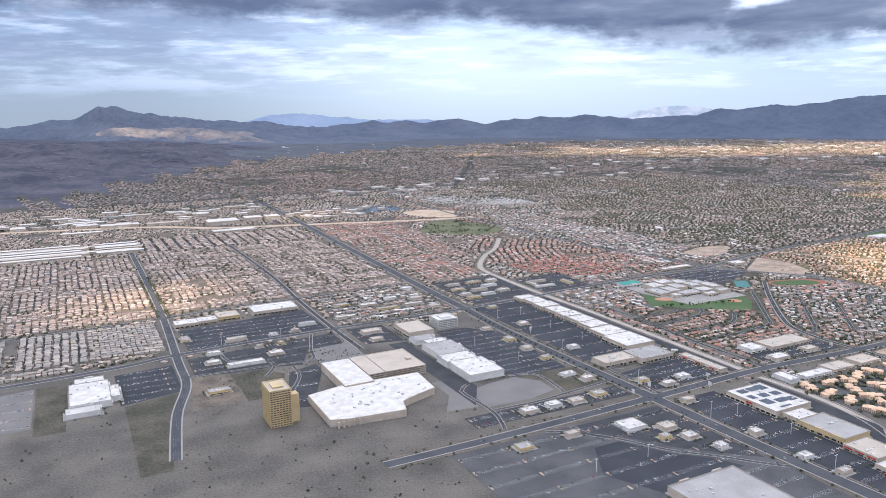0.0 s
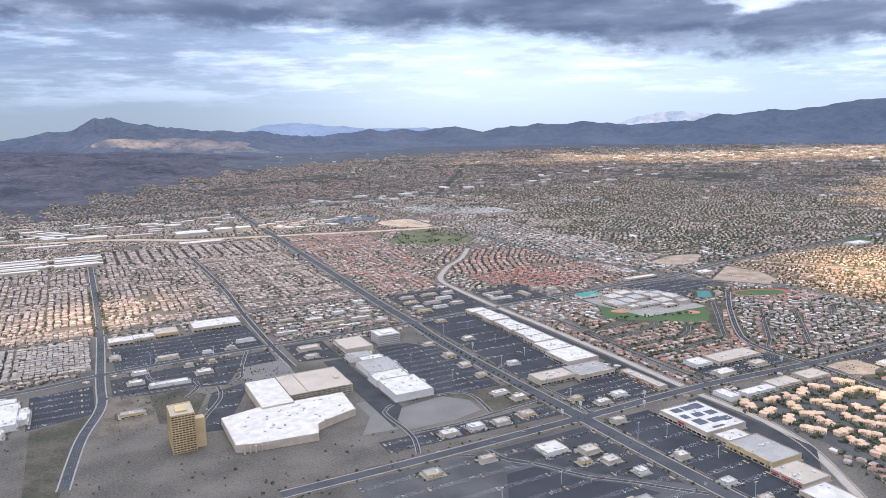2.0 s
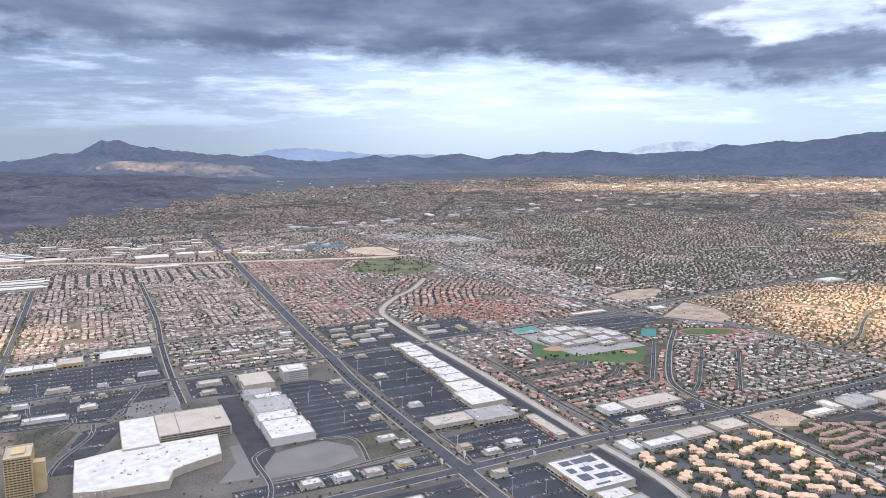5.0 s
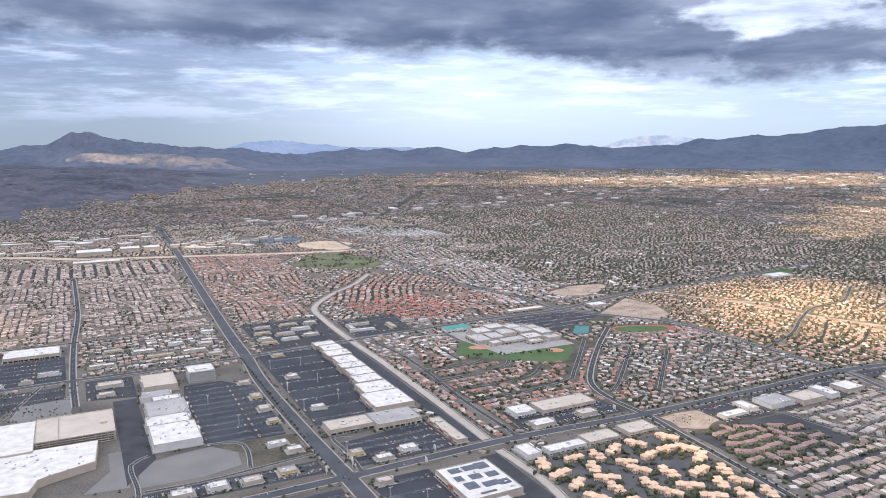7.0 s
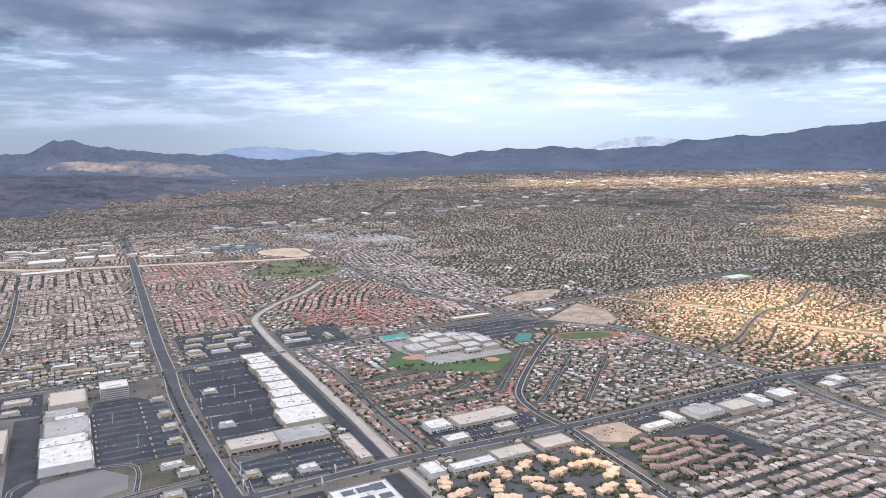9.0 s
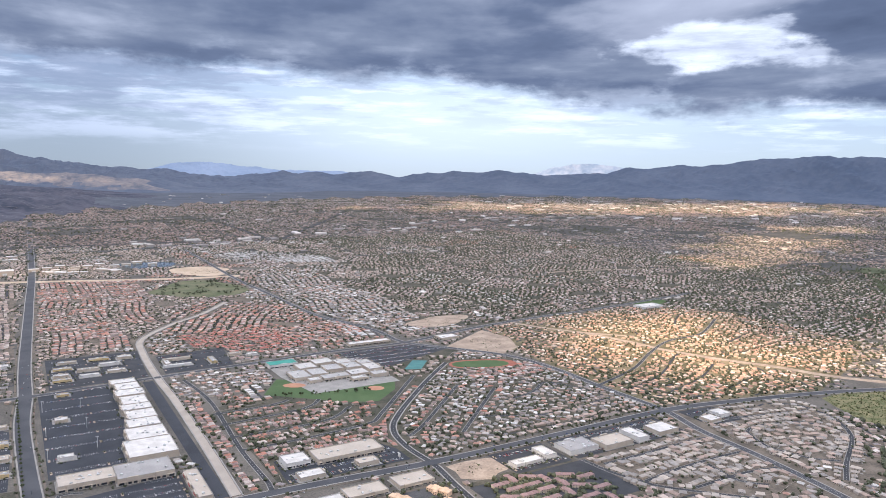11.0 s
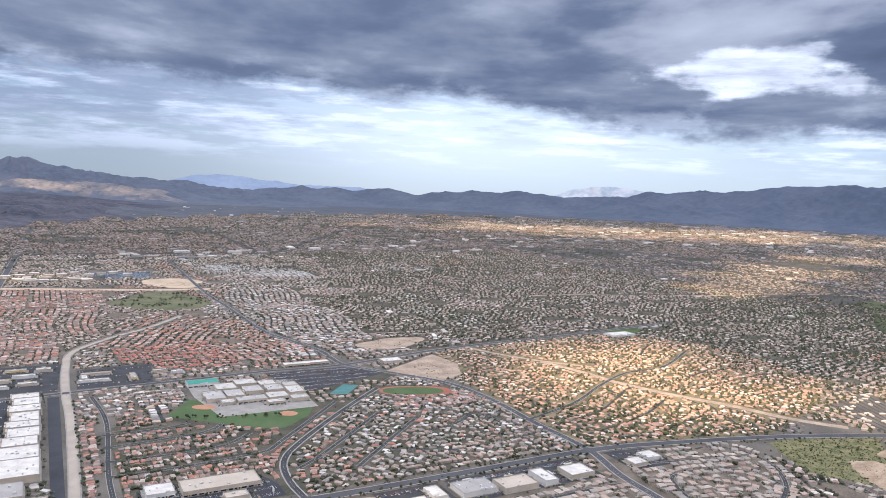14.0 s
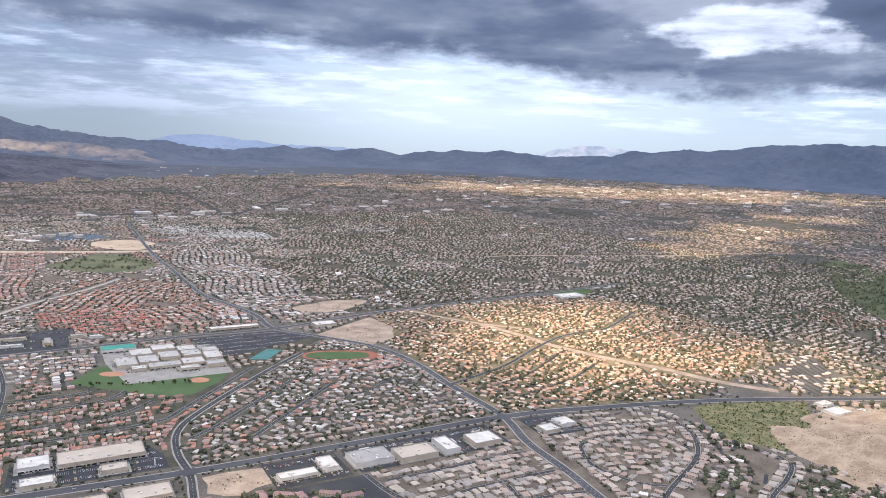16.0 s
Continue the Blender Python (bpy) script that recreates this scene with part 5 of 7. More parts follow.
def house_mesh(name, P, wall, roof, label, kind="stuff"):
    """One joined mesh of many hipped houses. P: rows of x, y, ground, width, depth, wall height, roof rise, turn."""
    if len(P) == 0:
        return None
    P = np.asarray(P)
    x, y, g, w, d, h, rise, t = P.T
    c, s = np.cos(t), np.sin(t)

    def corner(u, v, z):
        return np.stack([x + c * u - s * v, y + s * u + c * v, z], -1)
    o = 0.14
    ridge = np.maximum(w - d * 0.85, w * 0.12) / 2
    V = np.stack([corner(-w / 2, -d / 2, g), corner(w / 2, -d / 2, g), corner(w / 2, d / 2, g), corner(-w / 2, d / 2, g),
                  corner(-w / 2, -d / 2, g + h), corner(w / 2, -d / 2, g + h), corner(w / 2, d / 2, g + h), corner(-w / 2, d / 2, g + h),
                  corner(-w / 2 - o, -d / 2 - o, g + h - 0.03), corner(w / 2 + o, -d / 2 - o, g + h - 0.03), corner(w / 2 + o, d / 2 + o, g + h - 0.03), corner(-w / 2 - o, d / 2 + o, g + h - 0.03),
                  corner(-ridge, 0 * w, g + h + rise), corner(ridge, 0 * w, g + h + rise)], 1)
    n = len(P)
    base = (np.arange(n) * 14)[:, None]
    quads = np.concatenate([base + np.array(q) for q in ((0, 1, 5, 4), (1, 2, 6, 5), (2, 3, 7, 6), (3, 0, 4, 7), (8, 9, 13, 12), (10, 11, 12, 13))]).tolist()
    tris = np.concatenate([base + np.array(q) for q in ((9, 10, 13), (11, 8, 12))]).tolist()
    idx = [0] * (4 * n) + [1] * (2 * n) + [1] * (2 * n)
    ob = mesh_ob(name, V.reshape(-1, 3), quads + tris, [wall, roof], idx)
    return tagged(ob, label, "houses", kind=kind)


def wings(P):
    """A lower side wing for each house, set to a corner of its front."""
    P = np.asarray(P)
    Q = P.copy()
    n = len(P)
    side = rng.choice([-1.0, 1.0], n)
    du, dv = side * P[:, 3] * 0.22, rng.choice([-1.0, 1.0], n) * P[:, 4] * 0.42
    c, s = np.cos(P[:, 7]), np.sin(P[:, 7])
    Q[:, 0], Q[:, 1] = P[:, 0] + c * du - s * dv, P[:, 1] + s * du + c * dv
    Q[:, 3], Q[:, 4] = P[:, 3] * 0.5, P[:, 4] * 0.45
    Q[:, 5], Q[:, 6] = P[:, 5] * rng.uniform(0.72, 0.95, n), P[:, 6] * 0.7
    return Q


street_bx = Boxes()
fence_bx = Boxes()
tree_pts = []      # x, y, ground, radius
yard_bx = Boxes()


def rows_of_houses(cx, cy, w, d, turn, pitch=18.0, lot_w=3.75, size=(3.1, 4.6), tall=0.45, skip=0.05, trees=0.9, roads=True, setback=3.7, warp=0.0, loose=0.3, askew=2.0, crown=(0.55, 1.3), street_w=2.6):
    """House places in back-to-back rows along streets that run at turn degrees, in a w by d rectangle about (cx, cy)."""
    t = radians(turn)
    c, s = math.cos(t), math.sin(t)
    out = []

    def bend(px, py):
        k = warp
        return px + k * np.sin(py / 31.0 + px / 67.0), py + k * np.sin(px / 37.0 - py / 71.0 + 1.0)
    nrow = int(d / pitch)
    for k in range(nrow):
        v = -d / 2 + (k + 0.5) * pitch
        if roads:
            n = int(w / 6)
            for i in range(n):
                u = -w / 2 + (i + 0.5) * w / n
                px, py = cx + c * u - s * v, cy + s * u + c * v
                h = w / n / 2 + 0.1
                ends = [bend(px + e_ * c * h, py + e_ * s * h) for e_ in (-1, 1)]
                px, py = bend(px, py)
                if free(np.array([px]), np.array([py]), 1)[0]:
                    strip(street_bx, ends, street_w, 0.04 + 0.0001 * (len(street_bx.v) % 97))
        for i in range(int(w / 7)):
            fu, fv = -w / 2 + (i + 0.5) * 7, v + pitch / 2
            ends = [bend(cx + c * (fu + e_) - s * fv, cy + s * (fu + e_) + c * fv) for e_ in (-3.5, 3.5)]
            if ends[0][1] < 640 and free(np.array([ends[0][0], ends[1][0]]), np.array([ends[0][1], ends[1][1]]), 1).all():
                (ax, ay), (bx2, by2) = ends
                fence_bx.box((ax + bx2) / 2 - 3.5, (ay + by2) / 2 - 0.06, 0, (ax + bx2) / 2 + 3.5, (ay + by2) / 2 + 0.06, 0.5, math.atan2(by2 - ay, bx2 - ax))
        m = int(w / lot_w)
        u = -w / 2 + (np.arange(m) + 0.5) * lot_w
        for side in (-1, 1):
            uu = u + rng.uniform(-loose, loose, m)
            vv = v + side * (setback + size[1] / 2 - 1.6) + rng.uniform(-loose, loose, m) * 1.2
            keep = rng.random(m) > skip
            px, py = bend(cx + c * uu - s * vv, cy + s * uu + c * vv)
            keep &= free(px, py, 2)
            two = rng.random(m) < tall
            hw = rng.uniform(0.78, 1.06, m) * size[0]
            hd = rng.uniform(0.72, 1.08, m) * size[1]
            swap = rng.random(m) < 0.3
            rot = np.where(swap, t + math.pi / 2, t) + np.radians(rng.normal(0, askew, m))
            W_, D_ = np.where(swap, hd, hw), np.where(swap, hw, hd)
            P = np.stack([px, py, np.zeros(m), W_, D_, np.where(two, 1.3, 0.72), rng.uniform(0.45, 0.75, m), rot], -1)[keep]
            out.append(P)
            for (qx, qy) in zip(px[keep], py[keep]):
                for _ in range(rng.poisson(trees * 1.15)):
                    bx_, by_ = rng.uniform(-2.0, 2.0), side * rng.uniform(2.6, 4.0) if rng.random() < 0.6 else -side * rng.uniform(2.6, 3.3)
                    tree_pts.append((qx + c * bx_ - s * by_, qy + s * bx_ + c * by_, 0.0, rng.uniform(*crown)))
    return np.concatenate(out) if out else np.zeros((0, 8))


def rect(x0, y0, x1, y1, **kw):
    turn = kw.pop("turn", 0)
    w, d = (x1 - x0, y1 - y0) if turn % 180 == 0 else (y1 - y0, x1 - x0)
    return rows_of_houses((x0 + x1) / 2, (y0 + y1) / 2, w, d, turn, **kw)


def plant(x, y, spread, count, crown):
    for _ in range(rng.poisson(count)):
        a, r = rng.uniform(0, 6.283), spread * rng.uniform(0.55, 1.0)
        tree_pts.append((x + r * math.cos(a), y + r * math.sin(a), 0.0, rng.uniform(*crown)))


def put(out, x, y, t, size, tall, trees, crown):
    """One house on free ground, with its trees."""
    if not free(np.array([x]), np.array([y]), 1)[0]:
        return
    w, d = size[0] * rng.uniform(0.75, 1.15), size[1] * rng.uniform(0.75, 1.15)
    out.append((x, y, 0.0, w, d, 1.3 if rng.random() < tall else 0.72, rng.uniform(0.45, 0.75), t + (math.pi / 2 if rng.random() < 0.3 else 0) + math.radians(rng.normal(0, 5))))
    take_rect(x - 1.3, y - 1.3, x + 1.3, y + 1.3)
    plant(x, y, 2.9, trees, crown)


def houses_along(line, width=0.0, lot=3.5, size=(2.7, 3.5), setback=3.3, tall=0.2, skip=0.08, trees=1.3, crown=(0.5, 1.1)):
    """Houses on both sides of a winding street; lays the asphalt too where width is given."""
    pts = curve(line, lot)
    if width:
        strip(street_bx, pts, width, 0.045 + 0.0001 * (len(street_bx.v) % 97))
        take_line(pts, width)
    out = []
    for (ax, ay), (bx2, by2) in zip(pts, pts[1:]):
        n = math.hypot(bx2 - ax, by2 - ay)
        if n == 0:
            continue
        tx, ty = (bx2 - ax) / n, (by2 - ay) / n
        for side in (-1, 1):
            if rng.random() > skip:
                s = side * (setback + rng.uniform(-0.35, 0.5))
                put(out, bx2 - ty * s + rng.uniform(-0.4, 0.4) * tx, by2 + tx * s + rng.uniform(-0.4, 0.4) * ty, math.atan2(ty, tx), size, tall, trees, crown)
    return np.array(out) if out else np.zeros((0, 8))


def fill(poly, cell=4.3, turn=0.0, size=(2.7, 3.4), tall=0.15, skip=0.15, trees=1.4, crown=(0.5, 1.15)):
    """Houses in a loose grid over what is still free inside a polygon."""
    xs, ys = [p[0] for p in poly], [p[1] for p in poly]
    t = radians(turn)
    c, s = math.cos(t), math.sin(t)
    mx, my, half = (min(xs) + max(xs)) / 2, (min(ys) + max(ys)) / 2, max(max(xs) - min(xs), max(ys) - min(ys)) * 0.75
    out = []
    for i in range(int(2 * half / cell)):
        for j in range(int(2 * half / cell)):
            u, v = -half + (i + rng.uniform(0.2, 0.8)) * cell, -half + (j + rng.uniform(0.25, 0.75)) * cell
            x, y = mx + c * u - s * v, my + s * u + c * v
            if rng.random() > skip and inside(poly, x, y):
                put(out, x, y, t, size, tall, trees, crown)
    return np.array(out) if out else np.zeros((0, 8))



tan, grey, red, mixed, warm, white, crimson, far_mix = [], [], [], [], [], [], [], []
near = []          # houses that are things of their own
# subdivision nearest the path
for line in ([(702, 268), (716, 259), (716, 236), (695, 208), (650, 184), (630, 172)], [(650, 262), (685, 254), (714, 247)], [(644, 240), (658, 244.5), (690, 235), (695, 212)], [(644, 240), (635, 220), (641, 197), (652, 188)],
             [(660, 226), (675, 212), (672, 202)], [(655, 274), (690, 266)], [(531, 256), (533, 237), (539, 220), (545, 209), (581, 173), (600, 160)], [(537, 246), (566, 246), (606, 247), (617, 245)], [(540, 220), (568, 223), (606, 223), (616, 222)], [(556, 203), (593, 203), (613, 199)], [(585, 220), (582, 198), (591, 188)],
             [(731, 196), (729, 179), (706, 166), (690, 160), (660, 140)], [(630, 262), (627, 230), (622, 190), (614, 150)], [(545, 234), (600, 235)], [(560, 212), (610, 212)]):
    near.append(houses_along(line, 0.0, 3.6, (3.1, 3.9), 3.7, tall=0.5, skip=0.05, trees=0.95, crown=(0.4, 0.95)))
near.append(fill([(634, 268), (700, 262), (708, 238), (690, 205), (650, 180), (632, 190)], 5.4, -14, (3.0, 3.8), tall=0.5, skip=0.15, trees=0.9, crown=(0.4, 0.95)))
near.append(fill([(548, 258), (616, 258), (612, 190), (590, 182), (560, 200)], 5.4, 0, (3.0, 3.8), tall=0.5, skip=0.15, trees=0.9, crown=(0.4, 0.95)))
near = np.concatenate(near)
for x, y in zip(near[:, 0], near[:, 1]):
    take_rect(x - 1.5, y - 1.5, x + 1.5, y + 1.5)
tan.append(rect(460, 110, 556, 212, turn=0, pitch=16, trees=0.8))


def blocks(lst, x0, y0, x1, y1, bw, bd, seed, across=0.2, **kw):
    """Tracts of a subdivision: small blocks whose rows run away from the path, now and then across it."""
    nx, ny = max(1, round((x1 - x0) / bw)), max(1, round((y1 - y0) / bd))
    for i in range(nx):
        for j in range(ny):
            ax, ay = x0 + i * (x1 - x0) / nx, y0 + j * (y1 - y0) / ny
            bx2, by2 = ax + (x1 - x0) / nx, ay + (y1 - y0) / ny
            lst.append(rect(ax + 0.4, ay + 1.1, bx2 - 0.4, by2 - 1.1, turn=0 if hashed(i * 3.1 + seed, j * 1.7, seed) < across else 90, **kw))


TRACT = dict(pitch=11.3, lot_w=3.4, size=(3.1, 4.0), trees=0.4, loose=0.6, askew=4, warp=0.0, setback=2.55, street_w=1.3, skip=0.02, tall=0.55, crown=(0.4, 1.0))
blocks(tan, -190, 603, 57, 880, 34, 34, 3, 0.45, **TRACT)
for k in range(5):
    grey.append(rect(-190 + 49 * k, 512, -142 + 49 * k, 588, turn=0 if k % 3 else 90, pitch=10.6, lot_w=3.3, size=(2.9, 3.6), trees=0.2, tall=0.85, setback=2.5, loose=0.35, skip=0.01, street_w=1.3))
grey.append(rect(-190, 494, -6, 510, turn=0, pitch=12.5, lot_w=3.3, size=(2.9, 3.6), trees=0.3, tall=0.8, setback=3.0))
blocks(tan, 66, 614, 169, 900, 34, 36, 5, 0.5, **TRACT)
blocks(tan, 176, 614, 275, 900, 33, 34, 7, 0.5, **TRACT)
blocks(tan, -190, 885, 20, 1000, 40, 40, 8, 0.3, **TRACT)
tan.append(rect(60, 902, 280, 1000, turn=90, pitch=13))
blocks(red, 292, 700, 400, 860, 36, 40, 9, 0.6, **{**TRACT, "pitch": 13.2, "warp": 4.5, "trees": 1.1, "askew": 7})
blocks(red, 292, 612, 360, 700, 34, 44, 10, 0.5, **{**TRACT, "trees": 1.0, "warp": 3.0})
blocks(red, 296, 862, 415, 1000, 40, 46, 12, 0.5, **{**TRACT, "trees": 0.9})
crimson.append(rows_of_houses(444, 600, 82, 100, 8, pitch=13.2, lot_w=3.9, trees=1.3, loose=0.5, askew=6, setback=3.0, warp=2.0))
red.append(rows_of_houses(505, 600, 66, 120, 100, pitch=13.5, lot_w=3.8, trees=1.7, warp=4.0, loose=0.7, askew=10, setback=3.0))
red.append(rows_of_houses(455, 700, 150, 100, 60, pitch=13.5, lot_w=3.8, trees=1.9, warp=5.0, loose=0.8, askew=10, setback=3.0))
red.append(rect(365.5, 299, 377, 440, turn=90, pitch=11, lot_w=2.9, size=(2.5, 3.4), trees=0.5, roads=False, setback=2.0, tall=0.2, loose=0.4))
red.append(rect(380, 298, 455, 424, turn=0, pitch=10.6, lot_w=2.75, size=(2.35, 3.5), trees=0.9, roads=False, setback=2.7, tall=0.2, loose=0.4, askew=5))
# curving rows of white mobile homes beyond the park
for k in range(9):
    rad = 38 + 9.5 * k
    arc = [(600 + rad * math.cos(a_) * 0.9 + 0.15 * rad, 1085 + rad * math.sin(a_) * 1.15) for a_ in np.linspace(-0.35, 2.2, 12)]
    white.append(houses_along(arc, 1.4, 3.1, (2.0, 4.6), 3.0, tall=0.0, skip=0.05, trees=0.5, crown=(0.4, 0.9)))
# old neighbourhood south of the school
for line in ([(548, 436), (507, 398), (469, 357), (456, 328)], [(545, 400), (500, 360), (474, 331), (468, 314)], [(577, 401), (553, 371), (521, 343), (494, 319), (497, 306)], [(533, 429), (489, 389), (458, 355), (434, 347)]):
    red.append(houses_along(line, 0.0, 2.9, (2.5, 3.6), 3.4, trees=0.9, crown=(0.5, 1.1)))
for line in ([(524, 337), (558, 322), (590, 324), (619, 328)], [(553, 356), (580, 362), (601, 376)], [(601, 376), (613, 358), (618, 334)], [(520, 305), (560, 304), (615, 305)]):
    tan.append(houses_along(line, 1.0, 3.0, (2.5, 3.5), 3.1, trees=1.1, crown=(0.5, 1.2)))
red.append(rect(560, 398, 628, 425, turn=0, pitch=12, lot_w=3.2, trees=0.6))
mixed.append(rect(548, 560, 640, 960, turn=90, pitch=12.5, warp=8.0, loose=1.0, askew=10, setback=2.8, trees=1.5, skip=0.15))
mixed.append(fill([(461, 298), (627, 298), (629, 400), (618, 446), (596, 482), (566, 450), (527, 412), (480, 365), (463, 342)], 3.7, 40, (2.5, 3.3), skip=0.16, trees=1.2, crown=(0.5, 1.25)))
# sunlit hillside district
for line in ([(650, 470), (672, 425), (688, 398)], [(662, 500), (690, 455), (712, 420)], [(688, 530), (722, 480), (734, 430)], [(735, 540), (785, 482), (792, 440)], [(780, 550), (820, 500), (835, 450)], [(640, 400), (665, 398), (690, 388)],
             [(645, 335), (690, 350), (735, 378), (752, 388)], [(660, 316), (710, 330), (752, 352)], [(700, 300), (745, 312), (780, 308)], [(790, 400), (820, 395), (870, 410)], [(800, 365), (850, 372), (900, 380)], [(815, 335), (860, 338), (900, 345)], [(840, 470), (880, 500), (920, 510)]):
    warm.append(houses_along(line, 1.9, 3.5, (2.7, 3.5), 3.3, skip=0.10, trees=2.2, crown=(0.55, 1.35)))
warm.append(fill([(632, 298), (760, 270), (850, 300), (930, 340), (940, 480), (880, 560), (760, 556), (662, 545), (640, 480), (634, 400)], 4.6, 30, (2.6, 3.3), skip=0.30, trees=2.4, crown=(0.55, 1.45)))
for k in range(9):
    white.append(houses_along([(842 + 7 * k, 238 + 4 * k), (858 + 8 * k, 282 + 3 * k)], 1.4, 3.4, (1.7, 3.9), 2.6, tall=0.0, skip=0.12, trees=0.9, crown=(0.4, 0.9)))
red.append(rect(636, 294, 720, 345, turn=0, pitch=14, lot_w=3.2, trees=0.8))
mixed.append(rect(404, 466, 436, 508, turn=0, pitch=11, lot_w=3.4, size=(3.0, 3.6), trees=1.2, tall=0.6, setback=3.0))
mixed.append(rect(404, 430, 420, 466, turn=90, pitch=12, lot_w=3.4, trees=1.8, tall=0.3, setback=3.0))
mixed.append(rect(184, 516, 276, 604, turn=0, pitch=16, lot_w=4.4, size=(3.8, 4.6), trees=1.6))
for line in ([(541, 566), (549, 640)], [(550, 560), (562, 636)], [(559, 560), (570, 610)]):
    white.append(houses_along(line, 1.6, 5.2, (2.6, 4.6), 3.2, tall=1.0, skip=0.03, trees=0.6, crown=(0.4, 0.9)))
mixed.append(fill([(366, 452), (392, 454), (402, 488), (384, 520), (366, 505)], 4.4, 12, (3.0, 3.6), tall=0.6, skip=0.1, trees=0.8, crown=(0.4, 0.9)))
# the rest of the valley, block by block
for group in (tan, grey, red, mixed, warm, white, crimson):
    for P in group:
        for x, y in P[:, :2]:
            take_rect(x - 1.6, y - 1.6, x + 1.6, y + 1.6)
for bx0 in range(-190, 1290, 76):
    for by0 in range(110, 1390, 76):
        if bx0 < 282 and by0 < 480:
            continue
        lst = [mixed, far_mix, tan, red][int(hashed(bx0, by0, 1) * 4)] if bx0 > 300 else tan
        inner = bx0 < 640 and by0 < 640
        leafy = bx0 > 560 + 0.1 * by0
        lst = far_mix if leafy and hashed(bx0, by0, 5) < 0.75 else lst
        lst.append(rows_of_houses(bx0 + 38, by0 + 38, 76, 76, float(np.round(hashed(bx0, by0, 2) * 6) * 15), pitch=11.8, lot_w=3.9, size=(2.9, 3.7), trees=(2.6 if leafy else 1.7) * (0.45 + 1.2 * hashed(bx0, by0, 7)), skip=(0.22 if leafy else 0.06) + 0.22 * hashed(bx0, by0, 8), crown=(0.7, 1.6) if leafy else (0.55, 1.3), warp=4.0, loose=1.5, askew=22, setback=2.5, roads=not inner, street_w=1.8))


far_stores = Boxes()
for k in range(260):
    x, y = rng.uniform(560, 1280), rng.uniform(560, 1380)
    if free(np.array([x]), np.array([y]), 1)[0] and hashed(np.floor(x / 70), np.floor(y / 70), 9) > 0.6:
        w, d = rng.uniform(4, 14), rng.uniform(3, 8)
        far_stores.box(x - w / 2, y - d / 2, 0, x + w / 2, y + d / 2, rng.uniform(1.2, 2.4), math.radians(float(np.round(rng.uniform(0, 6)) * 15)))
        take_rect(x - w / 2, y - d / 2, x + w / 2, y + d / 2)
tagged(far_stores.ob("far_commercial_buildings", m_roof_store), "pale flat-roofed stores among the old suburb", "buildings", kind="stuff")


def dedupe(lists):
    """Keeps a house only where no earlier one stands."""
    seen, out = set(), []
    for P in lists:
        keep = []
        for row in P:
            key = (int(row[0] // 3.2), int(row[1] // 3.2))
            if key in seen:
                continue
            seen.add(key)
            keep.append(row)
        out.append(np.array(keep) if keep else np.zeros((0, 8)))
    return out


flat = dedupe(crimson + tan + grey + red + mixed + warm + white + far_mix)
cuts = np.cumsum([0, len(crimson), len(tan), len(grey), len(red), len(mixed), len(warm), len(white), len(far_mix)])
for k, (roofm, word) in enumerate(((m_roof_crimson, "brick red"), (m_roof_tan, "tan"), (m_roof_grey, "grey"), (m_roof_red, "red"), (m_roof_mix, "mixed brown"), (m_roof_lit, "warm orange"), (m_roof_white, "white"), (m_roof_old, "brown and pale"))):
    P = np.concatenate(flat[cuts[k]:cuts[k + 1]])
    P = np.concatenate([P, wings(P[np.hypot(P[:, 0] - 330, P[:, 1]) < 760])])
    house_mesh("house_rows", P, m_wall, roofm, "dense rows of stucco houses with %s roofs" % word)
tagged(fence_bx.ob("block_wall", m_channel), "low tan block walls between the yards", "wall", kind="stuff")
tagged(street_bx.ob("residential_street", m_street), "grey asphalt residential streets between the houses", "street", kind="stuff")

# far arterial streets on the mile grid, and the tan freeway band
FAR_ROADS = [([(322, 1870), (326, 1950), (330, 2030)], 3.6), ([(-200, 1395), (300, 1425), (500, 1428), (690, 1400), (1050, 1385), (1350, 1544), (2100, 2100)], 3.4), ([(584, 1138), (640, 1240), (760, 1420), (1000, 1800), (1300, 2300)], 3.0), ([(700, 1100), (1000, 1090), (1400, 1085), (2100, 1100)], 3.0),
             ([(-250, 1640), (240, 1650), (700, 1640), (1500, 1650)], 2.6), ([(730, 1400), (738, 1700), (745, 2000)], 2.8), ([(1130, 560), (1140, 1100), (1150, 1800), (1160, 2500)], 3.0), ([(1560, 500), (1570, 1100), (1580, 1900), (1590, 2500)], 3.0), ([(900, 2000), (1600, 1990), (2600, 2000)], 3.2), ([(1290, 700), (1700, 690), (2600, 700)], 2.8), ([(2000, 600), (2010, 1400), (2020, 2600)], 3.2)]
for k, (pts, half_) in enumerate(FAR_ROADS):
    ribbon = Boxes()
    line = curve(pts, 30.0)
    strip(ribbon, line, 2 * half_, 0.3 + 0.004 * k)
    ribbon.v = [(x, y, z + float(relief(np.array([x]), np.array([y]))[0])) for x, y, z in ribbon.v]
    tagged(ribbon.ob("road", m_street if k % 3 else m_asphalt), "long far arterial street of grey asphalt", "road", kind="structure")


# far valley: houses, then larger blocks, thinning to the mountains
def built_up(x, y):
    """Where the far valley is built over rather than bare badland."""
    r, a = np.hypot(x - CX, y - CY), np.degrees(np.arctan2(x - CX, y - CY))
    return r < town_edge(a, x, y) + 160 * (value_noise(x / 60, y / 60, 62) - 0.6)


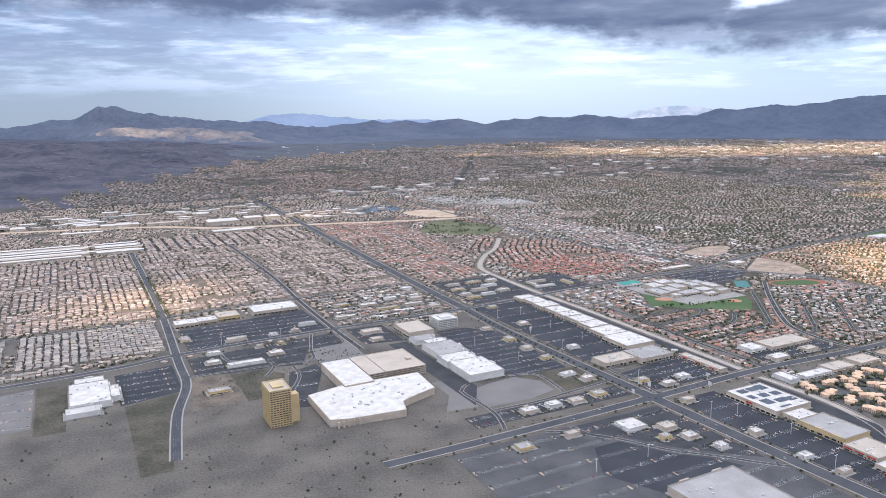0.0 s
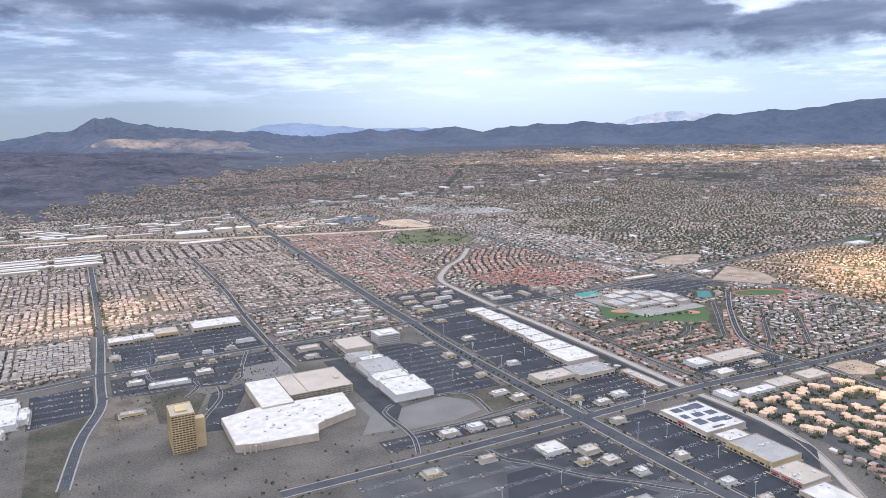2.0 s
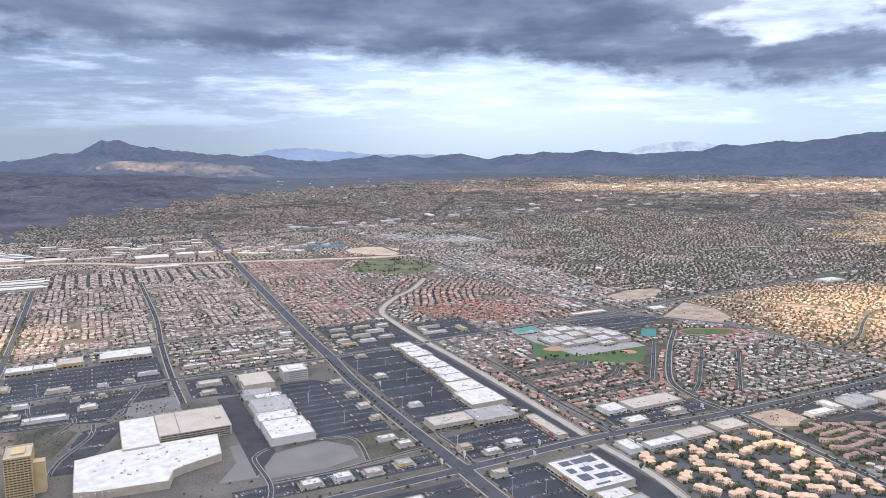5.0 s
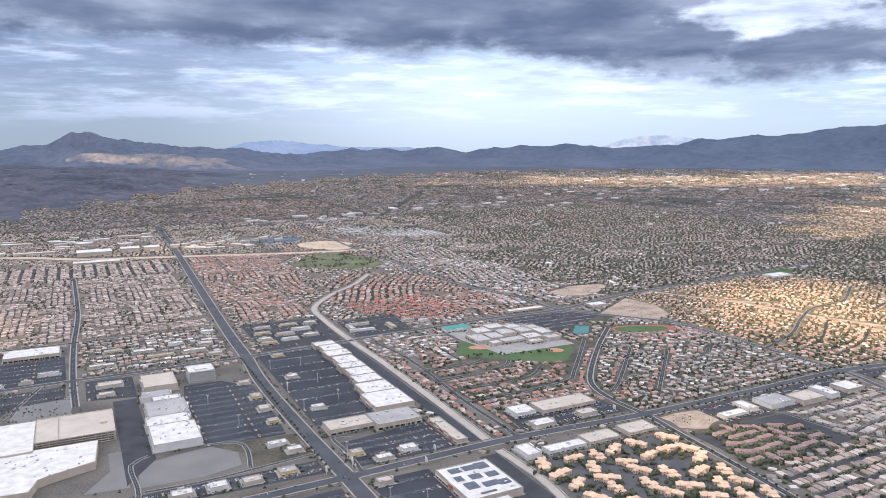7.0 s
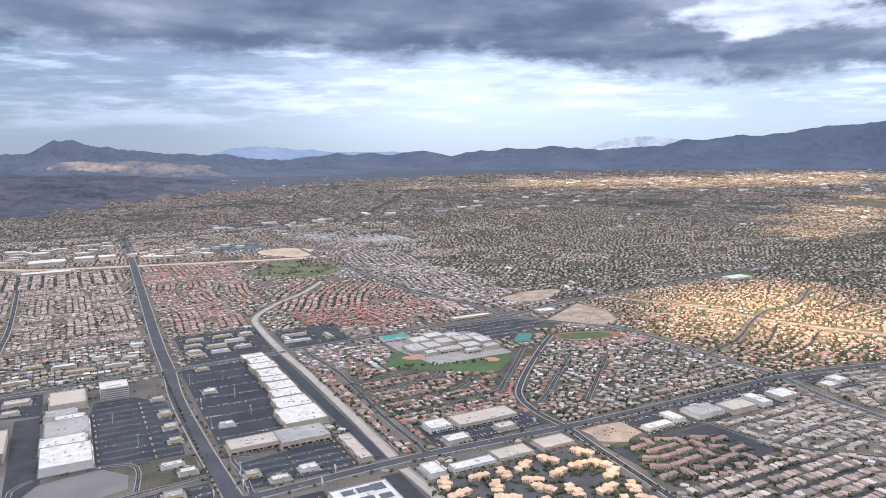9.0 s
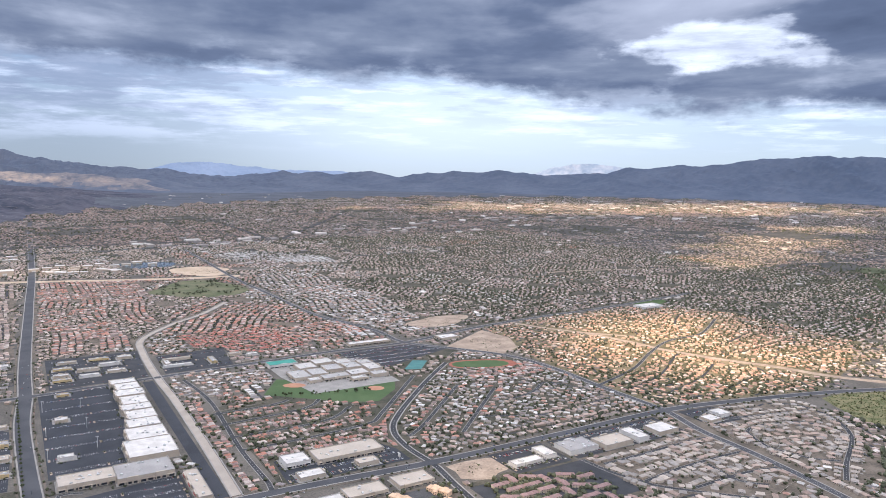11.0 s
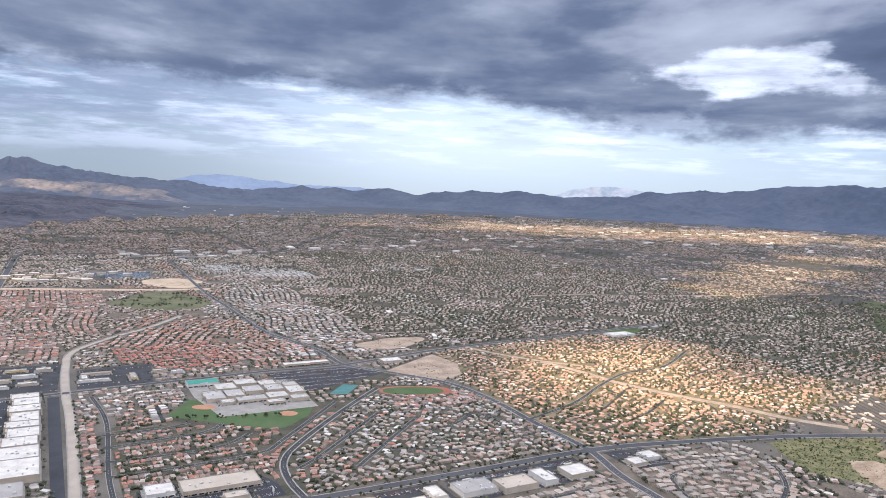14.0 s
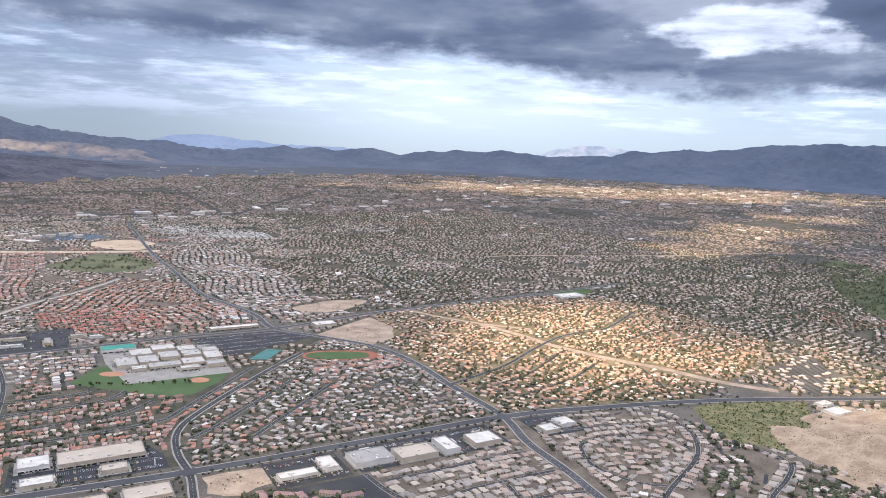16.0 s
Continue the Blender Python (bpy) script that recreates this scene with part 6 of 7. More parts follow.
nfar = 105000
ra = np.radians(rng.uniform(-14, 66, nfar))
rr = rng.uniform(1230 ** 1.15, 4050 ** 1.15, nfar) ** (1 / 1.15)
fx, fy = CX + rr * np.sin(ra), CY + rr * np.cos(ra)
bx_, by_ = np.floor((fx + 25 * np.sin(fy / 60)) / 95), np.floor((fy + 20 * np.sin(fx / 75)) / 80)
turn_ = np.floor(hashed(bx_, by_, 40) * 6) * math.pi / 12 + 0.1 * np.sin(fx / 33)
gap_ = 1 + np.clip(rr - 1400, 0, 2600) / 2600 * 1.0
uu, vv = fx * np.cos(turn_) + fy * np.sin(turn_), -fx * np.sin(turn_) + fy * np.cos(turn_)
iu, iv = np.round(uu / (4.1 * gap_)), np.round(vv / (5.6 * gap_))
vv = (iv + 0.16 * np.where(iv % 2 > 0, 1, -1)) * 5.6 * gap_ + rng.uniform(-0.5, 0.5, nfar)
uu = iu * 4.1 * gap_ + rng.uniform(-0.7, 0.7, nfar)
fx, fy = uu * np.cos(turn_) - vv * np.sin(turn_), uu * np.sin(turn_) + vv * np.cos(turn_)
_, first = np.unique(np.stack([np.round(fx / 3.0), np.round(fy / 3.0)], -1), axis=0, return_index=True)
fx, fy, turn_ = fx[first], fy[first], turn_[first]
rr = np.hypot(fx - CX, fy - CY)
okf = built_up(fx, fy) & ~((fx < GX0 + GW - 12) & (fy < GY0 + GH - 12) & (fx > GX0))
dens = 0.6 * value_noise(fx / 130, fy / 130, 31) + 0.4 * value_noise(fx / 45, fy / 45, 32)
okf &= dens > 0.30
for line_, half_ in FAR_ROADS:
    q = np.array(line_)
    for a_, b_ in zip(q[:-1], q[1:]):
        t_ = np.clip(((fx - a_[0]) * (b_ - a_)[0] + (fy - a_[1]) * (b_ - a_)[1]) / ((b_ - a_) ** 2).sum(), 0, 1)
        okf &= np.hypot(fx - a_[0] - t_ * (b_ - a_)[0], fy - a_[1] - t_ * (b_ - a_)[1]) > half_ + 3
fx, fy, rr, turn_ = fx[okf], fy[okf], rr[okf], turn_[okf]
n = len(fx)
size = 1 + np.clip(rr - 1300, 0, 2700) / 2700 * 0.9
P = np.stack([fx, fy, relief(fx, fy) - 0.2, 3.3 * size * rng.uniform(0.7, 1.25, n), 2.9 * size * rng.uniform(0.7, 1.2, n), 0.9 * size, 0.5 * size, turn_], -1)
half = 0.7 * value_noise(fx / 210, fy / 210, 50) + 0.3 * rng.random(n) > 0.5
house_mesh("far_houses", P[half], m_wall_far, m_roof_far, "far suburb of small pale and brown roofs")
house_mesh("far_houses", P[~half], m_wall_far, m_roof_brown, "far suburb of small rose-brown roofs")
nt = 52000
a = np.radians(rng.uniform(-13, 65, nt))
r = rng.uniform(1230 ** 1.2, 4100 ** 1.2, nt) ** (1 / 1.2)
x, y = CX + r * np.sin(a), CY + r * np.cos(a)
keep = built_up(x, y) & (value_noise(x / 85, y / 85, 66) + 0.5 * rng.random(nt) > 0.55)
for q in zip(x[keep], y[keep], relief(x[keep], y[keep]) - 0.3, rng.uniform(0.8, 2.0, keep.sum()) * (1 + (r[keep] - 1200) / 3400)):
    tree_pts.append(q)
sheds = Boxes()
for _ in range(260):
    a, r = math.radians(rng.uniform(9, 63)), math.sqrt(rng.uniform(1300 ** 2, 3600 ** 2))
    x, y = CX + r * math.sin(a), CY + r * math.cos(a)
    w, d = rng.uniform(5, 20), rng.uniform(4, 10)
    sheds.box(x - w / 2, y - d / 2, 0, x + w / 2, y + d / 2, rng.uniform(1.5, 3.5), rng.uniform(0, 1.5))
for cx_, cy_, sx_, sy_, count in ((2250, 2250, 330, 260, 150), (2900, 2000, 330, 170, 110), (1650, 1700, 260, 70, 45), (2250, 1500, 260, 100, 30), (1080, 1500, 160, 40, 22), (640, 1390, 110, 30, 18)):
    for _ in range(count):
        x, y = rng.normal(cx_, sx_), rng.normal(cy_, sy_)
        w, d = rng.uniform(8, 34), rng.uniform(5, 13)
        sheds.box(x - w / 2, y - d / 2, 0, x + w / 2, y + d / 2, rng.uniform(1.8, 4.5), 0.1 * rng.normal() + (0 if rng.random() < 0.8 else 1.57))
tagged(sheds.ob("far_commercial_buildings", m_roof_store), "far pale flat-roofed commercial buildings", "buildings", kind="stuff")

# industrial sheds along the railway
def shed(x0, y0, x1, y1, h, roof, label):
    take_rect(x0, y0, x1, y1)
    e = thing("warehouse", (x0 + x1) / 2, (y0 + y1) / 2, label, "warehouse", "warehouses along the railway")
    w, d = x1 - x0, y1 - y0
    part("wall", Boxes().box(-w / 2, -d / 2, 0, w / 2, d / 2, h), m_cream, e)
    part("roof", Boxes().prism([(-w / 2 - 0.3, -d / 2 - 0.3), (w / 2 + 0.3, -d / 2 - 0.3), (w / 2 + 0.3, d / 2 + 0.3), (-w / 2 - 0.3, d / 2 + 0.3)], h, h + 0.35), roof, e)
    part("dock_door", Boxes().box(-2.5, -d / 2 - 0.05, 0, 2.5, -d / 2, h * 0.6), m_metal, e)


SHEDS = [(177, 1072, 220, 1100), (232, 1085, 256, 1104), (262, 1082, 282, 1098), (172, 1002, 226, 1016), (100, 1120, 150, 1132), (40, 1128, 90, 1142), (-10, 1080, 40, 1090)]
for i in range(7):
    SHEDS.append((-110, 898 + i * 12.5, 10 + 8 * (i % 3), 905 + i * 12.5))
for i in range(6):
    SHEDS.append((26, 908 + i * 12.0, 76 - 5 * (i % 2), 914.5 + i * 12.0))
for i in range(9):
    SHEDS.append((-150 + i * 26, 1160 + 6 * (i % 3), -132 + i * 26, 1172 + 7 * (i % 2)))
for i in range(10):
    SHEDS.append((300 + 17 * i, 1110 + 14 * (i % 3), 312 + 17 * i, 1118 + 14 * (i % 3)))
s_rnd = random.Random(12)
for i in range(46):
    x, y = s_rnd.uniform(-160, 280), s_rnd.uniform(1140, 1285)
    w, d = s_rnd.uniform(12, 34), s_rnd.uniform(5, 12)
    SHEDS.append((x, y, x + w, y + d))
for i in range(16):
    x, y = s_rnd.uniform(300, 420), s_rnd.uniform(1045, 1100)
    SHEDS.append((x, y, x + s_rnd.uniform(6, 14), y + s_rnd.uniform(5, 9)))
for i, (x0, y0, x1, y1) in enumerate(SHEDS):
    shed(x0, y0, x1, y1, (6.0 if i < 3 else 2.8) + 0.4 * (i % 3), m_white_roof if i % 4 or i < 3 else m_tan_roof, "long white-roofed warehouse by the railway")

# ---- houses as things ----
proto = {}


def house(row, i):
    x, y, g, w, d, h, rise, t = row
    e = thing("house", x, y, "two storey stucco house with hipped tile roof" if h > 1.2 else "single storey stucco house with hipped tile roof", "house", "houses in the subdivision", turn=math.degrees(t))
    k = (round(w / 0.35), round(d / 0.35), h > 1.2, i % 2)
    if k not in proto:
        b = Boxes().box(-w / 2, -d / 2, 0, w / 2, d / 2, h)
        b.box(-w / 2 + 0.15, d / 2, 0, -w / 2 + w * 0.55, d / 2 + 0.7, min(h, 0.9))
        r = Boxes()
        o, lift, half_r = 0.16, rise, max(w - d * 0.85, w * 0.12) / 2

        def hip(x0, y0, x1, y1, z, lift, along):
            n = len(r.v)
            mx, my = (x0 + x1) / 2, (y0 + y1) / 2
            inset = min(x1 - x0, y1 - y0) / 2 * 0.9
            ends = ((x0 + inset, my), (x1 - inset, my)) if (x1 - x0) > (y1 - y0) else ((mx, y0 + inset), (mx, y1 - inset))
            r.v += [(x0, y0, z), (x1, y0, z), (x1, y1, z), (x0, y1, z), (*ends[0], z + lift), (*ends[1], z + lift)]
            if (x1 - x0) > (y1 - y0):
                r.f += [(n, n + 1, n + 5, n + 4), (n + 2, n + 3, n + 4, n + 5), (n + 1, n + 2, n + 5), (n + 3, n, n + 4), (n, n + 3, n + 2, n + 1)]
            else:
                r.f += [(n + 1, n + 2, n + 5, n + 4), (n + 3, n, n + 4, n + 5), (n, n + 1, n + 4), (n + 2, n + 3, n + 5), (n, n + 3, n + 2, n + 1)]
        hip(-w / 2 - o, -d / 2 - o, w / 2 + o, d / 2 + o, h, lift, 0)
        hip(-w / 2, d / 2 - 0.6, -w / 2 + w * 0.55 + 0.15, d / 2 + 0.85, min(h, 0.9) + 0.01, 0.4, 0)
        wins = Boxes()
        for u in (-0.3, 0.0, 0.3):
            for zz in ((0.35, 0.62), (0.98, 1.25)) if h > 1.2 else ((0.35, 0.62),):
                wins.box(u * w - 0.2, -d / 2 - 0.02, zz[0], u * w + 0.2, -d / 2, zz[1])
                wins.box(w / 2, u * d - 0.2, zz[0], w / 2 + 0.02, u * d + 0.2, zz[1])
        door = Boxes().box(-w / 2 + 0.3, d / 2 + 0.7, 0.0, -w / 2 + w * 0.48, d / 2 + 0.73, 0.66)
        drive = Boxes().box(-w / 2 + 0.2, d / 2 + 0.74, 0.0, -w / 2 + w * 0.52, d / 2 + 2.2, 0.045)
        proto[k] = [(nm, bx, mt) for nm, bx, mt in (("wall", b, m_wall_ob), ("roof", r, m_roof_ob), ("window", wins, m_glass), ("garage_door", door, m_whitewall), ("driveway", drive, m_concrete))]
        meshes = []
        for nm, bx, mt in proto[k]:
            me = bpy.data.meshes.new(nm)
            me.from_pydata(bx.v, [], bx.f)
            me.materials.append(mt)
            meshes.append((nm, me))
        proto[k] = meshes
    for nm, me in proto[k]:
        ob = new(nm, me)
        ob.parent = e
        if nm == "window":
            ob["kind"] = "stuff"


near = near[np.argsort(np.hypot(near[:, 0] - 640, near[:, 1] - 200))]
for i, row in enumerate(near[:300]):
    house(row, i)
if len(near) > 300:
    house_mesh("house_rows", near[300:], m_wall, m_roof_grey, "rows of stucco houses with grey tile roofs")

# apartment blocks: stepped apricot buildings with several hipped roofs
def block(x, y, turn, wall, roof, label, group, wings, name="apartment_block", category="apartments", h=1.7):
    e = thing(name, x, y, label, category, group, turn=turn)
    wn = Boxes()
    for (x0, y0, x1, y1, hh) in wings:
        part("wall", Boxes().box(x0, y0, 0, x1, y1, hh), wall, e)
        n = max(1, int((x1 - x0) / 1.0))
        for i in range(n):
            u = x0 + (i + 0.5) * (x1 - x0) / n
            for z in (0.3, 1.05):
                if z + 0.4 < hh:
                    wn.box(u - 0.2, y0 - 0.02, z, u + 0.2, y0, z + 0.36)
                    wn.box(u - 0.2, y1, z, u + 0.2, y1 + 0.02, z + 0.36)
    part("window", wn, m_glass, e)["kind"] = "stuff"
    for (x0, y0, x1, y1, hh) in wings:
        r = Boxes()
        o = 0.18
        x0, y0, x1, y1 = x0 - o, y0 - o, x1 + o, y1 + o
        my, mx, inset = (y0 + y1) / 2, (x0 + x1) / 2, min(x1 - x0, y1 - y0) * 0.42
        ends = ((x0 + inset, my), (x1 - inset, my)) if x1 - x0 >= y1 - y0 else ((mx, y0 + inset), (mx, y1 - inset))
        r.v += [(x0, y0, hh), (x1, y0, hh), (x1, y1, hh), (x0, y1, hh), (*ends[0], hh + 0.75), (*ends[1], hh + 0.75)]
        r.f += [(0, 1, 5, 4), (2, 3, 4, 5), (1, 2, 5), (3, 0, 4)] if x1 - x0 >= y1 - y0 else [(1, 2, 5, 4), (3, 0, 4, 5), (0, 1, 4), (2, 3, 5)]
        r.f.append((0, 3, 2, 1))
        part("roof", r, roof, e)
    return e


APT = [(369, 261), (386, 260), (398, 257), (370, 249), (410, 259), (425, 260), (421, 246), (406, 245), (388, 247), (406, 236), (445, 259), (444, 244), (434, 248), (442, 233), (371, 237), (387, 236), (371, 223), (384, 226), (381, 214), (376, 203), (390, 206), (403, 212), (400, 222), (403, 199), (430, 222), (441, 217), (439, 206), (429, 208), (416, 227), (415, 213), (417, 201), (430, 195), (390, 195), (441, 192), (376, 192), (405, 187)]
apt_rnd = random.Random(2)
for i, (x, y) in enumerate(APT):
    k = apt_rnd.uniform(0.92, 1.15)
    parts_ = [(-5.2, -1.7, -2.4, 1.5, 1.9), (-2.5, -2.2, 0.2, 1.1, 2.3), (0.1, -1.5, 2.8, 1.8, 1.9), (2.7, -2.1, 5.4, 1.2, 2.2), (-4.0, 1.2, -1.8, 2.7, 1.6), (0.8, 1.4, 3.0, 2.8, 1.6), (-1.6, -3.1, 0.4, -1.9, 1.6)]
    block(x, y, apt_rnd.choice((0, 90, 35, -35, -60, 15, 70)), m_wall_apt, m_roof_apt, "apricot stucco apartment block with hipped roofs", "apartment blocks", [tuple(v * k for v in w_[:4]) + (w_[4],) for w_ in parts_])
CONDO = [(474, 250), (482, 253), (491, 251), (478, 243), (488, 243), (497, 245), (470, 237), (480, 235), (491, 236), (502, 238), (467, 228), (477, 226), (487, 227), (498, 229), (508, 231), (516, 225), (464, 219), (474, 217), (484, 217), (495, 219), (505, 220), (512, 214), (509, 244), (517, 238)]
for i, (x, y) in enumerate(CONDO):
    block(x, y, (0, 90, -30, 0)[i % 4], m_cream, m_roof_pink, "two storey condominium row with rose tile roof", "condominium rows", [(-4.6, -1.5, -1.6, 1.5, 1.5), (-1.7, -1.8, 1.5, 1.2, 1.6), (1.4, -1.5, 4.6, 1.5, 1.5)], "condominium_row")

# ---- trees ----
ico_v = []
g_ = (1 + 5 ** 0.5) / 2
for a in (-1, 1):
    for b_ in (-g_, g_):
        ico_v += [(0, a, b_), (a, b_, 0), (b_, 0, a)]
ico_v = np.array(ico_v) / math.hypot(1, g_)
ico_f = []
for i in range(12):
    for j in range(i + 1, 12):
        for k in range(j + 1, 12):
            p, q, r = ico_v[i], ico_v[j], ico_v[k]
            if max(np.linalg.norm(p - q), np.linalg.norm(q - r), np.linalg.norm(p - r)) < 1.2:
                ico_f.append((i, j, k) if np.dot(np.cross(q - p, r - p), p) > 0 else (i, k, j))
ico_f = np.array(ico_f)


oct_v = np.array([(1, 0, 0), (0, 1, 0), (-1, 0, 0), (0, -1, 0), (0, 0, 1), (0, 0, -0.7)], float)
oct_f = np.array([(0, 1, 4), (1, 2, 4), (2, 3, 4), (3, 0, 4), (1, 0, 5), (2, 1, 5), (3, 2, 5), (0, 3, 5)])


def clumps(name, pts, mat, label, kind="stuff", shape=None):
    """Many leafy clumps in one mesh, each of them jittered."""
    sv, sf = shape or (ico_v, ico_f)
    pts = np.asarray(pts)
    n, k = len(pts), len(sv)
    jit = rng.uniform(0.62, 1.25, (n, k, 1))
    sc = np.stack([rng.uniform(0.8, 1.25, n), rng.uniform(0.8, 1.25, n), rng.uniform(0.7, 1.1, n)], -1)[:, None, :]
    V = sv[None] * jit * sc * pts[:, 3][:, None, None]
    V = V + np.stack([pts[:, 0], pts[:, 1], pts[:, 2] + pts[:, 3] * 0.75], -1)[:, None, :]
    F = (sf[None] + (np.arange(n) * k)[:, None, None]).reshape(-1, 3).tolist()
    ob = mesh_ob(name, V.reshape(-1, 3), F, mat)
    return tagged(ob, label, "trees", kind=kind)


def tree_proto():
    e = thing("tree", 0, 0, "small dark green street tree", "tree", "street trees")
    tr = Boxes()
    k = 6
    for z, r in ((0, 0.1), (0.5, 0.075), (1.0, 0.045)):
        tr.v += [(r * math.cos(6.283 * i / k), r * math.sin(6.283 * i / k), z) for i in range(k)]
    for j in range(2):
        tr.f += [(j * k + i, j * k + (i + 1) % k, (j + 1) * k + (i + 1) % k, (j + 1) * k + i) for i in range(k)]
    for a in range(4):
        dx, dy = math.cos(a * 1.6), math.sin(a * 1.6)
        n = len(tr.v)
        tr.v += [(0.04, 0, 0.6), (-0.03, 0.03, 0.6), (-0.02, -0.04, 0.62), (dx * 0.45, dy * 0.45, 1.15)]
        tr.f += [(n, n + 1, n + 3), (n + 1, n + 2, n + 3), (n + 2, n, n + 3)]
    part("trunk", tr, m_bark, e)
    r = np.random.default_rng(3)
    V, F = [], []
    for c in range(17):
        d = r.normal(0, 1, 3)
        d = d / np.linalg.norm(d) * r.uniform(0.25, 0.62)
        v = ico_v * r.uniform(0.6, 1.25, (12, 1)) * r.uniform(0.16, 0.3) + d * np.array([1, 1, 0.75]) + np.array([0, 0, 1.25])
        F += (ico_f + len(V) * 12).tolist()
        V.append(v)
    cr = mesh_ob("crown", np.concatenate(V), F, m_leaf_ob, parent=e)
    return e


street_tree = tree_proto()
street_tree.matrix_world = pose(276, 330, 0)
t_rnd = random.Random(9)
spots = []
for i in range(34):
    spots.append((276.2, 302 + i * 6.1))
for i in range(24):
    spots.append((366.5 + t_rnd.uniform(-0.4, 0.4), 305 + i * 8))
for i in range(30):
    spots.append((468 + i * 5.4, 285.5))
    spots.append((470 + i * 5.4, 296.5))
for i in range(26):
    spots.append((453.5 - 0.2 * i, 284 - i * 5.5))
for i in range(30):
    spots.append((425 + t_rnd.uniform(-3, 3) + 2.0 * i, 434 - 0.6 * i + t_rnd.uniform(-2, 2)))
for x, y in APT:
    for _ in range(3):
        spots.append((x + t_rnd.uniform(-6, 6), y + t_rnd.choice((-4.2, 4.2, 5))))
    for _ in range(15):
        tree_pts.append((x + t_rnd.uniform(-8, 8), y + t_rnd.choice((-1, 1)) * t_rnd.uniform(2.8, 7), 0.0, t_rnd.uniform(0.6, 1.35)))
for x, y in CONDO:
    spots.append((x + t_rnd.uniform(-5, 5), y + 4.0))
    for _ in range(13):
        tree_pts.append((x + t_rnd.uniform(-7, 7), y + t_rnd.choice((-1, 1)) * t_rnd.uniform(2.4, 4.6), 0.0, t_rnd.uniform(0.7, 1.45)))
for x, y in spots[:290]:
    sc = t_rnd.uniform(0.8, 1.5)
    c = copy_thing(street_tree, pose(x, y, 0, 0, 0, t_rnd.uniform(0, 360)))
    c.scale = (sc, sc, sc * t_rnd.uniform(0.85, 1.1))

for x, y in rng.uniform((-190, 100), (1290, 1390), (14000, 2)):
    if free(np.array([x]), np.array([y]), 1)[0]:
        tree_pts.append((x, y, 0.0, rng.uniform(0.3, 0.8)))
# planting and pale walks round the stores
walks = Boxes()
for k, (x0, y0, x1, y1) in enumerate(AROUND):
    small = (x1 - x0) * (y1 - y0) < 220
    mg = 1.3 if small else 0.8
    walks.poly([(x0 - mg, y0 - mg), (x1 + mg, y0 - mg), (x1 + mg, y1 + mg), (x0 - mg, y1 + mg)], 0.135 + 0.0004 * k)
    count = int((x1 - x0 + y1 - y0) * (0.95 if small else 0.3))
    for _ in range(count):
        if t_rnd.random() < 0.5:
            x, y = t_rnd.uniform(x0 - 2, x1 + 2), t_rnd.choice((y0 - 2.2, y1 + 2.2))
        else:
            x, y = t_rnd.choice((x0 - 2.2, x1 + 2.2)), t_rnd.uniform(y0 - 2, y1 + 2)
        tree_pts.append((x + t_rnd.uniform(-0.5, 0.5), y + t_rnd.uniform(-0.5, 0.5), 0.05, t_rnd.uniform(0.3, 0.75)))
tagged(walks.ob("store_walk", m_concrete), "pale concrete walks round the stores", "pavement", kind="stuff")
# planted islands in the lots
islands = Boxes()
for x0, y0, x1, y1, rows, turn, share, pts in LOTS:
    for k in range(rows):
        y = y0 + (k + 0.5) * (y1 - y0) / rows
        x = x0 + 1.6
        while x < x1:
            if inside(pts, x - 1, y - 1.4) and inside(pts, x + 1, y + 1.4):
                islands.box(x - 0.55, y - 1.7, 0.05, x + 0.55, y + 1.7, 0.17)
                if t_rnd.random() < 0.7:
                    tree_pts.append((x, y + t_rnd.uniform(-0.8, 0.8), 0.1, t_rnd.uniform(0.28, 0.6)))
            x += 26
tagged(islands.ob("lot_island", m_dirt), "tan kerbed planting islands in the parking lots", "traffic island", kind="stuff")
# planted strips beside the avenues
verge = Boxes()
for own in ROADS[:2]:
    for side in (1, -1):
        for run in clear_runs(offset(own[1], side * (own[2] / 2 + 1.2 + 0.9)), own, 2.6):
            run = [p for p in run if p[1] < 700]
            if len(run) > 1:
                strip(verge, run, 1.1, 0.15)
                for p in run[::2]:
                    if t_rnd.random() < 0.4:
                        tree_pts.append((p[0] + t_rnd.uniform(-0.6, 0.6), p[1] + t_rnd.uniform(-0.6, 0.6), 0.1, t_rnd.uniform(0.35, 0.9)))
tagged(verge.ob("verge", m_yard_tan), "tan gravel planting strips beside the avenues", "verge", kind="structure")
for _ in range(900):
    x, y = t_rnd.uniform(62, 172), t_rnd.uniform(395, 500)
    if t_rnd.random() < 0.5:
        x, y = t_rnd.uniform(178, 276), t_rnd.uniform(512, 606)
    tree_pts.append((x, y, 0.0, t_rnd.uniform(0.25, 0.7)))
for cx, cy, rx, ry, turn, count in ((1300, 478, 195, 56, 38, 1500), (474, 878, 58, 48, 25, 260)):
    ct, st = math.cos(radians(turn)), math.sin(radians(turn))
    for _ in range(count):
        u, v = t_rnd.uniform(-rx, rx), t_rnd.uniform(-ry, ry)
        if math.sin(u * 0.09) * math.sin(v * 0.13 + 1) > -0.1:
            tree_pts.append((cx + ct * u - st * v, cy + st * u + ct * v, 0.0, t_rnd.uniform(0.7, 2.0)))
for x, y in rng.uniform((930, 370), (1400, 700), (3600, 2)):
    if (x - 1180) * 0.55 - (y - 530) * 0.85 > -150:
        tree_pts.append((x, y, 0.0, rng.uniform(0.7, 1.7)))
for _ in range(170):
    tree_pts.append((t_rnd.choice((57.2, 65.2)) + t_rnd.uniform(-1.2, 1.2), t_rnd.uniform(600, 760), 0.1, t_rnd.uniform(0.5, 1.3)))
T_ = np.array(tree_pts)
reach = np.hypot(T_[:, 0] - 420, T_[:, 1] + 40)
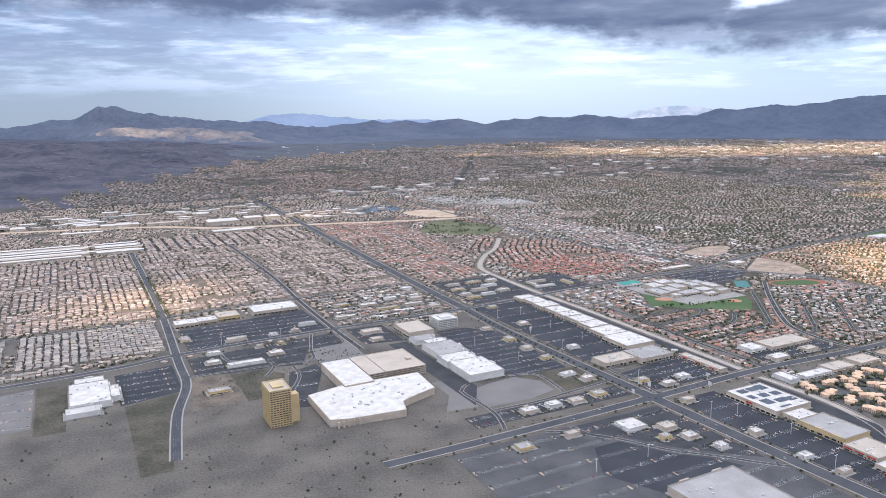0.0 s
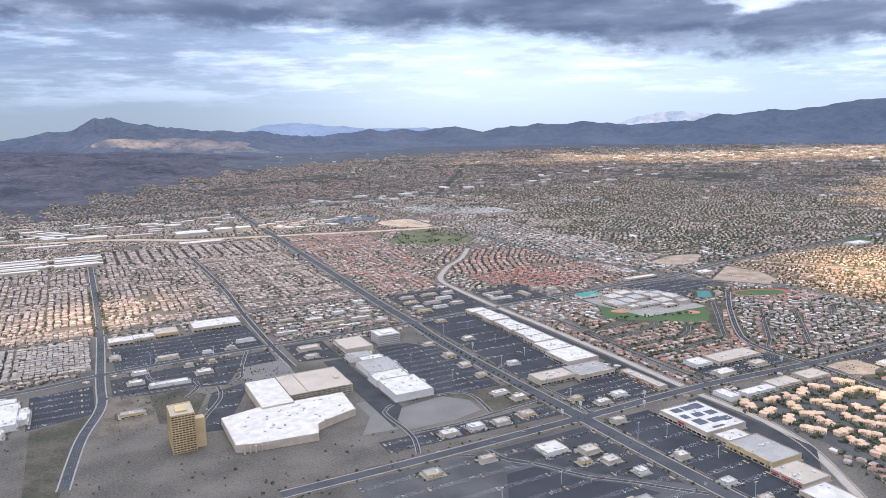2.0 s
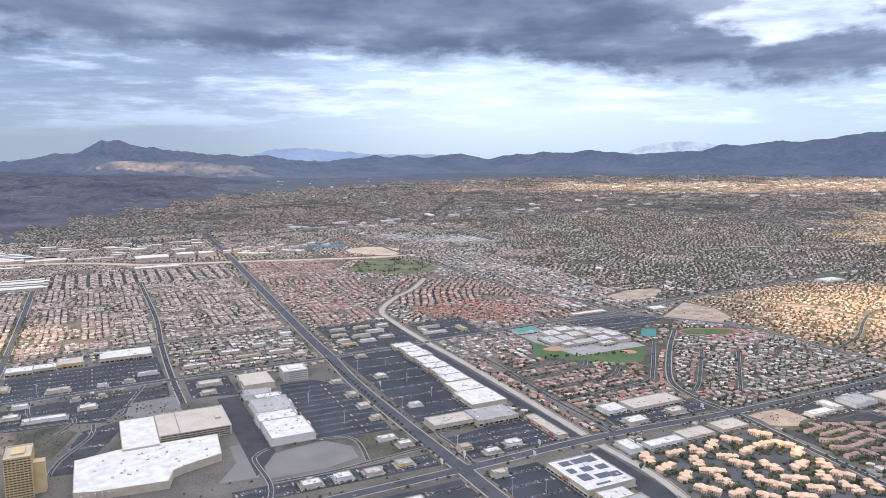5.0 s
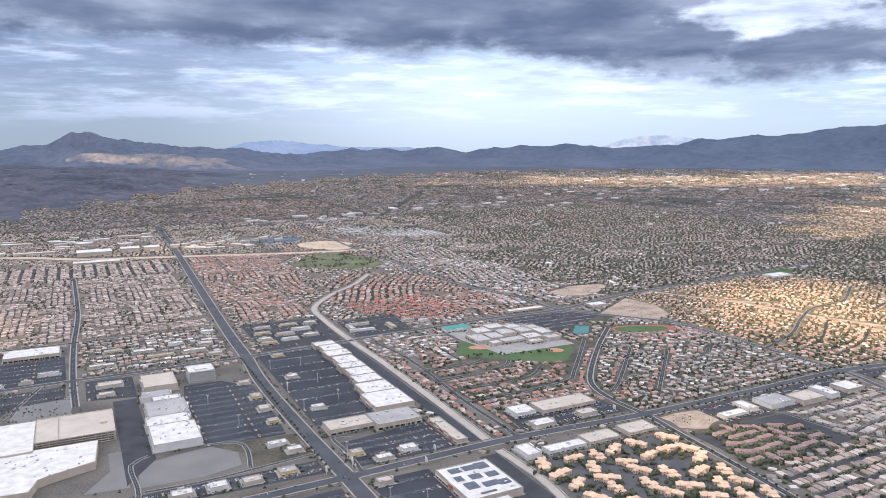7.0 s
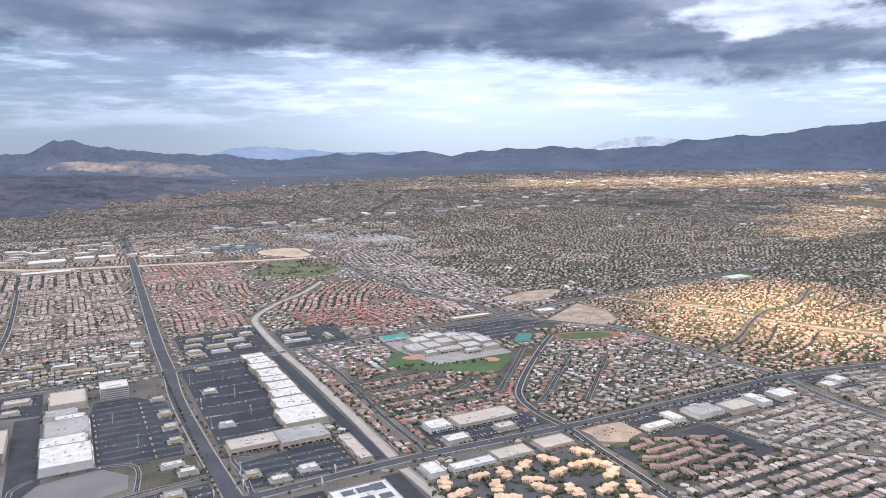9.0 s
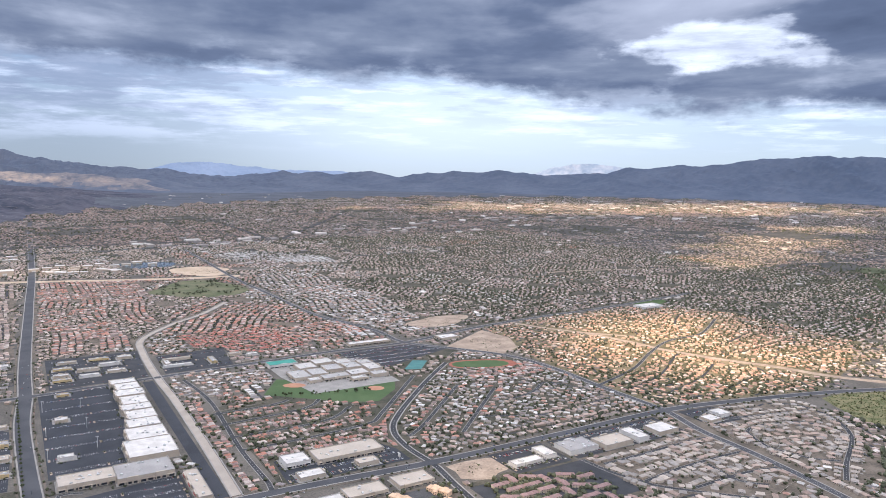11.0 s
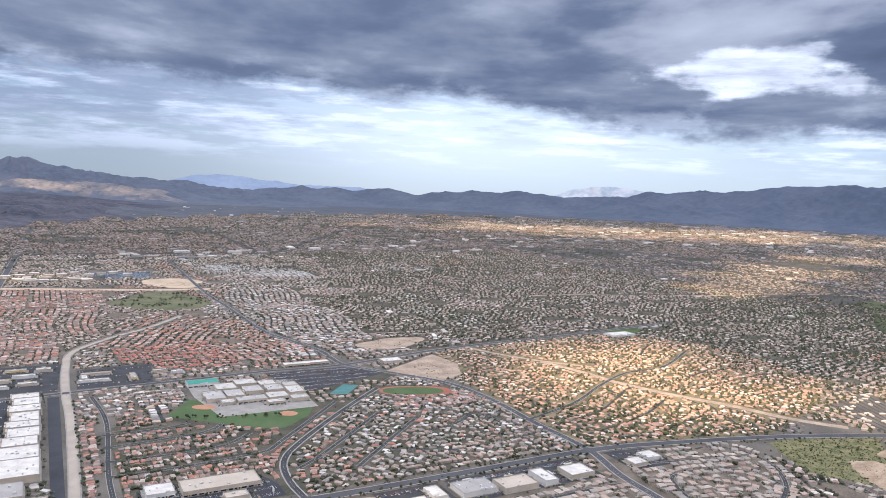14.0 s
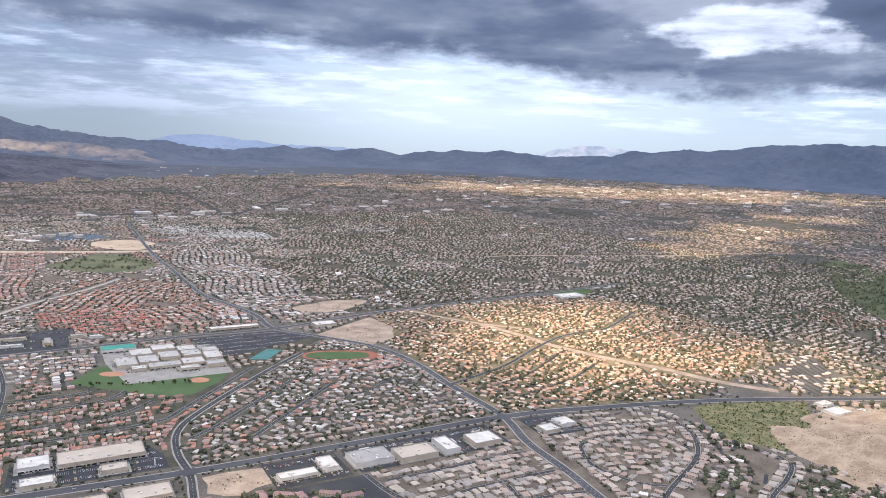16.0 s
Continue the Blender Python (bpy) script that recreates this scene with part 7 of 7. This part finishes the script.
closer, beyond = T_[reach < 480], T_[reach >= 480]
extra = closer.copy()
extra[:, :2] += rng.normal(0, 0.7, (len(closer), 2)) * closer[:, 3:4]
extra[:, 3] *= 0.7
clumps("tree_canopy", np.concatenate([closer, extra]), m_leaf, "dark green yard trees scattered among the houses")
clumps("tree_canopy", beyond, m_leaf, "dark green trees scattered over the far suburbs", shape=(oct_v, oct_f))
scrub = rng.uniform((724, 186), (822, 258), (2200, 2))
clumps("scrub_bushes", [(x, y, 0, rng.uniform(0.12, 0.3) + 0.5 * rng.random() ** 4) for x, y in scrub if inside([(724, 216), (738, 245), (746, 258), (772, 258), (822, 236), (800, 216), (775, 198), (745, 186)], x, y)], m_leaf_dry, "low green scrub bushes in the basin")


lot_scrub = []
for cx, cy, r in ((630, 495, 38), (640, 590, 26), (477, 272, 12), (515, 1010, 40)):
    for _ in range(int(r * 5)):
        x, y = cx + t_rnd.gauss(0, r * 0.4), cy + t_rnd.gauss(0, r * 0.4)
        if value_noise(np.array([x / 7]), np.array([y / 7]), 77)[0] > 0.5:
            lot_scrub.append((x, y, 0.06, t_rnd.uniform(0.15, 0.55)))
clumps("scrub_bushes", lot_scrub, m_leaf_dry, "sparse dry scrub on the vacant lots", shape=(oct_v, oct_f))
hill_scrub = [(x, y, hill_z(x, y), rng.uniform(0.12, 0.34)) for x, y in rng.uniform((735, 120), (876, 218), (3600, 2)) if value_noise(x / 9, y / 9, 75) > 0.5]
clumps("scrub_bushes", hill_scrub, m_leaf_dry, "dry olive scrub bushes on the dirt hill", shape=(oct_v, oct_f))


# ---- cars ----
def car_boxes():
    b, c, w = Boxes(), Boxes(), []
    prof = [(-0.62, 0.12), (-0.62, 0.27), (-0.2, 0.30), (0.5, 0.29), (0.63, 0.24), (0.63, 0.12)]
    n = len(prof)
    for s in (-0.25, 0.25):
        b.v += [(x, s, z) for x, z in prof]
    b.f += [tuple(range(n - 1, -1, -1)), tuple(range(n, 2 * n))] + [(i, (i + 1) % n, n + (i + 1) % n, n + i) for i in range(n)]
    top = [(-0.5, 0.28), (-0.36, 0.43), (0.12, 0.43), (0.34, 0.28)]
    for s in (-0.22, 0.22):
        c.v += [(x, s * (0.85 if z > 0.4 else 1), z) for x, z in top]
    c.f += [(3, 2, 1, 0), (4, 5, 6, 7), (0, 1, 5, 4), (1, 2, 6, 5), (2, 3, 7, 6)]
    return b, c


cb, cc = car_boxes()
car = thing("car", 300, 400, "small parked car in the lot", "car", "parked cars")
part("body", cb, m_car_ob, car)
part("cabin", cc, m_glass, car)
for x in (-0.38, 0.4):
    for y in (-0.25, 0.25):
        wb = Boxes()
        k = 8
        for s in (-0.04, 0.04):
            wb.v += [(x + 0.11 * math.cos(6.283 * i / k), y + s, 0.11 + 0.11 * math.sin(6.283 * i / k)) for i in range(k)]
        wb.f += [tuple(range(k)), tuple(range(2 * k - 1, k - 1, -1))] + [(i, (i + 1) % k, k + (i + 1) % k, k + i) for i in range(k)]
        part("wheel", wb, m_tyre, car)
car.matrix_world = pose(300, 400, 0.06, 0, 0, 90)
c_rnd = random.Random(4)
# cars on the roads
lanes = []
for x in (279.6, 281.0, 283.4, 284.8):
    for _ in range(9):
        lanes.append((x, c_rnd.uniform(170, 620), math.pi / 2 if x > 282 else -math.pi / 2))
for y in (289.6, 291.0, 293.6, 295.0):
    for _ in range(8):
        lanes.append((c_rnd.uniform(150, 620), y - 0.4, 0 if y < 292 else math.pi))
for _ in range(16):
    lanes.append((c_rnd.uniform(70, 560), 511 + c_rnd.choice((-1.4, 1.4)), 0))
close = [c for c in car_spots if c[1] < 345] + lanes
c_rnd.shuffle(close)
for x, y, t in close[:170]:
    copy_thing(car, pose(x, y, 0.1, 0, 0, math.degrees(t)))
rest = close[170:] + [c for c in car_spots if c[1] >= 345]
CV, CF, CI = [], [], []
for x, y, t in rest:
    c, s = math.cos(t), math.sin(t)
    for bx, mi in ((cb, 0), (cc, 1)):
        n = len(CV)
        CV += [(x + c * vx - s * vy, y + s * vx + c * vy, vz + 0.06) for vx, vy, vz in bx.v]
        CF += [tuple(n + i for i in f) for f in bx.f]
        CI += [mi] * len(bx.f)
tagged(mesh_ob("parked_cars", CV, CF, [m_car, m_glass], CI), "many small parked cars in the far lots", "cars", kind="stuff")

# tall poles: sign pylons and lot lamps
def pole(x, y, h, sign=False):
    e = thing("sign_pylon" if sign else "lamp_post", x, y, "tall white sign pylon beside the road" if sign else "tall grey lot lamp post with twin heads", "sign" if sign else "lamp post", "pylons" if sign else "lot lamps")
    p = Boxes().prism([(0.13 * math.cos(i * 1.047), 0.13 * math.sin(i * 1.047)) for i in range(6)], 0, h)
    part("pole", p, m_metal, e)
    if sign:
        part("sign_panel", Boxes().box(-0.2, -1.1, h - 2.2, 0.2, 1.1, h), m_whitewall, e)
    else:
        part("lamp_head", Boxes().box(-0.9, -0.12, h - 0.1, 0.9, 0.12, h + 0.06), m_metal, e)


for x, y, h, s in ((288.5, 312, 9, 0), (289, 258, 9, 0), (290, 189, 9, 0), (288, 385, 7, 0), (289, 470, 7, 0), (287.5, 302, 5, 1), (330, 299, 4, 1), (274, 300, 4, 1), (289, 425, 5, 1), (128, 500, 8, 0), (88, 506, 8, 0), (320, 288, 4, 1), (240, 420, 6, 0), (250, 380, 6, 0), (310, 430, 6, 0), (310, 470, 6, 0), (312, 395, 6, 0), (305, 255, 6, 0), (308, 225, 6, 0), (230, 240, 6, 0), (200, 240, 6, 0), (446, 302, 4, 1)):
    pole(x, y, h, bool(s))


# ---- the aircraft's engine, as it hangs beside the path ----
def engine():
    """Nacelle as a turned shell about x (forward): polished lip, blue inlet cowl, blue fan cowl, silver upper cowl with the pylon's fairing."""
    m_blue = surface("blue_gloss_paint", (0.010, 0.062, 0.33), (0.014, 0.085, 0.41), 1.2, 14.0, 0.30)
    m_silver = surface("brushed_aluminium_paint", (0.30, 0.325, 0.335), (0.385, 0.405, 0.415), 3.0, 30.0, 0.36, 0.03, metal=0.4)
    m_fairing = surface("grey_fairing_paint", (0.34, 0.345, 0.36), (0.42, 0.42, 0.43), 4.0, 40.0, 0.34, 0.03, metal=0.35)
    m_lip = surface("polished_lip", (0.40, 0.42, 0.45), (0.48, 0.50, 0.53), 5.0, 60.0, 0.32, metal=0.4)
    m_band = surface("dark_sealant_band", (0.15, 0.15, 0.165), (0.22, 0.22, 0.235), 6.0, 60.0, 0.6)
    m_edge = surface("white_pinstripe", (0.62, 0.64, 0.66), (0.74, 0.75, 0.77), 6.0, 60.0, 0.5)
    m_seam = surface("dark_seam", (0.05, 0.05, 0.055), (0.09, 0.09, 0.095), 9.0, 60.0, 0.7)
    e = thing("jet_engine", 0, 0, "blue and silver jet engine nacelle of the aircraft", "aircraft engine")
    prof = [(-0.02, 0.232), (-0.048, 0.244), (-0.056, 0.260), (-0.050, 0.276), (-0.035, 0.288), (-0.018, 0.295), (0.0, 0.300), (0.03, 0.306), (0.06, 0.310), (0.09, 0.3125), (0.122, 0.3145), (0.20, 0.316), (0.45, 0.317), (0.60, 0.315), (0.80, 0.305), (1.0, 0.290), (1.15, 0.270)]
    ps, pr = [p[0] for p in prof[2:]], [p[1] for p in prof[2:]]

    def skin(s, a, lift=0.0):
        """A point of the outer skin: s metres behind the lip, a radians from the top towards the cabin."""
        hump = np.interp(s, [0.13, 0.20, 0.26, 0.37, 0.46, 0.65, 1.0], [0.0, 0.012, 0.021, 0.032, 0.036, 0.057, 0.08])
        r = np.interp(s, ps, pr) + hump * math.exp(-((a + 0.32) / 0.42) ** 2) + lift
        return (-s, -r * math.sin(a), r * math.cos(a))

    def sheet(name, rows, cols, mat, label="", lift=0.0):
        """A smooth piece of the skin. rows: positions along the axis; cols: (first, last) angle, each a number or a function of s."""
        b, n = Boxes(), 60
        for s in rows:
            a0, a1 = [c(s) if callable(c) else c for c in cols]
            b.v += [skin(s, a0 + (a1 - a0) * j / n, lift) for j in range(n + 1)]
        w = n + 1
        b.f += [(i * w + j, (i + 1) * w + j, (i + 1) * w + j + 1, i * w + j + 1) for i in range(len(rows) - 1) for j in range(n)]
        ob = part(name, b, mat, e, label)
        ob.data.polygons.foreach_set("use_smooth", np.ones(len(ob.data.polygons), dtype=bool))
        return ob

    def split(s):
        return float(np.interp(s, [0.122, 0.176, 0.25, 0.33, 0.445, 0.70, 1.15], [0.209, 0.212, 0.234, 0.273, 0.339, 0.46, 0.62]))
    turn = 2 * math.pi
    back = list(np.linspace(0.250, 1.15, 40))
    lip = Boxes()
    n = 96
    for s, r in prof[:7]:
        lip.v += [(-s, -r * math.sin(turn * j / n), r * math.cos(turn * j / n)) for j in range(n)]
    lip.f += [(i * n + j, (i + 1) * n + j, (i + 1) * n + (j + 1) % n, i * n + (j + 1) % n) for i in range(6) for j in range(n)]
    ob = part("lip", lip, m_lip, e, "polished silver intake lip")
    ob.data.polygons.foreach_set("use_smooth", np.ones(len(ob.data.polygons), dtype=bool))
    inlet = sheet("inlet_cowl", list(np.linspace(0.0, 0.120, 9)), (-math.pi, math.pi), m_blue, "glossy blue inlet cowl")
    sheet("seam", [0.120, 0.1245], (-math.pi, math.pi), m_seam, "dark seam between cowls", -0.002)
    sheet("fan_cowl", [0.1245, 0.18] + back, (split, 4.2), m_blue, "glossy blue fan cowl")
    sheet("fairing", list(np.linspace(0.1245, 0.240, 12)), (-2.083, split), m_fairing, "grey pylon fairing behind the inlet")
    upper = sheet("upper_cowl", list(np.linspace(0.240, 1.15, 44)), (-2.083, split), m_silver, "silver upper cowl with rows of fasteners")
    sheet("sealant_band", back, (lambda s: split(s) - 0.032 - 0.06 * min((s - 0.25) * 2, 0.5), lambda s: split(s) - 0.018), m_band, "grey sealant band", 0.0012)
    sheet("pinstripe", [0.1245, 0.18] + back, (lambda s: split(s) - 0.008, lambda s: split(s) + 0.004), m_edge, "white pinstripe above the blue cowl", 0.0016)
    core = Boxes()
    for s, r in ((-0.02, 0.232), (0.16, 0.225)):
        core.v += [(-s, r * math.sin(turn * j / 32), r * math.cos(turn * j / 32)) for j in range(32)]
    core.f += [(j, (j + 1) % 32, 32 + (j + 1) % 32, 32 + j) for j in range(32)] + [tuple(range(32, 64))]
    part("intake_duct", core, m_seam, e)

    def seam_line(path, name, owner, wide=0.0022, lift=0.0014):
        """A thin dark line on the skin through (s, a) points."""
        b = Boxes()
        pts = [Vector(skin(s, a, lift)) for s, a in curve(path, 0.02)]
        outs = [Vector((0, p.y, p.z)).normalized() for p in pts]
        for i, p in enumerate(pts):
            d = (pts[min(i + 1, len(pts) - 1)] - pts[max(i - 1, 0)]).normalized()
            q = d.cross(outs[i]) * wide / 2
            b.v += [tuple(p + q), tuple(p - q)]
        b.f += [(2 * i, 2 * i + 1, 2 * i + 3, 2 * i + 2) for i in range(len(pts) - 1)]
        return part(name, b, m_seam, owner)
    arch = [(0.561, -0.07), (0.47, -0.155), (0.38, -0.195), (0.30, -0.195), (0.236, -0.14)]
    seam_line(arch, "panel_seam", upper)
    seam_line([(0.236, -0.42), (0.238, -0.1), (0.243, 0.09), (0.247, 0.214)], "panel_seam", upper)
    seam_line([(0.561, -0.62), (0.561, -0.2), (0.561, 0.39)], "panel_seam", upper)
    seam_line([(0.90, -0.14), (0.70, -0.12), (0.561, -0.07)], "panel_seam", upper)
    seam_line([(0.449, -0.62), (0.455, -0.42), (0.462, -0.16)], "panel_seam", upper)
    seam_line([(0.140, -0.24), (0.146, 0.0), (0.148, 0.13), (0.146, 0.205)], "panel_seam", upper)
    seam_line([(0.030, 0.14), (0.092, 0.135), (0.102, 0.17), (0.102, 0.36), (0.092, 0.40), (0.052, 0.395), (0.042, 0.36), (0.022, 0.17), (0.030, 0.14)], "access_door_seam", inlet, 0.0014)
    fast = bpy.data.meshes.new("fastener")
    fv = [(0.0034 * math.cos(i * 0.785), 0.0034 * math.sin(i * 0.785), 0.0016) for i in range(8)]
    fast.from_pydata(fv + [(x, y, -0.002) for x, y, z in fv], [], [tuple(range(8))] + [(i, 8 + i, 8 + (i + 1) % 8, (i + 1) % 8) for i in range(8)])
    fast.materials.append(m_band)

    def rivet(s, a, size=1.0):
        ob = new("fastener", fast)
        ob.parent = upper
        ob.matrix_basis = Matrix.Translation(skin(s, a)) @ Vector((0, -math.sin(a), math.cos(a))).to_track_quat("Z", "Y").to_matrix().to_4x4() @ Matrix.Scale(size, 4)
    for k in range(11):
        s = 0.262 + 0.031 * k
        rivet(s, split(s) - 0.105 - 0.02 * min((s - 0.25) * 2, 0.5))
        rivet(s, float(np.interp(s, [q[0] for q in arch[::-1]], [q[1] for q in arch[::-1]])) + 0.05)
    for k in range(6):
        rivet(0.552, -0.1 + 0.09 * k)
        rivet(0.570, -0.3 + 0.11 * k)
        rivet(0.251, -0.12 + 0.06 * k, 0.6)
        rivet(0.60 + 0.035 * k, -0.18, 1.0)
    for k in range(40):
        rivet(0.004, -0.3 + 0.035 * k, 0.3)
    return e


eng = engine()
eng.matrix_world = Matrix(((0.9987, 0.0217, 0.0457, 201.7174), (-0.0217, 0.9998, -0.0010, -16.1833), (-0.0457, 0.0, 0.9990, 153.9324), (0, 0, 0, 1)))
